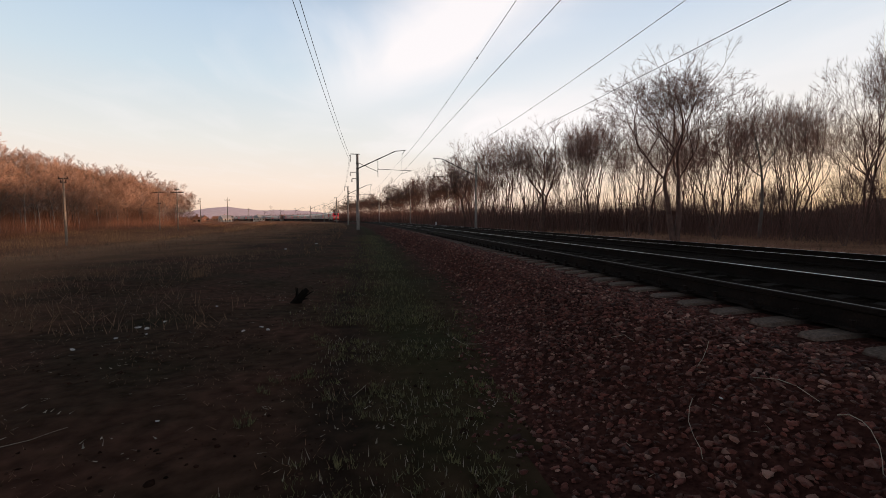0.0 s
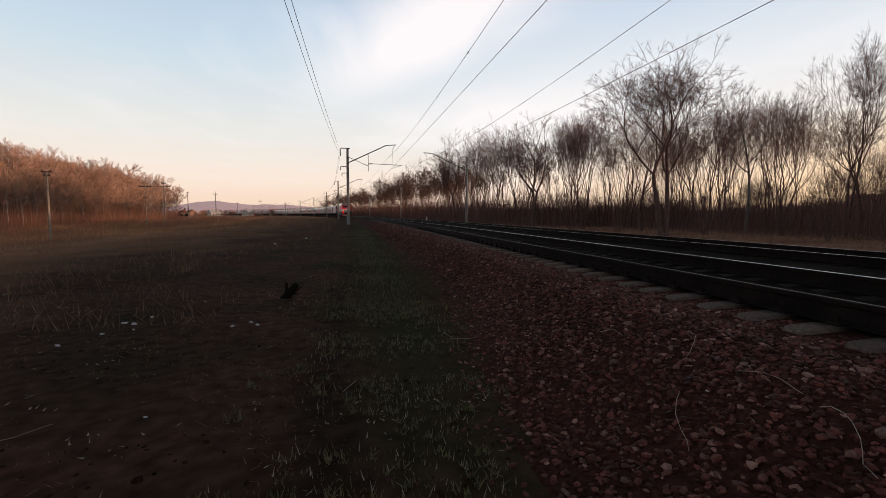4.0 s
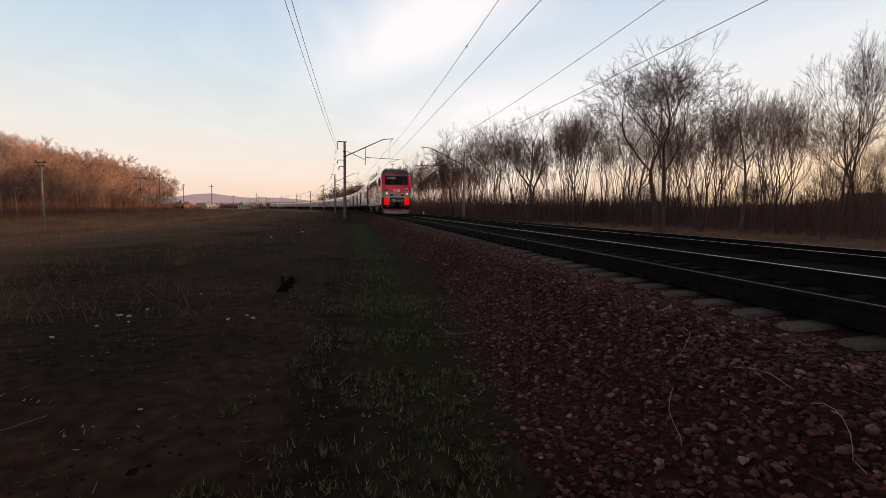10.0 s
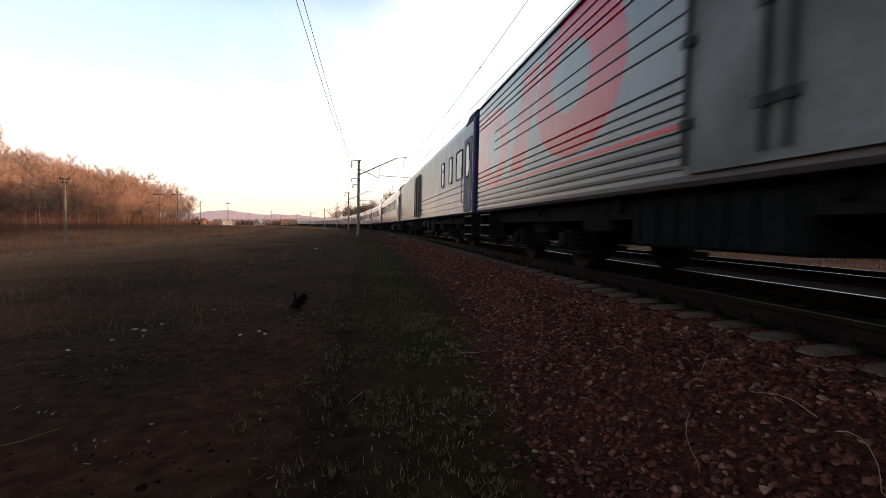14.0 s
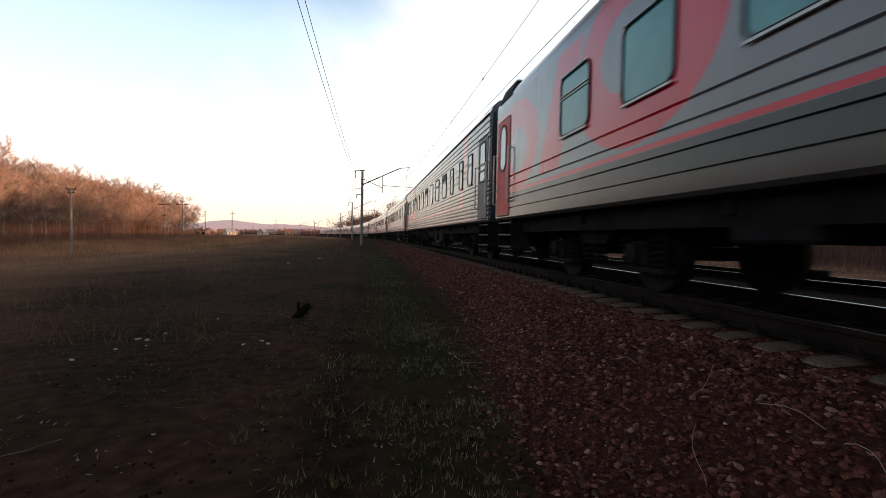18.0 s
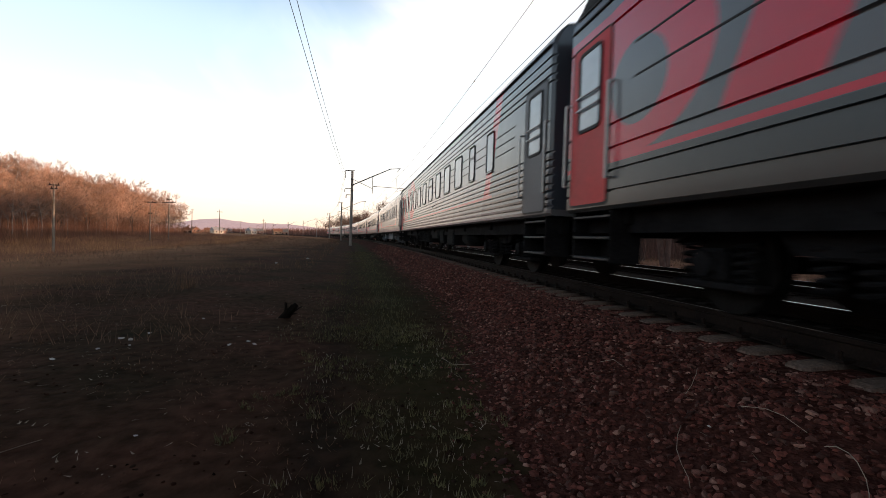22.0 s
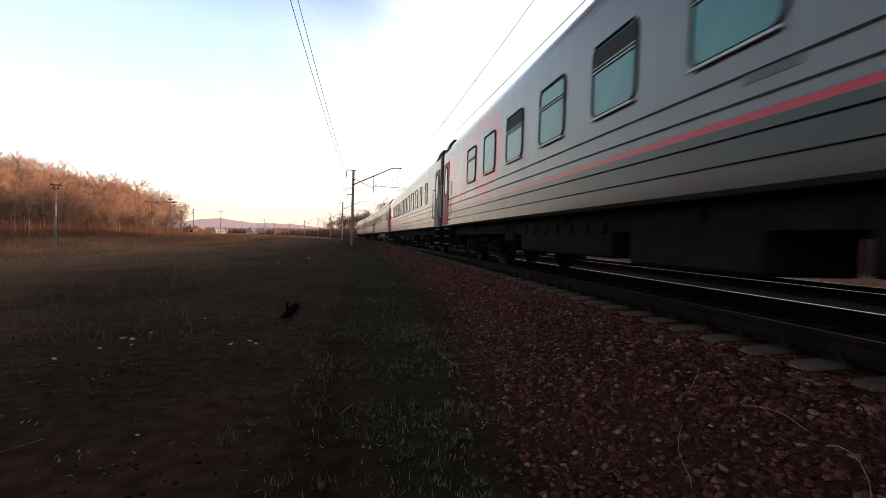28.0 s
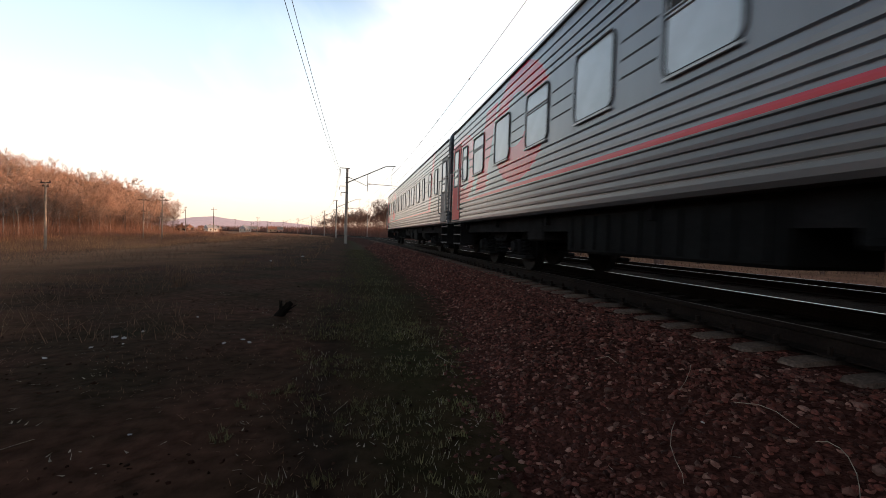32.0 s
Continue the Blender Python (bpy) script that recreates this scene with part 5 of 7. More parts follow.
    for y, w, mt in ((-3.65, 1.5, UNDER_GREY), (3.65, 1.5, UNDER_GREY), (-4.9, 0.5, ALU), (4.9, 0.5, ALU)):
        for sx in (-1, 1):
            b = bmesh.new()
            box(b, min(sx * 0.8, sx * 1.44), max(sx * 0.8, sx * 1.44), y - w / 2, y + w / 2, 0.40, 0.92, 0.03)
            ob = part("equipment_box", b, mt, base)
            b = bmesh.new()
            for k in range(3):
                box(b, sx * 1.45 - 0.012, sx * 1.45 + 0.012, y - 0.25, y + 0.25, 0.6 + k * 0.06, 0.63 + k * 0.06)
            part("stencil_mark", b, WHITE_PAINT, ob)
    for sx in (-1, 1):
        b = bmesh.new()
        box(b, sx * 1.46 - 0.03, sx * 1.46 + 0.03, -H + 2.2, H - 2.2, 0.84, 0.93)
        part("sole_bar", b, UNDER, base)
    # the cabs taper towards their faces
    for ob in base.children_recursive:
        if ob.matrix_local == Matrix.Identity(4):
            for v in ob.data.vertices:
                v.co.x *= 1 - 0.06 * smooth(H - 2.2, H - 0.2, abs(v.co.y))
        elif abs(ob.matrix_local.translation.y) > H - 2.2:
            ob.matrix_local.translation.x *= 0.94
    return base


_BEIGE = []


def material_beige():
    if not _BEIGE:
        _BEIGE.append(material("worn_beige_paint", (0.44, 0.39, 0.34), 0.5, 0, 0.3, 2.5, 16, 0.2, tint=(0.20, 0.17, 0.15)))
    return _BEIGE[0]


LOCO = build_loco()

# ---- overhead line: masts, wires ----
def catenary_mast():
    """A concrete mast with its bracket reaching out to +x; the foot is at the origin."""
    base = new("catenary_mast")
    tagged(base, "tall tapered concrete catenary mast with a steel bracket", "catenary mast", "masts along the line")
    bm = bmesh.new()
    rod(bm, (0, 0, -0.6), (0, 0, 10.1), 0.215, 0.15, 12)
    part("shaft", bm, POLE_CONC, base)
    bm = bmesh.new()
    box(bm, -0.95, 0.30, -0.05, 0.05, 10.08, 10.18, 0.01)
    part("crossarm", bm, IRON, base)
    for z, x in ((7.75, -0.95), (6.9, -0.75)):
        bm = bmesh.new()
        rod(bm, (0.15, 0, z), (x, 0, z - 0.02), 0.045)
        part("side_arm", bm, IRON, base)
    for x, z, n in ((-0.93, 10.05, 7), (-0.95, 7.7, 3), (-0.75, 6.86, 3)):
        bm = bmesh.new()
        for k in range(n):
            zz = z - 0.06 - k * 0.13
            rod(bm, (x, 0, zz), (x, 0, zz - 0.05), 0.05, 0.125, 8)
            rod(bm, (x, 0, zz - 0.05), (x, 0, zz - 0.13), 0.03, 0.03, 5)
        part("insulator_string", bm, PORCELAIN, base)
    bm = bmesh.new()
    rod(bm, (0.1, 0, 8.25), (5.05, 0, 10.60), 0.07, 0.06)
    rod(bm, (5.05, 0, 10.60), (6.4, 0, 10.72), 0.05)
    part("bracket", bm, IRON, base, "long raking steel bracket")
    bm = bmesh.new()
    rod(bm, (0.2, 0, 8.95), (2.7, 0, 7.85), 0.035)
    part("strut", bm, IRON, base)
    bm = bmesh.new()
    rod(bm, (2.7, 0, 9.45), (2.7, 0, 7.2), 0.04)
    part("drop_post", bm, IRON, base)
    bm = bmesh.new()
    rod(bm, (3.4, 0, 8.15), (7.2, 0, 8.02), 0.032)
    part("registration_arm", bm, IRON, base)
    bm = bmesh.new()
    for k in range(4):
        rod(bm, (2.78 + k * 0.15, 0, 8.16), (2.88 + k * 0.15, 0, 8.16), 0.09, 0.05, 8)
    part("arm_insulator", bm, PORCELAIN, base)
    bm = bmesh.new()
    rod(bm, (6.3, 0, 10.7), (5.95, 0, 10.2), 0.03)
    rod(bm, (5.95, 0, 10.2), (5.9, 0, 9.0), 0.016)
    rod(bm, (5.9, 0, 9.0), (5.9, 0, 8.05), 0.012)
    part("hanger", bm, IRON, base)
    bm = bmesh.new()
    rod(bm, (7.1, 0, 8.0), (5.8, 0, 7.55), 0.02)
    part("steady_arm", bm, IRON, base)
    for z in (7.5, 8.2, 8.9):
        bm = bmesh.new()
        bmesh.ops.create_cone(bm, cap_ends=True, segments=12, radius1=0.20, radius2=0.20, depth=0.10, matrix=Matrix.Translation((0, 0, z)))
        part("clamp_band", bm, IRON, base)
    return base


MAST_S = [-3.0, 63.0, 125.5, 188.0, 250.0, 312.0, 375.0, 437.0, 500.0]
_mast = catenary_mast()
for _i, _s in enumerate(MAST_S):
    _p, _a = on_line(_s, -4.65 if _i else -5.5, -0.05 if _i else 0.0)
    _m = Matrix.Translation(_p) @ Matrix.Rotation(_a * -1, 4, "Z")
    if _i == 0:
        _mast.matrix_basis = _m
    else:
        copy_thing(_mast, _m)
for _s in (-1.0, 66.0, 128.0, 190.0, 252.0):
    _p, _a = on_line(_s, 12.6, -0.40)
    copy_thing(_mast, Matrix.Translation(_p) @ Matrix.Rotation(math.pi - _a, 4, "Z"))


def wire(name, pts, r, label, group):
    verts, faces = [], []
    n = 5
    for i, p in enumerate(pts):
        t = (pts[min(i + 1, len(pts) - 1)] - pts[max(i - 1, 0)]).normalized()
        u = t.cross(Vector((0, 0, 1))).normalized()
        v = u.cross(t)
        verts += [p + r * (math.cos(2 * math.pi * k / n) * u + math.sin(2 * math.pi * k / n) * v) for k in range(n)]
    for i in range(len(pts) - 1):
        for k in range(n):
            faces.append((i * n + k, i * n + (k + 1) % n, (i + 1) * n + (k + 1) % n, (i + 1) * n + k))
    return tagged(part(name, (verts, faces), WIRE), label, "overhead wire", group)


def span_points(d, z0, sag, stops, stagger=0.0, d0=None):
    pts = []
    for k in range(len(stops) - 1):
        a, b = stops[k], stops[k + 1]
        da, db = d + (stagger if k % 2 else -stagger), d + (-stagger if k % 2 else stagger)
        if d0 is not None and k == 0:
            da = d0
        n = 16 if k < 2 else 8
        pa, pb = on_line(a, da)[0], on_line(b, db)[0]
        for i in range(n + (k == len(stops) - 2)):
            f = i / n
            p = pa.lerp(pb, f)
            p.z = z0 - 4 * sag * f * (1 - f)
            pts.append(p)
    return pts


_stops = [-70.0] + MAST_S[:7]
wire("contact_wire", span_points(0.62, RAIL_Z + 6.12, 0.05, _stops, 0.14), 0.0105, "thin dark contact wire above the rails", "overhead wires")
wire("messenger_wire", span_points(0.55, RAIL_Z + 8.1, 0.9, _stops, 0.0), 0.0105, "sagging dark messenger wire", "overhead wires")
wire("contact_wire", span_points(6.0, RAIL2_Z + 6.12, 0.05, _stops, 0.12), 0.0105, "thin dark contact wire above the rails", "overhead wires")
wire("messenger_wire", span_points(5.55, RAIL2_Z + 8.1, 0.9, _stops, 0.0), 0.0105, "sagging dark messenger wire", "overhead wires")
for _dd, _z in ((-5.58, 9.05), (-5.40, 9.25)):
    wire("feeder_wire", span_points(_dd - 0.15, _z + 0.35, 0.7, _stops[1:], 0.0, _dd - 1.2), 0.012, "dark aluminium feeder wire on the masts", "overhead wires")


def droppers():
    """Short hangers between the messenger and contact wires."""
    for d0, d1, rz in ((0.62, 0.55, RAIL_Z), (6.0, 5.55, RAIL2_Z)):
        for k in range(9):
            s = 5.0 + k * 7.0
            f = (s - MAST_S[0]) / (MAST_S[1] - MAST_S[0])
            if not 0 < f < 1:
                continue
            zt = rz + 8.1 - 3.6 * f * (1 - f)
            a = on_line(MAST_S[0], d1)[0].lerp(on_line(MAST_S[1], d1)[0], f)
            a.z = zt
            bm = bmesh.new()
            rod(bm, a - Vector((0, 0, 0.03)), a + Vector((0, 0, 0.03)), 0.035, n=6)
            tagged(part("wire_clamp", bm, IRON), "small dark clamp on the overhead wire", "wire clamp", "clamps on the wires")


droppers()


def line_pole(p, h, arms, label):
    base = new("utility_pole")
    tagged(base, label, "utility pole", "poles across the field")
    bm = bmesh.new()
    rod(bm, (0, 0, -1.2), (0, 0, h), 0.16, 0.10, 8)
    part("shaft", bm, WOOD_POLE, base)
    for z, w in arms:
        bm = bmesh.new()
        box(bm, -w / 2, w / 2, -0.06, 0.06, h - z - 0.06, h - z + 0.06)
        arm = part("crossarm", bm, IRON, base)
        n = max(2, int(w / 0.5))
        for k in range(n):
            b = bmesh.new()
            x = -w / 2 + 0.1 + k * (w - 0.2) / (n - 1)
            rod(b, (x, 0, h - z + 0.05), (x, 0, h - z + 0.28), 0.06, 0.045, 7)
            part("insulator", b, PORCELAIN, arm)
    base.location = p
    return base


for _x, _y, _zb, _h, _arms in ((-35.5, 60.4, -1.95, 8.2, ((0.1, 1.1), (0.5, 0.7))), (-40.2, 104.7, -0.9, 8.9, ((0.9, 2.6), (0.3, 1.0))), (-45.4, 108.6, -0.7, 8.4, ((0.5, 2.4), (2.9, 0.8))),
                               (-51.0, 176.4, -0.3, 9.6, ((0.9, 1.8),)), (-56.7, 166.2, -0.3, 9.0, ((0.4, 0.8),)), (-49.2, 241.1, -0.3, 8.8, ((0.8, 1.6),)), (-62, 250, -0.3, 7.5, ((0.5, 1.2),)), (-66, 330, -0.3, 9, ((0.6, 1.4),))):
    line_pole(Vector((_x, _y, ground_z(_x, _y) + 0.0)), _h + _zb - ground_z(_x, _y), _arms, "weathered wooden utility pole with dark crossarms in scrub")
# a white marker post beside the second track
_b = bmesh.new()
box(_b, -0.09, 0.09, -0.09, 0.09, -0.3, 0.72, 0.02)
_o = part("marker_post", _b, WHITE_PAINT)
_o.location = (10.3, 72.4, 0.30)
tagged(_o, "small white marker post beside the track", "marker post")

# ---- trees ----
class Tubes:
    """Tapered limbs gathered into one list of vertices and faces."""
    def __init__(self):
        self.v, self.f = [], []

    def limb(self, pts, r0, r1, n):
        base = len(self.v)
        m = len(pts)
        for i, p in enumerate(pts):
            t = (pts[min(i + 1, m - 1)] - pts[max(i - 1, 0)]).normalized()
            u = t.cross(Vector((0.31, 0.87, 0.12))).normalized()
            w = t.cross(u)
            r = r0 + (r1 - r0) * i / (m - 1)
            self.v += [p + r * (math.cos(2 * math.pi * k / n) * u + math.sin(2 * math.pi * k / n) * w) for k in range(n)]
        for i in range(m - 1):
            for k in range(n):
                a, b = base + i * n + k, base + i * n + (k + 1) % n
                self.f.append((a, b, b + n, a + n))

    def twig(self, a, b, r):
        """A single sliver of three sides."""
        k = len(self.v)
        d = (b - a).normalized()
        u = d.cross(Vector((0.3, 0.5, 0.81))).normalized() * r
        w = d.cross(u)
        self.v += [a + u, a - 0.5 * u + 0.87 * w, a - 0.5 * u - 0.87 * w, b]
        self.f += [(k, k + 1, k + 3), (k + 1, k + 2, k + 3), (k + 2, k, k + 3)]


def bare_tree(seed, height, stems=1, spread=0.55, first=0.25, limbs=9, twigs=(6, 6, 5), droop=0.0, lean=0.1, least=0.006, rise=0.10, girth=0.0125, taper=0.55, curl=0.12):
    """A leafless tree: stems rise and fork into ever finer limbs."""
    rnd = random.Random(seed)
    thick, fine = Tubes(), Tubes()

    def bent(p, d, length, wob, up, n):
        pts = [p.copy()]
        for _ in range(n):
            d = (d + Vector((rnd.gauss(0, wob), rnd.gauss(0, wob), rnd.gauss(0, wob) + up))).normalized()
            p = p + d * (length / n)
            pts.append(p.copy())
        return pts

    def off(d, ang):
        ax = d.cross(Vector((rnd.gauss(0, 1), rnd.gauss(0, 1), rnd.gauss(0, 1)))).normalized()
        return (Matrix.Rotation(ang, 3, ax) @ d).normalized()

    def fork(pts, length, r, level):
        n = twigs[level]
        for k in range(n):
            f = 0.22 + 0.78 * (k + rnd.random()) / n
            i = min(len(pts) - 2, int(f * (len(pts) - 1)))
            p = pts[i].lerp(pts[i + 1], f * (len(pts) - 1) - i)
            d = (pts[i + 1] - pts[i]).normalized()
            cl = length * rnd.uniform(0.38, 0.62) * (1.15 - 0.45 * f)
            cd = off(d, rnd.uniform(0.35, 0.85))
            cr = max(least, r * (1 - 0.7 * f) * taper)
            if level == len(twigs) - 1:
                e = p + (cd + Vector((0, 0, 0.25 - droop))).normalized() * cl
                fine.twig(p, e, max(least, cr))
            elif level == len(twigs) - 2:
                q = bent(p, cd, cl, 0.18, 0.07 - droop, 2)
                if least > 0.007:
                    q = [q[0], q[-1]]
                fine.limb(q, cr, least, 3)
                fork(q, cl, cr, level + 1)
            else:
                q = bent(p, cd, cl, 0.16, rise - droop, 3)
                thick.limb(q, cr, 0.012, 3)
                fork(q, cl, cr, level + 1)

    for s in range(stems):
        a = 2 * math.pi * s / max(1, stems) + rnd.uniform(-0.5, 0.5)
        tilt = lean * (0 if stems == 1 else 1) + rnd.uniform(0, 0.06)
        d = Vector((math.sin(tilt) * math.cos(a), math.sin(tilt) * math.sin(a), 1)).normalized()
        h = height * rnd.uniform(0.86, 1.0)
        r0 = height * girth / (1 + 0.18 * (stems - 1))
        trunk = bent(Vector((0.12 * math.cos(a) * (stems > 1), 0.12 * math.sin(a) * (stems > 1), -0.3)), d, h * 0.86, 0.05, 0.05, 9)
        thick.limb(trunk, r0, 0.03, 8)
        for k in range(limbs):
            f = first + (0.97 - first) * (k + rnd.random() * 0.8) / limbs
            i = min(len(trunk) - 2, int(f * (len(trunk) - 1)))
            p = trunk[i].lerp(trunk[i + 1], f * (len(trunk) - 1) - i)
            ang = rnd.uniform(0.35, 0.75) * spread / 0.55
            az = a + 2.4 * k + rnd.uniform(-0.5, 0.5)
            cd = Vector((math.sin(ang) * math.cos(az), math.sin(ang) * math.sin(az), math.cos(ang)))
            cl = height * (0.46 - 0.27 * f) * rnd.uniform(0.8, 1.15)
            cr = r0 * (1 - 0.8 * f) * 0.6
            q = bent(p, cd, cl, curl, rise - droop, 5)
            thick.limb(q, cr, 0.015, 4)
            fork(q, cl, cr, 0)
    return thick, fine


def forked_tree(seed, height, width, stems=((0.0, 0.0),), bole=0.22, levels=8, girth=0.013, shrink=0.80, wide=0.62, droop=0.0, least=0.006, sprays=1):
    """A leafless tree whose stems fork in two again and again into a rounded crown.

    stems gives each stem's lean in metres over its bole along x and y."""
    rnd = random.Random(seed)
    thick, fine = Tubes(), Tubes()

    def turn(d, ang, az):
        u = d.cross(Vector((0.37, 0.91, 0.17))).normalized()
        w = d.cross(u)
        return (math.cos(ang) * d + math.sin(ang) * (math.cos(az) * u + math.sin(az) * w)).normalized()

    def grow(p, d, length, r, level):
        n = 3 if level < 5 else 2
        pts = [p]
        up = 0.12 if level < 4 else (0.06 if level < 6 else -droop)
        for _ in range(n):
            d = (d + Vector((rnd.gauss(0, 0.11), rnd.gauss(0, 0.11), rnd.gauss(0, 0.08) + up))).normalized()
            pts.append(pts[-1] + d * (length / n))
        end = max(least, r * 0.80)
        (thick if level < 5 else fine).limb(pts, r, end, 6 if level < 2 else (4 if level < 5 else 3))
        q = pts[-1]
        if level >= 3:
            # short side sprays along the limb
            for _ in range(sprays if level > 4 else 1):
                f = rnd.random() * 0.95
                i = min(n - 1, int(f * n))
                a = pts[i].lerp(pts[i + 1], f * n - i)
                sd = turn(d, rnd.uniform(0.5, 1.15), rnd.uniform(0, 6.28))
                sl = length * rnd.uniform(0.35, 0.8)
                m = a + sd * sl * 0.5
                sd = (sd + Vector((rnd.gauss(0, 0.25), rnd.gauss(0, 0.25), 0.2 - 3 * droop))).normalized()
                e = m + sd * sl * 0.5
                fine.limb([a, m, e], least * 1.15, least * 0.6, 3)
                fine.twig(m, m + turn(sd, rnd.uniform(0.4, 0.9), rnd.uniform(0, 6.28)) * sl * 0.5, least * 0.8)
        if level == levels:
            for _ in range(3):
                fine.twig(q, q + turn(d, rnd.uniform(0.1, 0.7), rnd.uniform(0, 6.28)) * length * rnd.uniform(0.5, 0.9), least * 0.8)
            return
        az = rnd.uniform(0, 6.28)
        side = rnd.uniform(0.7, 1.15) * wide
        grow(q, turn(d, side * 0.42, az), length * shrink * rnd.uniform(0.9, 1.15), max(least, end * 0.86), level + 1)
        grow(q, turn(d, side, az + math.pi), length * shrink * rnd.uniform(0.75, 1.08), max(least, end * 0.66), level + 1)
        if level in (0, 1) or rnd.random() < 0.10:
            grow(q, turn(d, side * 1.25, az + rnd.uniform(1.2, 1.9)), length * shrink * rnd.uniform(0.7, 1.0), max(least, end * 0.52), level + 1)

    for lx, ly in stems:
        foot_at = Vector((0.09 * (lx > 0) - 0.09 * (lx < 0), 0, -0.3))
        top = Vector((lx, ly, height * bole))
        mid = foot_at.lerp(top, 0.5) + Vector((rnd.gauss(0, 0.05), rnd.gauss(0, 0.05), 0))
        r0 = height * girth / math.sqrt(len(stems))
        thick.limb([foot_at, foot_at.lerp(mid, 0.25), mid, top], r0 * 1.25, r0 * 0.92, 8)
        grow(top, (top - mid).normalized(), height * (1 - bole) * 0.225, r0 * 0.86, 0)
    vs = thick.v + fine.v
    tall = max(v.z for v in vs)
    broad = max(max(v.x for v in vs) - min(v.x for v in vs), max(v.y for v in vs) - min(v.y for v in vs))
    for k in (thick, fine):
        k.v = [Vector((v.x * width / broad, v.y * width / broad, v.z * height / tall)) for v in k.v]
    return thick, fine


def tree_thing(seed, height, name, label, group, bark, twig, width=0.0, **kw):
    base = new(name)
    tagged(base, label, "tree", group)
    th, fi = forked_tree(seed, height, width, **kw) if width else bare_tree(seed, height, **kw)
    part("trunk", (th.v, th.f), bark, base, "", True)
    part("crown", (fi.v, fi.f), twig, base)
    return base


def plant_right():
    rnd = random.Random(5)
    lab = "dark leafless tree with dense fine twigs on the embankment"
    grp = "bare trees beside the line"
    big = tree_thing(7, 14.7, "bare_tree", "large leafless twin-stemmed tree with a broad rounded crown", grp, BARK, TWIG, width=12.0, stems=((-0.55, 0.0), (0.35, 0.2)), bole=0.17, levels=8, girth=0.018, wide=0.66, shrink=0.81, least=0.0075, sprays=2)
    big.location = (22.4, 31.0, ground_z(22.4, 31.0))
    birch = tree_thing(23, 15.0, "birch_tree", "slender pale birch with a sparse leafless crown", grp, BIRCH_GREY, TWIG, stems=1, limbs=9, twigs=(4, 5, 5), spread=0.8, first=0.42)
    birch.location = (37.7, 39.7, ground_z(37.7, 39.7))
    right = tree_thing(15, 16.8, "bare_tree", "tall leafless tree with upswept dark limbs", grp, BARK, TWIG, width=11.5, stems=((0.0, 0.1), (0.3, -0.2)), bole=0.17, levels=8, girth=0.015, wide=0.50, shrink=0.82, least=0.0075)
    right.location = (40.4, 32.2, ground_z(40.4, 32.2))
    two, three, four = ((-0.35, 0.1), (0.4, -0.1)), ((-0.5, 0.2), (0.5, 0.1), (0.0, -0.5)), ((-0.5, 0.3), (0.5, 0.2), (-0.3, -0.5), (0.45, -0.4))
    kinds = [tree_thing(41, 10.0, "bare_tree", lab, grp, BARK, TWIG, width=7.0, stems=three, bole=0.10, levels=6, girth=0.011, wide=0.50, least=0.0062, shrink=0.80),
             tree_thing(42, 10.0, "bare_tree", lab, grp, BARK, TWIG, width=7.6, stems=four, bole=0.09, levels=6, girth=0.011, wide=0.46, least=0.0062, shrink=0.80),
             tree_thing(43, 10.0, "bare_tree", lab, grp, BARK, TWIG, width=7.2, stems=two, bole=0.10, levels=7, girth=0.012, wide=0.54, least=0.0062, shrink=0.80),
             tree_thing(44, 10.0, "bare_tree", lab, grp, BARK, TWIG, width=6.6, stems=((0.1, 0.0),), bole=0.16, levels=7, girth=0.012, wide=0.56, least=0.0062, shrink=0.80),
             tree_thing(45, 10.0, "bare_tree", lab, grp, TWIG_WARM, TWIG_WARM, width=7.0, stems=two, bole=0.08, levels=6, girth=0.011, wide=0.54, least=0.010, shrink=0.80, sprays=2),
             tree_thing(46, 10.0, "bare_tree", lab, grp, TWIG_WARM, TWIG_WARM, width=7.8, stems=three, bole=0.07, levels=6, girth=0.011, wide=0.54, least=0.010, shrink=0.80)]
    spots = [(20.5, 57.7, 11.2), (23.5, 60.5, 11.6), (27.8, 54.4, 11.0), (25.5, 66, 12.0), (30.5, 60, 11.5), (34, 52, 10.2), (31, 47, 9.5), (38, 60, 12), (44, 50, 11), (43, 42, 10.5), (48, 46, 11.5), (36, 34, 9.0),
             (33, 40, 9.6), (47, 36, 9.5), (57, 46, 11), (46, 27, 11), (54, 24, 12), (42, 22, 10), (62, 28, 12.5), (62, 38, 12), (50, 55, 12), (58, 56, 13), (40, 70, 12), (28, 74, 11.5),
             (46, 64, 12.5), (35, 80, 12), (54, 70, 13), (48, 15, 12), (56, 10, 12), (44, 6, 11), (60, 18, 13), (50, -4, 12), (42, -12, 11), (56, -16, 12), (46, -28, 12), (38, -40, 11), (52, -40, 12), (18.5, 64, 11), (22, 70, 11.5), (17, 74, 11), (24, 50, 9.5), (33, 68, 12), (27, 45, 8.5), (39, 46, 11), (30, 36, 7.5), (41, 54, 12)]
    s = 78.0
    while s < 330:
        for dd in (13.0, 18.0, 25.0):
            p, _ = on_line(s + rnd.uniform(-3, 3), dd + rnd.uniform(-2, 2.5))
            spots.append((p.x, p.y, rnd.uniform(9.5, 12.5)))
        s += 8.5 if s < 170 else 13.0
    # undergrowth: low many-stemmed saplings between the trees
    for _ in range(60):
        y = -8 + 92 * rnd.random()
        x = 30 + 34 * rnd.random() + bend(max(0.0, y)) * 0.8
        if math.hypot(x - 22.4, y - 31.0) > 6:
            spots.append((x, y, rnd.uniform(2.6, 5.6)))
    used = set()
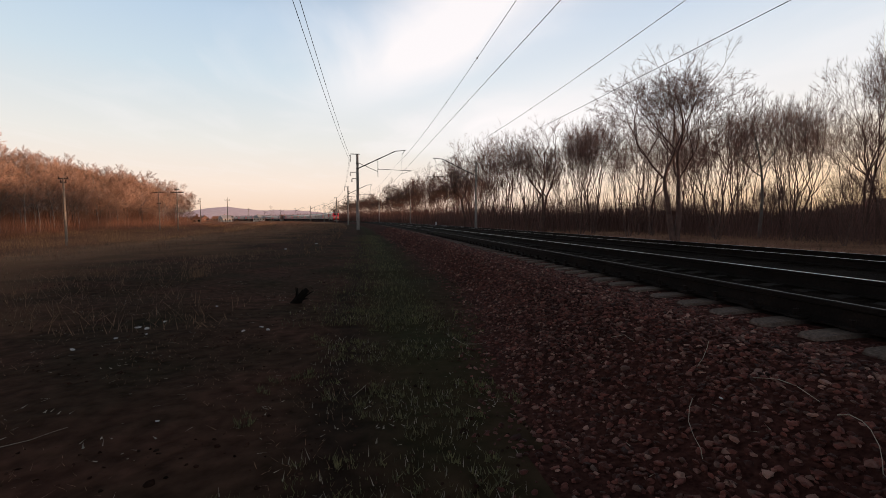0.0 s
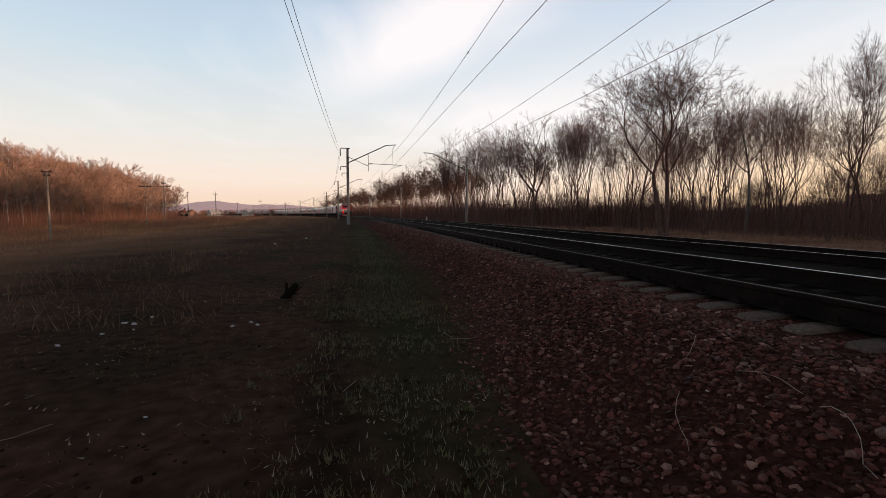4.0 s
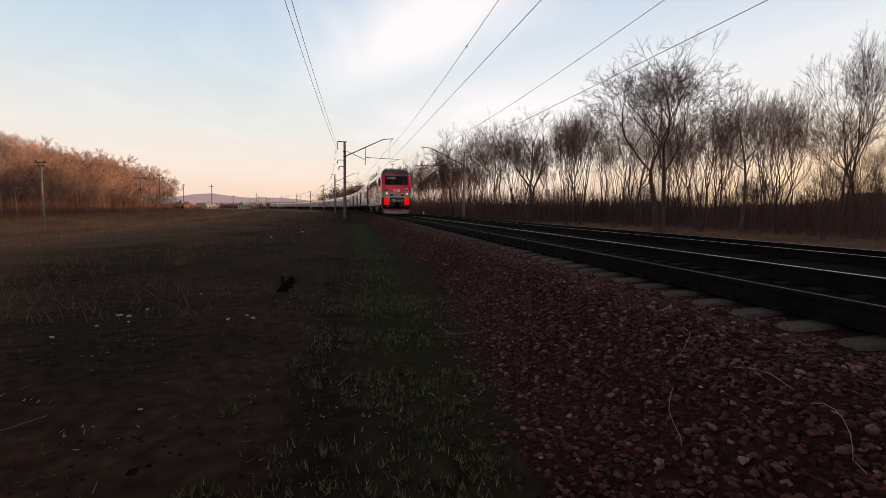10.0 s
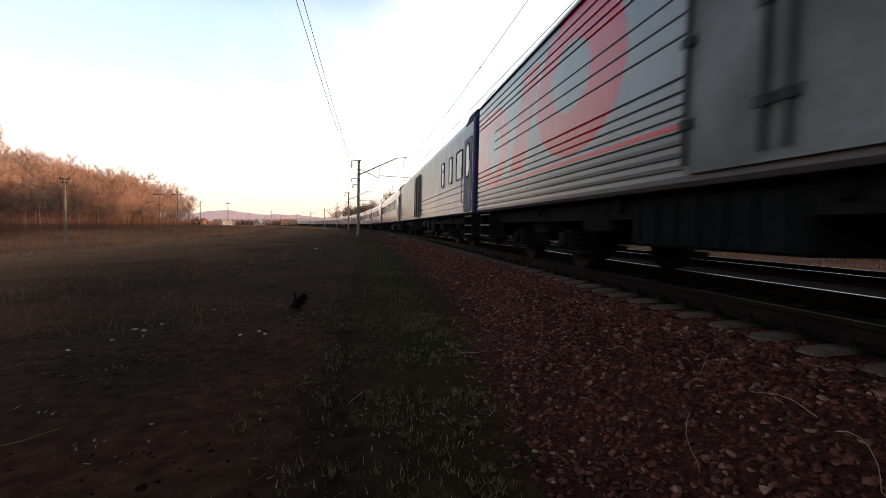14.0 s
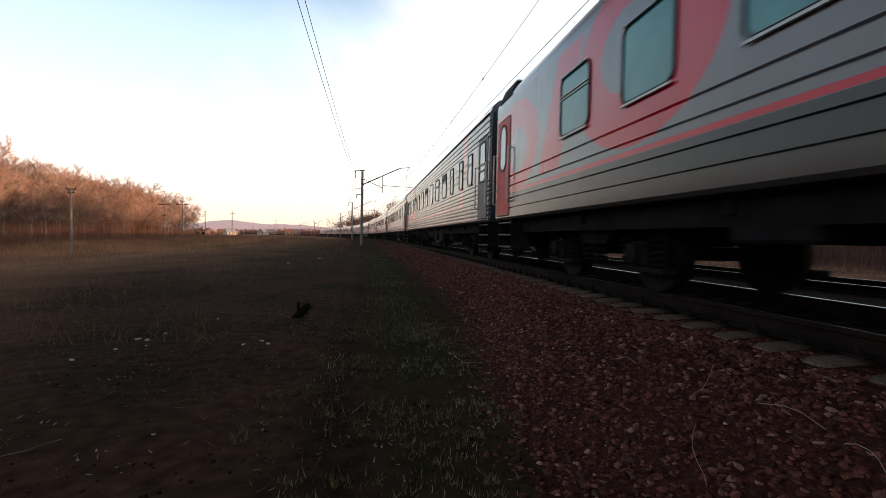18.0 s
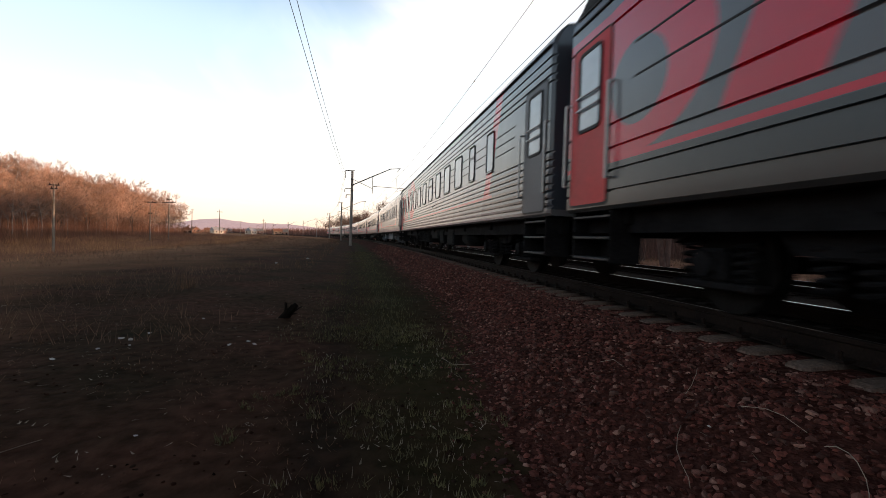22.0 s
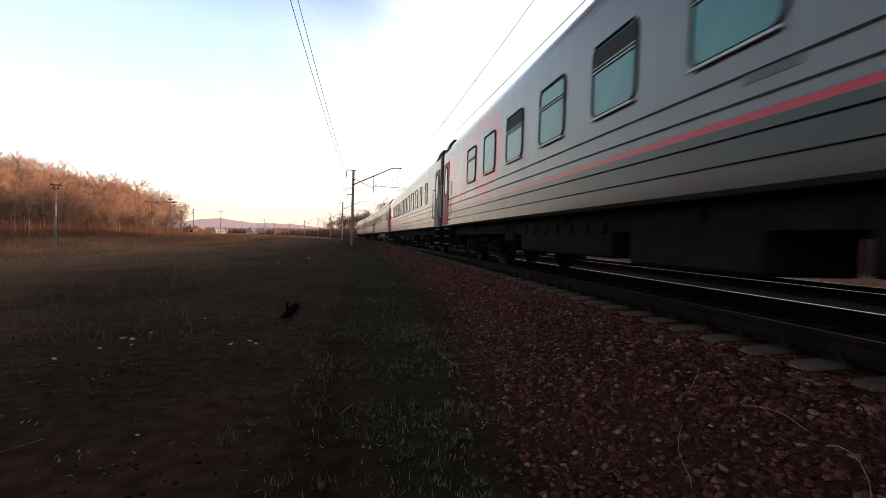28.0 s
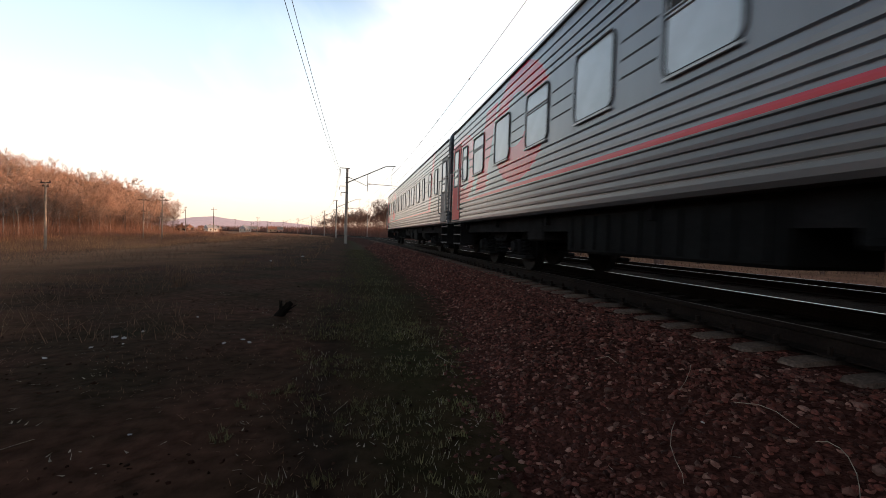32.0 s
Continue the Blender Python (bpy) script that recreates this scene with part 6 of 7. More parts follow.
    for x, y, h in spots:
        k = rnd.randrange(4) if math.hypot(x, y) < 85 else 4 + rnd.randrange(2)
        f = 1.4 * h / 10.0
        m = Matrix.Translation((x, y, ground_z(x, y))) @ Matrix.Rotation(rnd.uniform(0, 6.28), 4, "Z") @ Matrix.Diagonal((f * rnd.uniform(0.85, 1.1), f * rnd.uniform(0.85, 1.1), f, 1))
        if k not in used:
            used.add(k)
            kinds[k].matrix_basis = m
        else:
            o = copy_thing(kinds[k], Matrix.Identity(4))
            o.matrix_basis = m
    for k in range(6):
        if k not in used:
            kinds[k].location = (60 + k * 3, -60, 0)


def plant_left():
    rnd = random.Random(9)
    lab = "leafless russet tree at the wood's sunlit edge"
    grp = "trees of the wood"
    kinds = [tree_thing(61, 10.0, "wood_tree", lab, grp, BIRCH, RUSSET, stems=1, limbs=16, taper=0.5, twigs=(8, 7, 5), least=0.0115, spread=0.72, first=0.34, rise=0.05, girth=0.0080),
             tree_thing(62, 10.0, "wood_tree", lab, grp, BIRCH, RUSSET, stems=1, limbs=16, taper=0.5, twigs=(8, 7, 5), least=0.0115, spread=0.80, first=0.26, rise=0.04, girth=0.0080),
             tree_thing(63, 10.0, "wood_tree", lab, grp, BIRCH_GREY, RUSSET, stems=2, lean=0.10, limbs=10, taper=0.5, twigs=(8, 7, 5), least=0.0115, spread=0.75, first=0.3, rise=0.05, girth=0.0085),
             tree_thing(64, 10.0, "wood_tree", lab, grp, RUSSET, RUSSET, stems=3, lean=0.14, limbs=8, taper=0.5, twigs=(8, 7, 5), least=0.0115, spread=0.75, first=0.12, rise=0.05, girth=0.0080)]
    used = set()
    for row in range(4):
        y = 52.0 + row * 1.3
        while y < 205:
            f0 = (y - 52) / 153
            x = -58.5 - 15 * f0 - row * 4.2 + rnd.uniform(-1.6, 1.6)
            h = rnd.uniform(14.4, 17.2) + row * 0.3 - 2.5 * (y > 185) + 1.2 * (y < 95)
            k = rnd.randrange(4)
            f = h / 10.0
            m = Matrix.Translation((x, y + rnd.uniform(-1, 1), ground_z(x, y) - 0.1)) @ Matrix.Rotation(rnd.uniform(0, 6.28), 4, "Z") @ Matrix.Diagonal((f * 1.0, f * 1.0, f, 1))
            if k not in used:
                used.add(k)
                kinds[k].matrix_basis = m
            else:
                copy_thing(kinds[k], Matrix.Identity(4)).matrix_basis = m
            y += rnd.uniform(3.7, 5.9) * (1 + 0.4 * f0)
    # the wood carried on unseen beside and behind the camera, darkening the coaches' reflections
    for row in range(2):
        y = -150.0 + row * 3
        while y < 50:
            x = -57 - row * 5 + rnd.uniform(-2, 2)
            f = rnd.uniform(1.5, 1.75)
            copy_thing(kinds[rnd.randrange(4)], Matrix.Identity(4)).matrix_basis = Matrix.Translation((x, y, ground_z(x, y) - 0.1)) @ Matrix.Rotation(rnd.uniform(0, 6.28), 4, "Z") @ Matrix.Diagonal((f * 1.1, f * 1.1, f, 1))
            y += rnd.uniform(5, 8)


plant_right()
plant_left()

# ---- scrub, far woods, hills, houses ----
def slivers(name, spots, mat, label, category):
    """Thin upright stems as one object: (x, y, z, height, radius, lean x, lean y) each."""
    v, f = [], []
    for x, y, z, h, r, lx, ly in spots:
        k = len(v)
        for i in range(3):
            a = 2.1 * i + x
            v.append((x + r * math.cos(a), y + r * math.sin(a), z))
        v.append((x + lx, y + ly, z + h))
        f += [(k, k + 1, k + 3), (k + 1, k + 2, k + 3), (k + 2, k, k + 3)]
    return tagged(part(name, (v, f), mat), label, category, kind="stuff")


SCRUB = material("dry_scrub", (0.33, 0.160, 0.102), 0.95, 0, 0.3, 0.12, 8, 0, island=True, rand=0.4, tint=(0.25, 0.125, 0.080))
THICKET = material("dark_thicket", (0.175, 0.090, 0.074), 0.95, 0, 0.3, 0.2, 8, 0, island=True, rand=0.3)
STRAW = material("straw_brown_grass", (0.62, 0.32, 0.155), 0.95, 0, 0.3, 0.2, 8, 0, island=True, rand=0.4, tint=(0.30, 0.155, 0.09))
DRY_GRASS = material("dead_grass", (0.23, 0.130, 0.080), 0.95, 0, 0.3, 0.3, 8, 0, island=True, rand=0.4)
PALE_STRAW = material("pale_straw", (0.34, 0.29, 0.23), 0.9, 0, 0.2, 3, 20, 0, island=True, rand=0.3)
GREEN_BLADE = material("young_grass", (0.112, 0.104, 0.042), 0.9, 0, 0.3, 2, 20, 0, island=True, rand=0.5, tint=(0.100, 0.080, 0.040))


def build_scrub():
    rnd = random.Random(3)
    s = []
    # reddish brush over the field beyond the bank
    for _ in range(26000):
        y = 14 + 190 * rnd.random() ** 1.5
        d = -(14 + 52 * rnd.random() ** 0.8) - 0.02 * y
        x = TRACK_X + bend(y) * 0.7 + d
        if noise.noise((x * 0.09, y * 0.06, 5)) < -0.22:
            continue
        h = rnd.uniform(0.18, 0.55) * (0.7 + 0.8 * max(0, noise.noise((x * 0.05, y * 0.05, 8)) + 0.3))
        s.append((x, y, ground_z(x, y) - 0.1, h * (1 + y / 180), 0.006 + y / 5800, rnd.gauss(0, 0.55) * h, rnd.gauss(0, 0.55) * h))
    for _ in range(15000):
        y = 44 + 170 * rnd.random()
        f0 = (y - 52) / 153
        x = -55.5 - 15 * f0 - 17 * rnd.random()
        h = rnd.uniform(0.8, 6.0)
        s.append((x, y, ground_z(x, y) - 0.1, h, rnd.uniform(0.018, 0.04), rnd.gauss(0, 0.25) * h, rnd.gauss(0, 0.25) * h))
    for _ in range(7000):
        y = 48 + 175 * rnd.random()
        x = -76 - 15 * (y - 52) / 153 - 12 * rnd.random()
        h = rnd.uniform(4, 10)
        s.append((x, y, ground_z(x, y) - 0.1, h, rnd.uniform(0.05, 0.10), rnd.gauss(0, 0.12) * h, rnd.gauss(0, 0.12) * h))
    # clumps of taller brush hide the foot of the wood
    for _ in range(150):
        cy = 26 + 125 * rnd.random()
        cx = -(22 + 34 * rnd.random()) - 0.06 * cy
        ch = rnd.uniform(0.7, 1.9) * (0.7 + cy / 160)
        for _k in range(150):
            x, y = cx + rnd.gauss(0, 1.5), cy + rnd.gauss(0, 1.6)
            h = ch * rnd.uniform(0.35, 1.0) * math.exp(-((x - cx) ** 2 + (y - cy) ** 2) / 9)
            if h > 0.15:
                s.append((x, y, ground_z(x, y) - 0.08, h, 0.006 + y / 7000, rnd.gauss(0, 0.35) * h, rnd.gauss(0, 0.35) * h))
    # unseen stems fill the wood added beside and behind the camera
    for _ in range(9000):
        y = -150 + 200 * rnd.random()
        x = -55 - 14 * rnd.random()
        h = rnd.uniform(2, 9)
        s.append((x, y, ground_z(x, y) - 0.1, h, rnd.uniform(0.05, 0.12), rnd.gauss(0, 0.15) * h, rnd.gauss(0, 0.15) * h))
    slivers("brushwood", s, SCRUB, "reddish leafless brush over the low field", "brushwood")
    s = []
    for _ in range(42000):
        y = 20 + 120 * rnd.random() ** 1.25
        x = -13 - 46 * rnd.random() - 0.10 * y
        f = noise.noise((x * 0.06, y * 0.05, 21)) + 0.5 * noise.noise((x * 0.21, y * 0.17, 22))
        if f < -0.12:
            continue
        h = rnd.uniform(0.25, 1.05) * (0.6 + 1.1 * max(0.0, f + 0.1)) * smooth(-10, -26, x)
        s.append((x, y, ground_z(x, y) - 0.05, h, 0.007 + y / 5200, rnd.gauss(0, 0.3) * h, rnd.gauss(0, 0.3) * h))
    slivers("tall_dry_grass", s, STRAW, "tall golden-brown dry grass over the low field", "dry grass")
    s = []
    for _ in range(16000):
        y = 6 + 130 * rnd.random() ** 1.6
        d = -(6.2 + 20 * rnd.random())
        x = TRACK_X + bend(y) + d
        if noise.noise((x * 0.25, y * 0.2, 1)) < -0.05:
            continue
        h = rnd.uniform(0.06, 0.26) * (1 + y / 60)
        s.append((x, y, ground_z(x, y) - 0.02, h, 0.004 + y / 6000, rnd.gauss(0, 0.5) * h, rnd.gauss(0, 0.5) * h))
    for _ in range(14000):
        y = 9 + 60 * rnd.random() ** 1.4
        d = -(8.5 + 26 * rnd.random())
        x = TRACK_X + bend(y) + d
        if noise.noise((x * 0.16, y * 0.12, 11)) < -0.1:
            continue
        h = rnd.uniform(0.05, 0.24)
        s.append((x, y, ground_z(x, y) - 0.03, h, 0.004 + y / 6000, rnd.gauss(0, 0.35) * h, rnd.gauss(0, 0.35) * h))
    for _ in range(6000):
        y = 1.6 + 7.5 * rnd.random()
        x = -7.0 + 7.6 * rnd.random()
        if noise.noise((x * 0.9, y * 0.9, 14)) < -0.02:
            continue
        h = rnd.uniform(0.008, 0.045)
        s.append((x, y, ground_z(x, y) - 0.003, h, 0.0026, rnd.gauss(0, 0.9) * h, rnd.gauss(0, 0.9) * h))
    slivers("dead_grass", s, DRY_GRASS, "short brown dead grass on the bank", "dead grass")
    # right side: rough grass, thicket under the trees, woods and unseen sun block behind
    s = []
    for _ in range(16000):
        y = -12 + 150 * rnd.random() ** 1.4
        d = 9.8 + 34 * rnd.random()
        x = TRACK_X + bend(max(0, y)) + d
        h = rnd.uniform(0.1, 0.4) * (1 + 0.6 * (d > 20))
        s.append((x, y, ground_z(x, y) - 0.03, h, 0.008 + max(0, y) / 5000, rnd.gauss(0, 0.4) * h, rnd.gauss(0, 0.4) * h))
    slivers("rough_grass", s, DRY_GRASS, "rough brown grass between the track and the trees", "rough grass")
    s = []
    for _ in range(22000):
        y = -60 + 260 * rnd.random()
        x = 64 + 26 * rnd.random() + bend(max(0, y)) * 0.8
        h = (1.4 + 3.6 * rnd.random() ** 1.3) * max(0.45, 0.85 + 1.0 * noise.noise((x * 0.09, y * 0.09, 2)))
        s.append((x, y, ground_z(x, y) - 0.1, h, rnd.uniform(0.03, 0.085), rnd.gauss(0, 0.22) * h, rnd.gauss(0, 0.25) * h))
    for _ in range(20000):
        q = 60 + 330 * rnd.random()
        p, _a = on_line(q, 13 + 34 * rnd.random() ** 0.7)
        h = (0.8 + 4.4 * rnd.random() ** 1.6) * (1 + q / 400)
        s.append((p.x, p.y, ground_z(p.x, p.y) - 0.1, h, rnd.uniform(0.03, 0.06) * (1 + q / 200), rnd.gauss(0, 0.2) * h, rnd.gauss(0, 0.2) * h))
    for _ in range(15000):
        y = -20 + 130 * rnd.random()
        x = 33 + 34 * rnd.random() + bend(max(0, y)) * 0.8
        h = (0.6 + 3.4 * rnd.random() ** 1.6) * max(0.25, 0.7 + 1.5 * noise.noise((x * 0.14, y * 0.14, 6)))
        s.append((x, y, ground_z(x, y) - 0.1, h, rnd.uniform(0.010, 0.026), rnd.gauss(0, 0.22) * h, rnd.gauss(0, 0.25) * h))
    for _ in range(15000):
        y = 4 + 130 * rnd.random()
        x = 36 + 36 * rnd.random() + bend(y) * 0.8
        h = 1.2 + 7.6 * rnd.random() ** 1.15
        h *= max(0.45, 0.95 + 0.9 * noise.noise((x * 0.12, y * 0.12, 16)))
        s.append((x, y, ground_z(x, y) - 0.1, h, rnd.uniform(0.012, 0.034), rnd.gauss(0, 0.2) * h, rnd.gauss(0, 0.2) * h))
    for _ in range(7000):
        p, _a = on_line(70 + 240 * rnd.random(), 15 + 24 * rnd.random())
        h = 2.0 + 8.0 * rnd.random() ** 1.15
        s.append((p.x, p.y, ground_z(p.x, p.y) - 0.1, h, rnd.uniform(0.02, 0.055), rnd.gauss(0, 0.2) * h, rnd.gauss(0, 0.2) * h))
    slivers("thicket", s, THICKET, "dark leafless thicket under the trees", "thicket")
    s = []
    # tall only out of view, to keep the low sun off the line
    for _ in range(30000):
        y = -460 + 900 * rnd.random()
        x = 112 + 38 * rnd.random() + bend(max(0, y)) * 0.8
        h = rnd.uniform(12.0, 13.6) * (0.97 + 0.15 * noise.noise((x * 0.02, y * 0.03, 4)))
        h *= 1 - smooth(55, 95, y) * (0.60 - 0.25 * noise.noise((x * 0.03, y * 0.04, 9)))
        s.append((x, y, -0.5, h, rnd.uniform(0.10, 0.32), rnd.gauss(0, 0.10) * h, rnd.gauss(0, 0.10) * h))
    # a second belt added as a sun block, cut low where it is seen
    for _ in range(15000):
        y = -520 + 900 * rnd.random()
        x = 162 + 22 * rnd.random() + bend(max(0, y)) * 0.8
        h = rnd.uniform(14.5, 16.5) * (1 - 0.9 * smooth(40, 90, y))
        s.append((x, y, -0.5, h, rnd.uniform(0.3, 0.55), rnd.gauss(0, 0.06) * h, rnd.gauss(0, 0.06) * h))
    for _ in range(5000):
        q = 330 + 420 * rnd.random()
        p, _a = on_line(q, 14 + 60 * rnd.random())
        h = rnd.uniform(4, 9)
        s.append((p.x, p.y, -0.5, h, rnd.uniform(0.15, 0.4), rnd.gauss(0, 0.1) * h, rnd.gauss(0, 0.1) * h))
    slivers("far_woods", s, THICKET, "distant dark leafless woods, raised out of view to shade the line", "woods")
    s = []
    for _ in range(9000):
        y = 205 + 520 * rnd.random()
        x = -70 - 0.16 * y - 200 * rnd.random() ** 1.3
        h = rnd.uniform(0.8, 2.6) * (1 + 1.3 * (noise.noise((x * 0.02, y * 0.02, 7)) > 0.15))
        s.append((x, y, ground_z(x, y) - 0.1, h, rnd.uniform(0.1, 0.3), rnd.gauss(0, 0.2) * h, rnd.gauss(0, 0.2) * h))
    slivers("far_scrub", s, SCRUB, "low reddish scrub before the distant settlement", "scrub")


build_scrub()


def build_hills():
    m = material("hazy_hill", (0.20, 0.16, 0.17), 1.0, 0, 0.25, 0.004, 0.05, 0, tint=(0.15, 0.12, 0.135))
    # distance haze is put on the hills as a pinkish glow
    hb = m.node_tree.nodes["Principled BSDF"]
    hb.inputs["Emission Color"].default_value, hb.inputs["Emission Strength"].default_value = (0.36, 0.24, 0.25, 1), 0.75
    v, f = [], []
    cols = 60
    for i in range(cols + 1):
        a = radians(-46 + 62 * i / cols)          # turn from the line's direction, left is minus
        g = math.degrees(a)
        top = 26 + 50 * math.exp(-((g + 16.6) / 3.4) ** 2) + 34 * math.exp(-((g + 9) / 5.0) ** 2) + 12 * noise.noise((g * 0.5, 0, 3)) + 20 * math.exp(-((g + 33) / 8) ** 2)
        for d, z in ((2300, -6), (2550, top * 0.55), (2750, top), (3300, top * 0.4)):
            v.append((d * math.sin(a), d * math.cos(a), z * 0.9))
    for i in range(cols):
        for j in range(3):
            k = i * 4 + j
            f.append((k, k + 4, k + 5, k + 1))
    tagged(part("distant_hills", (v, f), m, None, "", True), "low purple hills on the horizon, their haze put in as a glow", "hills", kind="structure")


build_hills()
WALLS = [material("house_wall_" + n, c, 0.9, 0, 0.2, 0.4, 6, 0) for n, c in (("brick", (0.38, 0.23, 0.19)), ("plaster", (0.66, 0.58, 0.50)), ("timber", (0.30, 0.21, 0.16)))]
ROOFS = [material("house_roof_" + n, c, 0.8, 0, 0.2, 0.4, 6, 0) for n, c in (("slate", (0.20, 0.19, 0.19)), ("rust", (0.26, 0.12, 0.08)), ("tin", (0.36, 0.36, 0.38)))]


def house(x, y, z, w, l, h, turn, i, label):
    base = new("house")
    tagged(base, label, "house", "houses of the settlement")
    bm = bmesh.new()
    box(bm, -w / 2, w / 2, -l / 2, l / 2, -0.6, h)
    part("wall", bm, WALLS[i % 3], base)
    bm = bmesh.new()
    e, rh = 0.4, w * 0.42
    a = [bm.verts.new(p) for p in ((-w / 2 - e, -l / 2 - e, h - 0.1), (w / 2 + e, -l / 2 - e, h - 0.1), (0, -l / 2 - e, h + rh))]
    b = [bm.verts.new(p) for p in ((-w / 2 - e, l / 2 + e, h - 0.1), (w / 2 + e, l / 2 + e, h - 0.1), (0, l / 2 + e, h + rh))]
    bm.faces.new(a); bm.faces.new(b[::-1])
    for k in range(3):
        bm.faces.new((a[k], b[k], b[(k + 1) % 3], a[(k + 1) % 3]))
    bmesh.ops.recalc_face_normals(bm, faces=bm.faces)
    roof = part("roof", bm, ROOFS[(i * 2) % 3], base)
    bm = bmesh.new()
    box(bm, w * 0.15, w * 0.15 + 0.6, -0.3, 0.3, h + rh * 0.3, h + rh + 0.7)
    part("chimney", bm, WALLS[0], roof)
    for s in (-1, 1):
        for k in (-0.28, 0.28):
            bm = bmesh.new()
            box(bm, k * w - 0.5, k * w + 0.5, s * l / 2 - 0.05, s * l / 2 + 0.05, h * 0.35, h * 0.78)
            part("window", bm, PANE_DARK, base)
        for k in (-0.25, 0.25):
            bm = bmesh.new()
            box(bm, s * w / 2 - 0.05, s * w / 2 + 0.05, k * l - 0.5, k * l + 0.5, h * 0.35, h * 0.78)
            part("window", bm, PANE_DARK, base)
    base.matrix_basis = Matrix.Translation((x, y, z)) @ Matrix.Rotation(radians(turn), 4, "Z")
    return base


def build_houses():
    rnd = random.Random(17)
    for i in range(30):
        y = rnd.uniform(430, 800)
        px = rnd.uniform(-290, -95)
        x = px / 812 * y
        house(x, y, ground_z(x, y) + 0.2, rnd.uniform(5, 7.5), rnd.uniform(6, 9), rnd.uniform(2.2, 3.2), rnd.uniform(0, 180), i, "small sunlit house in the distant settlement")
    house(-72, 205, -0.2, 3, 4.5, 2.0, 30, 2, "small dark shed beside the wood")
    house(96, 70, -0.9, 8, 10, 3.0, 40, 2, "dark timber house behind the trees")


build_houses()

# ---- the near ground: sleepers, stones, grass, litter ----
def build_sleepers():
    """Concrete sleepers: thick at the rail seats, thinner in the middle, sloping ends."""
    prof = [(-1.28, -0.016), (-1.23, 0.0), (-1.02, 0.012), (-0.58, 0.012), (-0.35, -0.035), (0.35, -0.035), (0.58, 0.012), (1.02, 0.012), (1.23, 0.0), (1.28, -0.016)]
    v, f = [], []
    for x, z in prof:
        f0 = 0.74 if abs(x) > 1.25 else 1.0
        for y, dz in ((-0.135, -0.20), (-0.085, 0.0), (0.085, 0.0), (0.135, -0.20)):
            v.append((x, y * f0, z + dz))
    for i in range(len(prof) - 1):
        for k in range(3):
            a = i * 4 + k
            f.append((a, a + 4, a + 5, a + 1))
    n = (len(prof) - 1) * 4
    f += [(0, 1, 2, 3), (n + 3, n + 2, n + 1, n)]
    bed = new("track_bed")
    tagged(bed, "concrete sleepers of the near track half sunk in ballast", "track bed", kind="structure")
    rnd = random.Random(2)
    first = None
    s = -2.58 - 0.445 * 22
    k = 0
    while s < 70:
        p, a = on_line(s, 0.0, RAIL_Z - 0.192 + rnd.uniform(-0.008, 0.006))
        m = Matrix.Translation(p) @ Matrix.Rotation(-a + rnd.uniform(-0.015, 0.015), 4, "Z")
        if first is None:
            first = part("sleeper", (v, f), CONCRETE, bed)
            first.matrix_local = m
        else:
            share(first, bed, m)
        s += 0.445
        k += 1
    # chairs and clips under both rails
    bm = bmesh.new()
    box(bm, -0.15, 0.15, -0.07, 0.07, -0.02, 0.03, 0.01)
    for sx in (-1, 1):
        rod(bm, (sx * 0.11, 0, 0.0), (sx * 0.11, 0, 0.085), 0.022, n=6)
    clip = None
    s = -3.0 + 0.42
    while s < 26:
        for dd in (-HALF_GAUGE,):
            p, a = on_line(s, dd, RAIL_Z - 0.182)
            m = Matrix.Translation(p) @ Matrix.Rotation(-a, 4, "Z")
            if clip is None:
                clip = part("rail_clip", bm, RAIL_RUST, bed)
                clip.matrix_local = m
            else:
                share(clip, bed, m)
        s += 0.445
    vs, fs = [], []
    s = 0.0
    while s < 90:
        p, a = on_line(s, TRACK2, RAIL2_Z - 0.192)
        m = Matrix.Translation(p) @ Matrix.Rotation(-a, 4, "Z")
        b0 = len(vs)
        vs += [m @ Vector(q) for q in v]
        fs += [tuple(i + b0 for i in q) for q in f]
        s += 0.46
    o = part("far_sleepers", (vs, fs), BALLAST_OILY, bed)
    o["kind"] = "stuff"


build_sleepers()


def rock(rnd):
    bm = bmesh.new()
    bmesh.ops.create_icosphere(bm, subdivisions=1, radius=1.0)
    sx, sy, sz = rnd.uniform(0.75, 1.25), rnd.uniform(0.7, 1.1), rnd.uniform(0.35, 0.75)
    for v in bm.verts:
        v.co = Vector((v.co.x * sx, v.co.y * sy, v.co.z * sz)) * rnd.uniform(0.68, 1.25)
    me = bpy.data.meshes.new("rock")
    bm.to_mesh(me)
    bm.free()
    vs = [v.co.copy() for v in me.vertices]
    fs = [tuple(p.vertices) for p in me.polygons]
    bpy.data.meshes.remove(me)
    return vs, fs


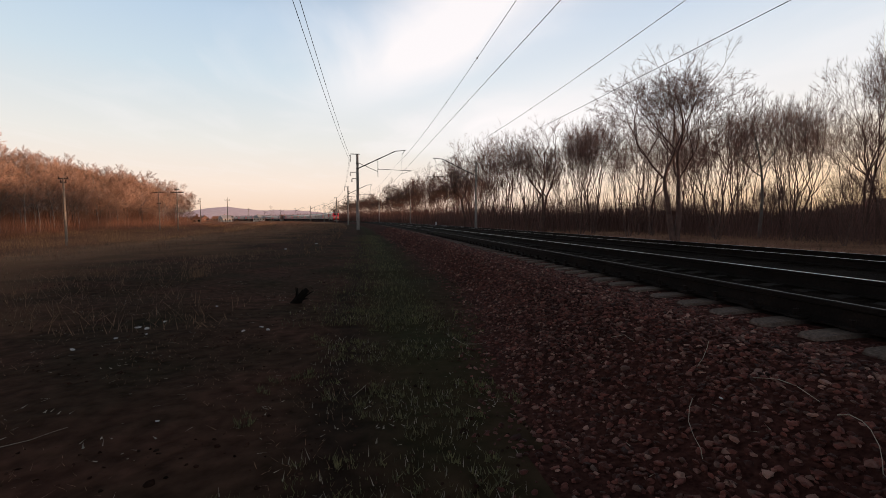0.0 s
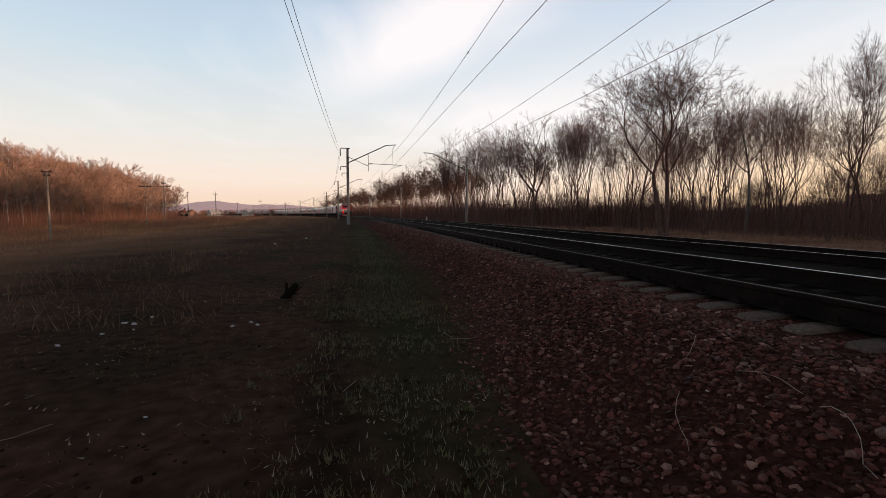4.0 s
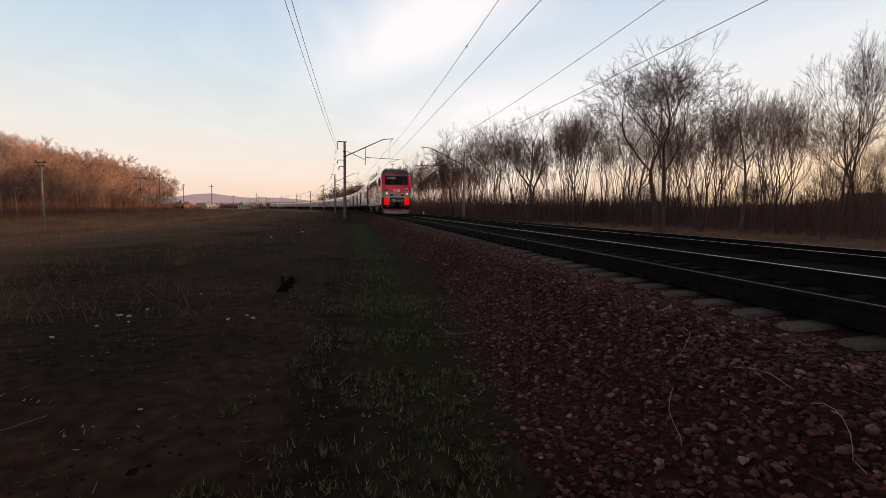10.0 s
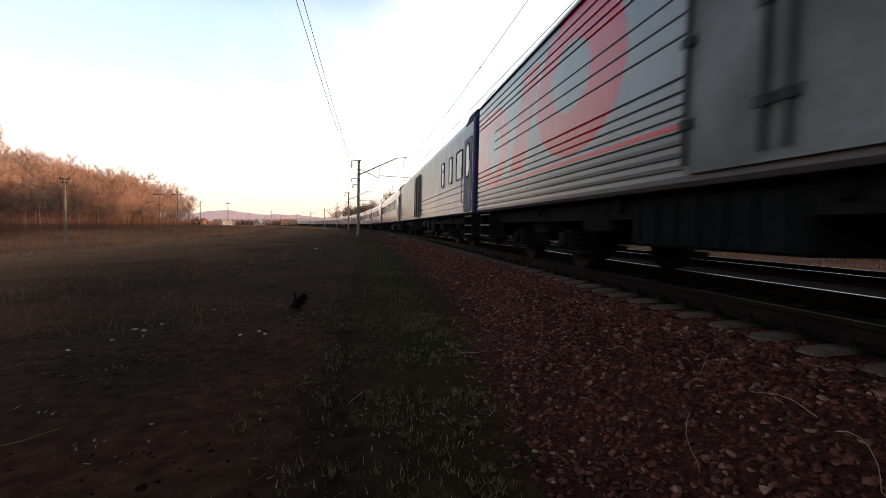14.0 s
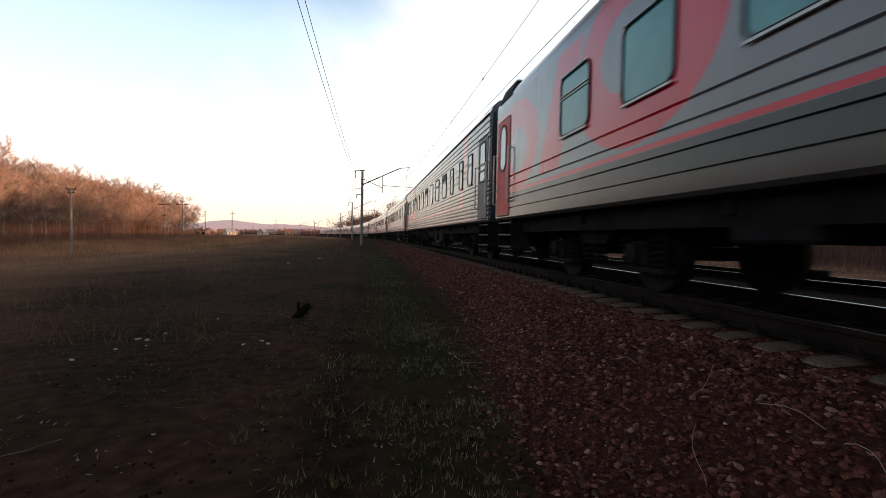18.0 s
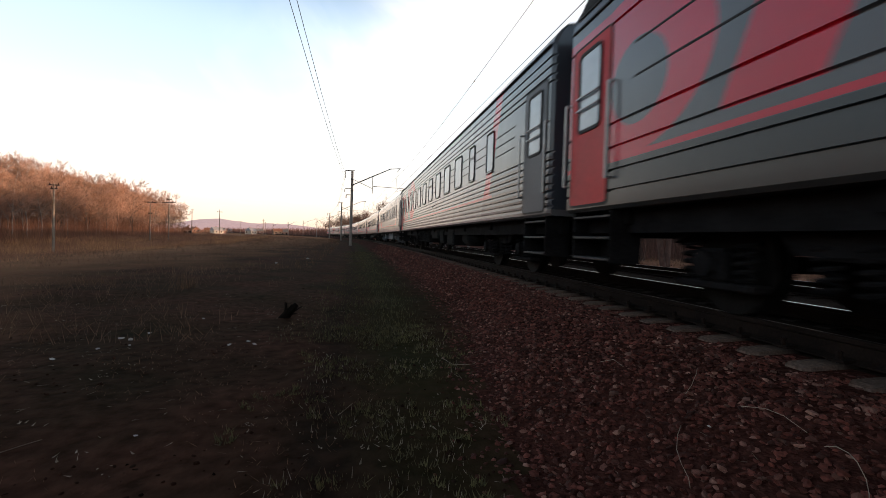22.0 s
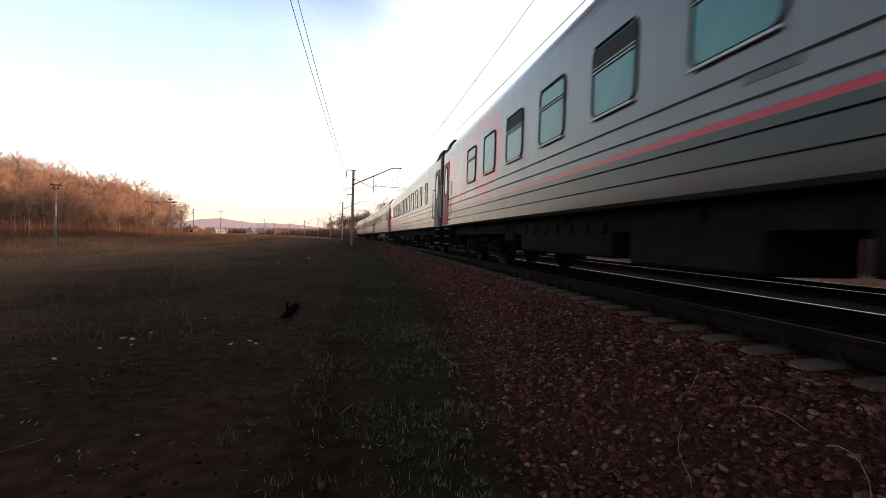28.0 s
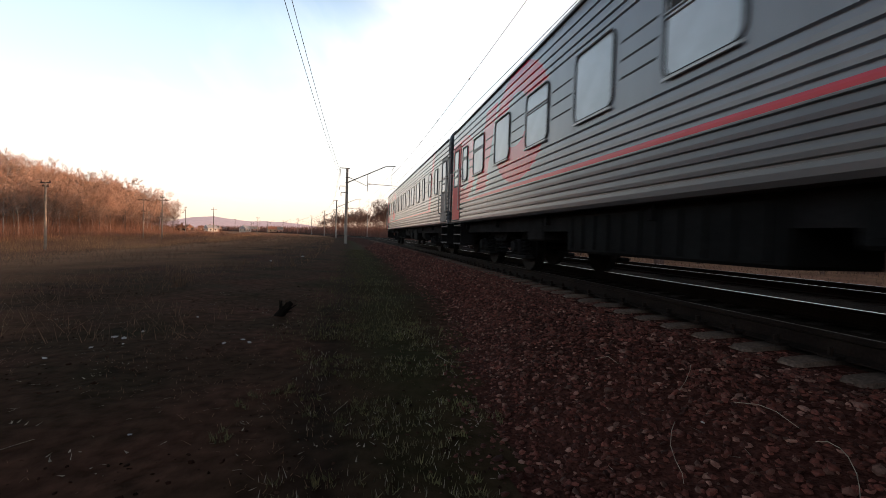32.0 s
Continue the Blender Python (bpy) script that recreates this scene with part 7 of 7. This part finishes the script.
def build_stones():
    rnd = random.Random(8)
    shapes = [rock(rnd) for _ in range(10)]
    bank = new("ballast_bank")
    tagged(bank, "bank of loose reddish crushed stone below the sleepers", "ballast", kind="structure")
    singles = []
    V, F = [], []

    def spot(y0, y1, p=1.0):
        y = y0 + (y1 - y0) * rnd.random() ** p
        f = foot(y) - 0.25 * rnd.random() ** 2 * 2
        d = f + (-1.0 - f) * rnd.random() ** 0.85
        if d > -1.42 and 0.2 < ((y + 2.58) / 0.445 + 0.5) % 1.0 < 0.8 and rnd.random() < 0.93:
            y += 0.2225
        x = TRACK_X + bend(y) + d
        return x, y

    def placed(x, y, r, sh):
        q = Euler((rnd.uniform(-0.5, 0.5), rnd.uniform(-0.5, 0.5), rnd.uniform(0, 6.28))).to_matrix()
        z = ground_z(x, y) + r * rnd.uniform(-0.05, 0.35)
        return q, Vector((x, y, z))

    n_single = 0
    for n, y0, y1, p, r0, r1 in ((16500, -0.3, 7.0, 1.0, 0.010, 0.027), (9500, 7.0, 18.0, 1.2, 0.015, 0.034), (5000, 18.0, 48.0, 1.4, 0.03, 0.055), (4500, -7.0, -0.3, 1.0, 0.016, 0.032)):
        for _ in range(n):
            x, y = spot(y0, y1, p)
            r = rnd.uniform(r0, r1) * (1.35 if rnd.random() < 0.08 else 1.0)
            vs, fs = shapes[rnd.randrange(10)]
            q, c = placed(x, y, r, vs)
            if n_single < 290 and 1.5 < y < 3.2 and r > 0.021 and rnd.random() < 0.6:
                singles.append((rnd.randrange(10), q, c, r))
                n_single += 1
                continue
            b0 = len(V)
            V += [q @ (v * r) + c for v in vs]
            F += [tuple(i + b0 for i in f) for f in fs]
    o = part("crushed_stone", (V, F), STONE, bank)
    o["kind"] = "stuff"
    pool = {}
    for k, q, c, r in singles:
        m = Matrix.Translation(c) @ q.to_4x4() @ Matrix.Diagonal((r, r, r, 1))
        if k not in pool:
            pool[k] = part("stone", shapes[k], STONE_ONE, bank)
            pool[k].matrix_local = m
        else:
            share(pool[k], bank, m)


build_stones()


def build_clods():
    """Crumbs and lumps of dark soil on the trodden strip and the bank."""
    rnd = random.Random(31)
    shapes = [rock(rnd) for _ in range(6)]
    V, F = [], []
    for _ in range(4200):
        y = 1.5 + 10.5 * rnd.random() ** 1.3
        x = -7.5 + 8.6 * rnd.random()
        if x > TRACK_X + foot(y) or noise.noise((x * 0.7, y * 0.7, 22)) < -0.05:
            continue
        r = rnd.uniform(0.006, 0.02) * (1.9 if rnd.random() < 0.06 else 1.0)
        vs, fs = shapes[rnd.randrange(6)]
        q = Euler((rnd.uniform(-0.6, 0.6), rnd.uniform(-0.6, 0.6), rnd.uniform(0, 6.28))).to_matrix()
        c = Vector((x, y, ground_z(x, y)))
        b0 = len(V)
        V += [q @ (v * r) + c for v in vs]
        F += [tuple(i + b0 for i in f) for f in fs]
    m = material("soil_crumbs", (0.058, 0.028, 0.020), 0.98, 0, 0.4, 5, 40, 0.5, 0.006, tint=(0.024, 0.015, 0.011), island=True, rand=0.6, spec=0.02)
    tagged(part("soil_crumbs", (V, F), m), "crumbs and lumps of dark trodden soil", "soil", kind="stuff")


build_clods()


def build_grass():
    rnd = random.Random(12)
    s = []
    for _ in range(5200):
        y = 1.6 + 5.6 * rnd.random()
        x = -0.9 + 2.3 * rnd.random()
        w = noise.noise((x * 1.6, y * 1.6, 0)) + 0.35 - 0.5 * abs(x - 0.2 - 0.03 * y)
        if w < 0.05 or x > TRACK_X + foot(y) + 0.1:
            continue
        big = rnd.random() < 0.14
        if not big and rnd.random() < 0.45:
            continue
        for _k in range(8 if big else 2):
            xx, yy = x + rnd.gauss(0, 0.014), y + rnd.gauss(0, 0.014)
            h = rnd.uniform(0.025, 0.065) if big else rnd.uniform(0.012, 0.04)
            s.append((xx, yy, ground_z(xx, yy) - 0.004, h, rnd.uniform(0.0035, 0.0065) if big else 0.003, rnd.gauss(0, 0.4) * h, rnd.gauss(0, 0.4) * h))
    for _ in range(4200):
        y = 6 + 34 * rnd.random() ** 1.6
        x = TRACK_X + bend(y) - 4.1 + rnd.gauss(0, 0.55)
        h = rnd.uniform(0.03, 0.10)
        s.append((x, y, ground_z(x, y) - 0.004, h, 0.004 + y / 4000, rnd.gauss(0, 0.4) * h, rnd.gauss(0, 0.4) * h))
    slivers("young_grass", s, GREEN_BLADE, "sparse young green grass on trodden soil", "grass")
    s = []
    for _ in range(420):
        y = 2.0 + 4.5 * rnd.random()
        x = -0.55 + 1.6 * rnd.random()
        if noise.noise((x * 1.6, y * 1.6, 0)) < -0.1 or x > TRACK_X + foot(y):
            continue
        h = rnd.uniform(0.03, 0.075)
        s.append((x, y, ground_z(x, y) - 0.003, h, rnd.uniform(0.002, 0.0045), rnd.gauss(0, 0.35) * h, rnd.gauss(0, 0.35) * h))
    for _ in range(520):
        y = 1.8 + 9 * rnd.random() ** 1.3
        x = -5.5 + 7.6 * rnd.random()
        h = rnd.uniform(0.006, 0.018)
        a, ln = rnd.uniform(0, 6.28), rnd.uniform(0.02, 0.09)
        s.append((x, y, ground_z(x, y) + 0.003, h, 0.003, ln * math.cos(a), ln * math.sin(a)))
    for _ in range(260):
        y = 2.0 + 8.5 * rnd.random() ** 1.2
        x = -6.0 + 7.0 * rnd.random()
        if noise.noise((x * 0.8, y * 0.8, 6)) < 0.08 or x > TRACK_X + foot(y):
            continue
        for _k in range(rnd.randrange(1, 5)):
            xx, yy = x + rnd.gauss(0, 0.06), y + rnd.gauss(0, 0.06)
            a, ln = rnd.uniform(0, 6.28), rnd.uniform(0.008, 0.04)
            s.append((xx, yy, ground_z(xx, yy) + 0.004, rnd.uniform(0.004, 0.02), rnd.uniform(0.004, 0.010), ln * math.cos(a), ln * math.sin(a)))
    slivers("pale_dry_blades", s, PALE_STRAW, "pale dry blades and chaff on dark soil", "dry blades")
    # a tall tuft of dead grass out on the bank
    s = []
    for _ in range(75):
        x, y = -4.13 + rnd.gauss(0, 0.13), 11.8 + rnd.gauss(0, 0.25)
        h = rnd.uniform(0.12, 0.6)
        s.append((x, y, ground_z(x, y) - 0.02, h, 0.0035, rnd.gauss(0.03, 0.14) * h, rnd.gauss(0, 0.14) * h))
    slivers("tall_grass_tuft", s, DRY_GRASS, "tall tuft of brown dead grass", "grass tuft")


build_grass()


def curl(name, pts, r, label):
    t = Tubes()
    # a smooth line through the given places, laid on the ground
    fine = []
    for i in range(len(pts) - 1):
        for k in range(5):
            f = k / 5
            x = pts[i][0] + (pts[i + 1][0] - pts[i][0]) * f
            y = pts[i][1] + (pts[i + 1][1] - pts[i][1]) * f
            fine.append(Vector((x, y, ground_z(x, y) + pts[i][2] + (pts[i + 1][2] - pts[i][2]) * f)))
    fine.append(Vector((pts[-1][0], pts[-1][1], ground_z(pts[-1][0], pts[-1][1]) + pts[-1][2])))
    t.limb(fine, r, r * 0.6, 5)
    return tagged(part(name, (t.v, t.f), PALE_STRAW), label, "dry stalk", "stalks on the ballast")


for _pts in (((1.84, 2.35, 0.02), (1.76, 2.27, 0.04), (1.68, 2.17, 0.04), (1.62, 2.05, 0.04), (1.59, 1.96, 0.03), (1.56, 1.91, 0.02)),
             ((2.18, 2.29, 0.02), (2.23, 2.18, 0.03), (2.22, 2.06, 0.04), (2.20, 1.91, 0.02)),
             ((2.16, 1.79, 0.02), (2.18, 1.75, 0.03), (2.16, 1.68, 0.04), (2.13, 1.62, 0.04), (2.06, 1.53, 0.04), (2.01, 1.48, 0.03), (1.95, 1.43, 0.03), (1.93, 1.36, 0.02)),
             ((2.34, 2.85, 0.03), (2.27, 2.77, 0.04), (2.14, 2.65, 0.04), (2.06, 2.60, 0.03)), ((1.99, 3.54, 0.02), (2.05, 3.44, 0.04), (2.05, 3.29, 0.02)),
             ((0.90, 5.00, 0.03), (0.97, 4.71, 0.04), (1.13, 4.73, 0.03), (1.22, 4.75, 0.03)), ((-0.15, 3.52, 0.02), (-0.05, 3.73, 0.03)),
             ((-2.30, 3.00, 0.02), (-2.05, 3.06, 0.05), (-1.93, 3.2, 0.05))):
    curl("dry_stalk", _pts, 0.0024, "thin pale dry stalk lying on the stones")


def bits():
    rnd = random.Random(21)
    white = material("pale_litter", (0.55, 0.53, 0.52), 0.8, 0, 0.2, 8, 40, 0.2)
    for x, y, r in ((-2.80, 6.23, 0.043), (-3.09, 5.27, 0.040), (-1.54, 5.80, 0.032), (-1.27, 5.9, 0.029), (-2.94, 6.31, 0.036), (-2.89, 5.69, 0.025), (-1.38, 6.05, 0.029), (-2.62, 5.8, 0.022), (-2.75, 6.6, 0.025), (1.95, 2.26, 0.020), (-1.45, 3.31, 0.014), (-3.05, 26.8, 0.086), (-3.9, 22, 0.072), (-2.4, 7.6, 0.025)):
        vs, fs = rock(rnd)
        o = part("pale_stone", (vs, fs), white)
        o.matrix_basis = Matrix.Translation((x, y, ground_z(x, y) + 0.25 * r)) @ Matrix.Rotation(rnd.uniform(0, 6), 4, "Z") @ Matrix.Diagonal((r * 1.2, r * 0.8, r * 0.7, 1))
        tagged(o, "small pale stone lying on dark soil", "stone", "pale stones on the soil")
    t = Tubes()
    shoots = []
    for k in range(9):
        a = k * 0.7
        sh = Tubes()
        shoots.append(sh)
        sh.limb([Vector((0, 0, 0.10)), Vector((0.06 * math.cos(a), 0.06 * math.sin(a), 0.10)), Vector((0.16 * math.cos(a + 0.4), 0.13 * math.sin(a + 0.4), 0.16 + 0.02 * k))], 0.035, 0.008, 5)
    t.limb([Vector((0, 0, -0.1)), Vector((0.01, 0, 0.12)), Vector((0.05, 0.02, 0.30))], 0.11, 0.05, 9)
    o = part("stump", (t.v, t.f), ROTTEN)
    o.rotation_euler = (0, radians(32), 0)
    o.scale = (0.85, 0.85, 0.95)
    o.location = (-1.24, 7.85, ground_z(-1.24, 7.85))
    for sh in shoots:
        part("shoot", (sh.v, sh.f), ROTTEN, o)
    tagged(o, "small dark rotten stump with broken shoots", "stump")


bits()

# ---- the moving train ----
SPEED, T_FRONT = 19.441, 12.27
LENGTHS = [LOCO_LEN, 24.54, 25.5, 25.5, 25.5, 24.54, 24.54, 24.54, 24.54, 25.5, 25.5, 25.5, 25.5, 25.5, 24.54, 24.54, 24.54]


# metres by which the train runs ahead of an even pace: seconds, lead
LEAD = [(0.0, 0.0), (10.0, 0.0), (11.4, 0.22), (12.0, -0.12), (13.0, -0.10), (14.0, 0.22), (17.0, 0.28), (18.5, 0.45), (23.0, 0.55), (25.5, 0.50), (28.0, 0.35), (30.0, 0.12), (31.0, -0.12), (32.0, -0.25)]


def lead(t):
    for (t0, a), (t1, b) in zip(LEAD, LEAD[1:]):
        if t <= t1:
            return a + (b - a) * (t - t0) / (t1 - t0)
    return LEAD[-1][1]


def motions():
    back = 0.0
    for i, length in enumerate(LENGTHS):
        thing = LOCO if i == 0 else COACHES[i]
        off = back + length / 2
        back += length
        rows = []
        for k in range(65):
            t = k / 2
            s = SPEED * (T_FRONT - t) + off - lead(t)
            a, _ = on_line(s - 8.5, 0, RAIL_Z)
            b, _ = on_line(s + 8.5, 0, RAIL_Z)
            c = (a + b) / 2
            rows.append((t, pose(c.x, c.y, c.z, 0, 0, math.degrees(math.atan2(-(b.x - a.x), b.y - a.y)))))
        walk(thing, rows)
    # wheels roll: one row for each thirtieth of a second; wheels alike share one action
    done = {}
    for ob, y, z, r in WHEELS:
        key = (y, z, r)
        if key in done:
            first = done[key]
            ob.rotation_mode = "QUATERNION"
            ob.animation_data_create()
            ob.animation_data.action = first.animation_data.action
            ob.animation_data.action_slot = first.animation_data.action_slot
            continue
        done[key] = ob
        turn = math.degrees(SPEED / FPS / r)
        walk(ob, [(k / FPS, pose(0, y, z, (k * turn) % 360.0)) for k in range(0, 32 * FPS + 1)])


motions()
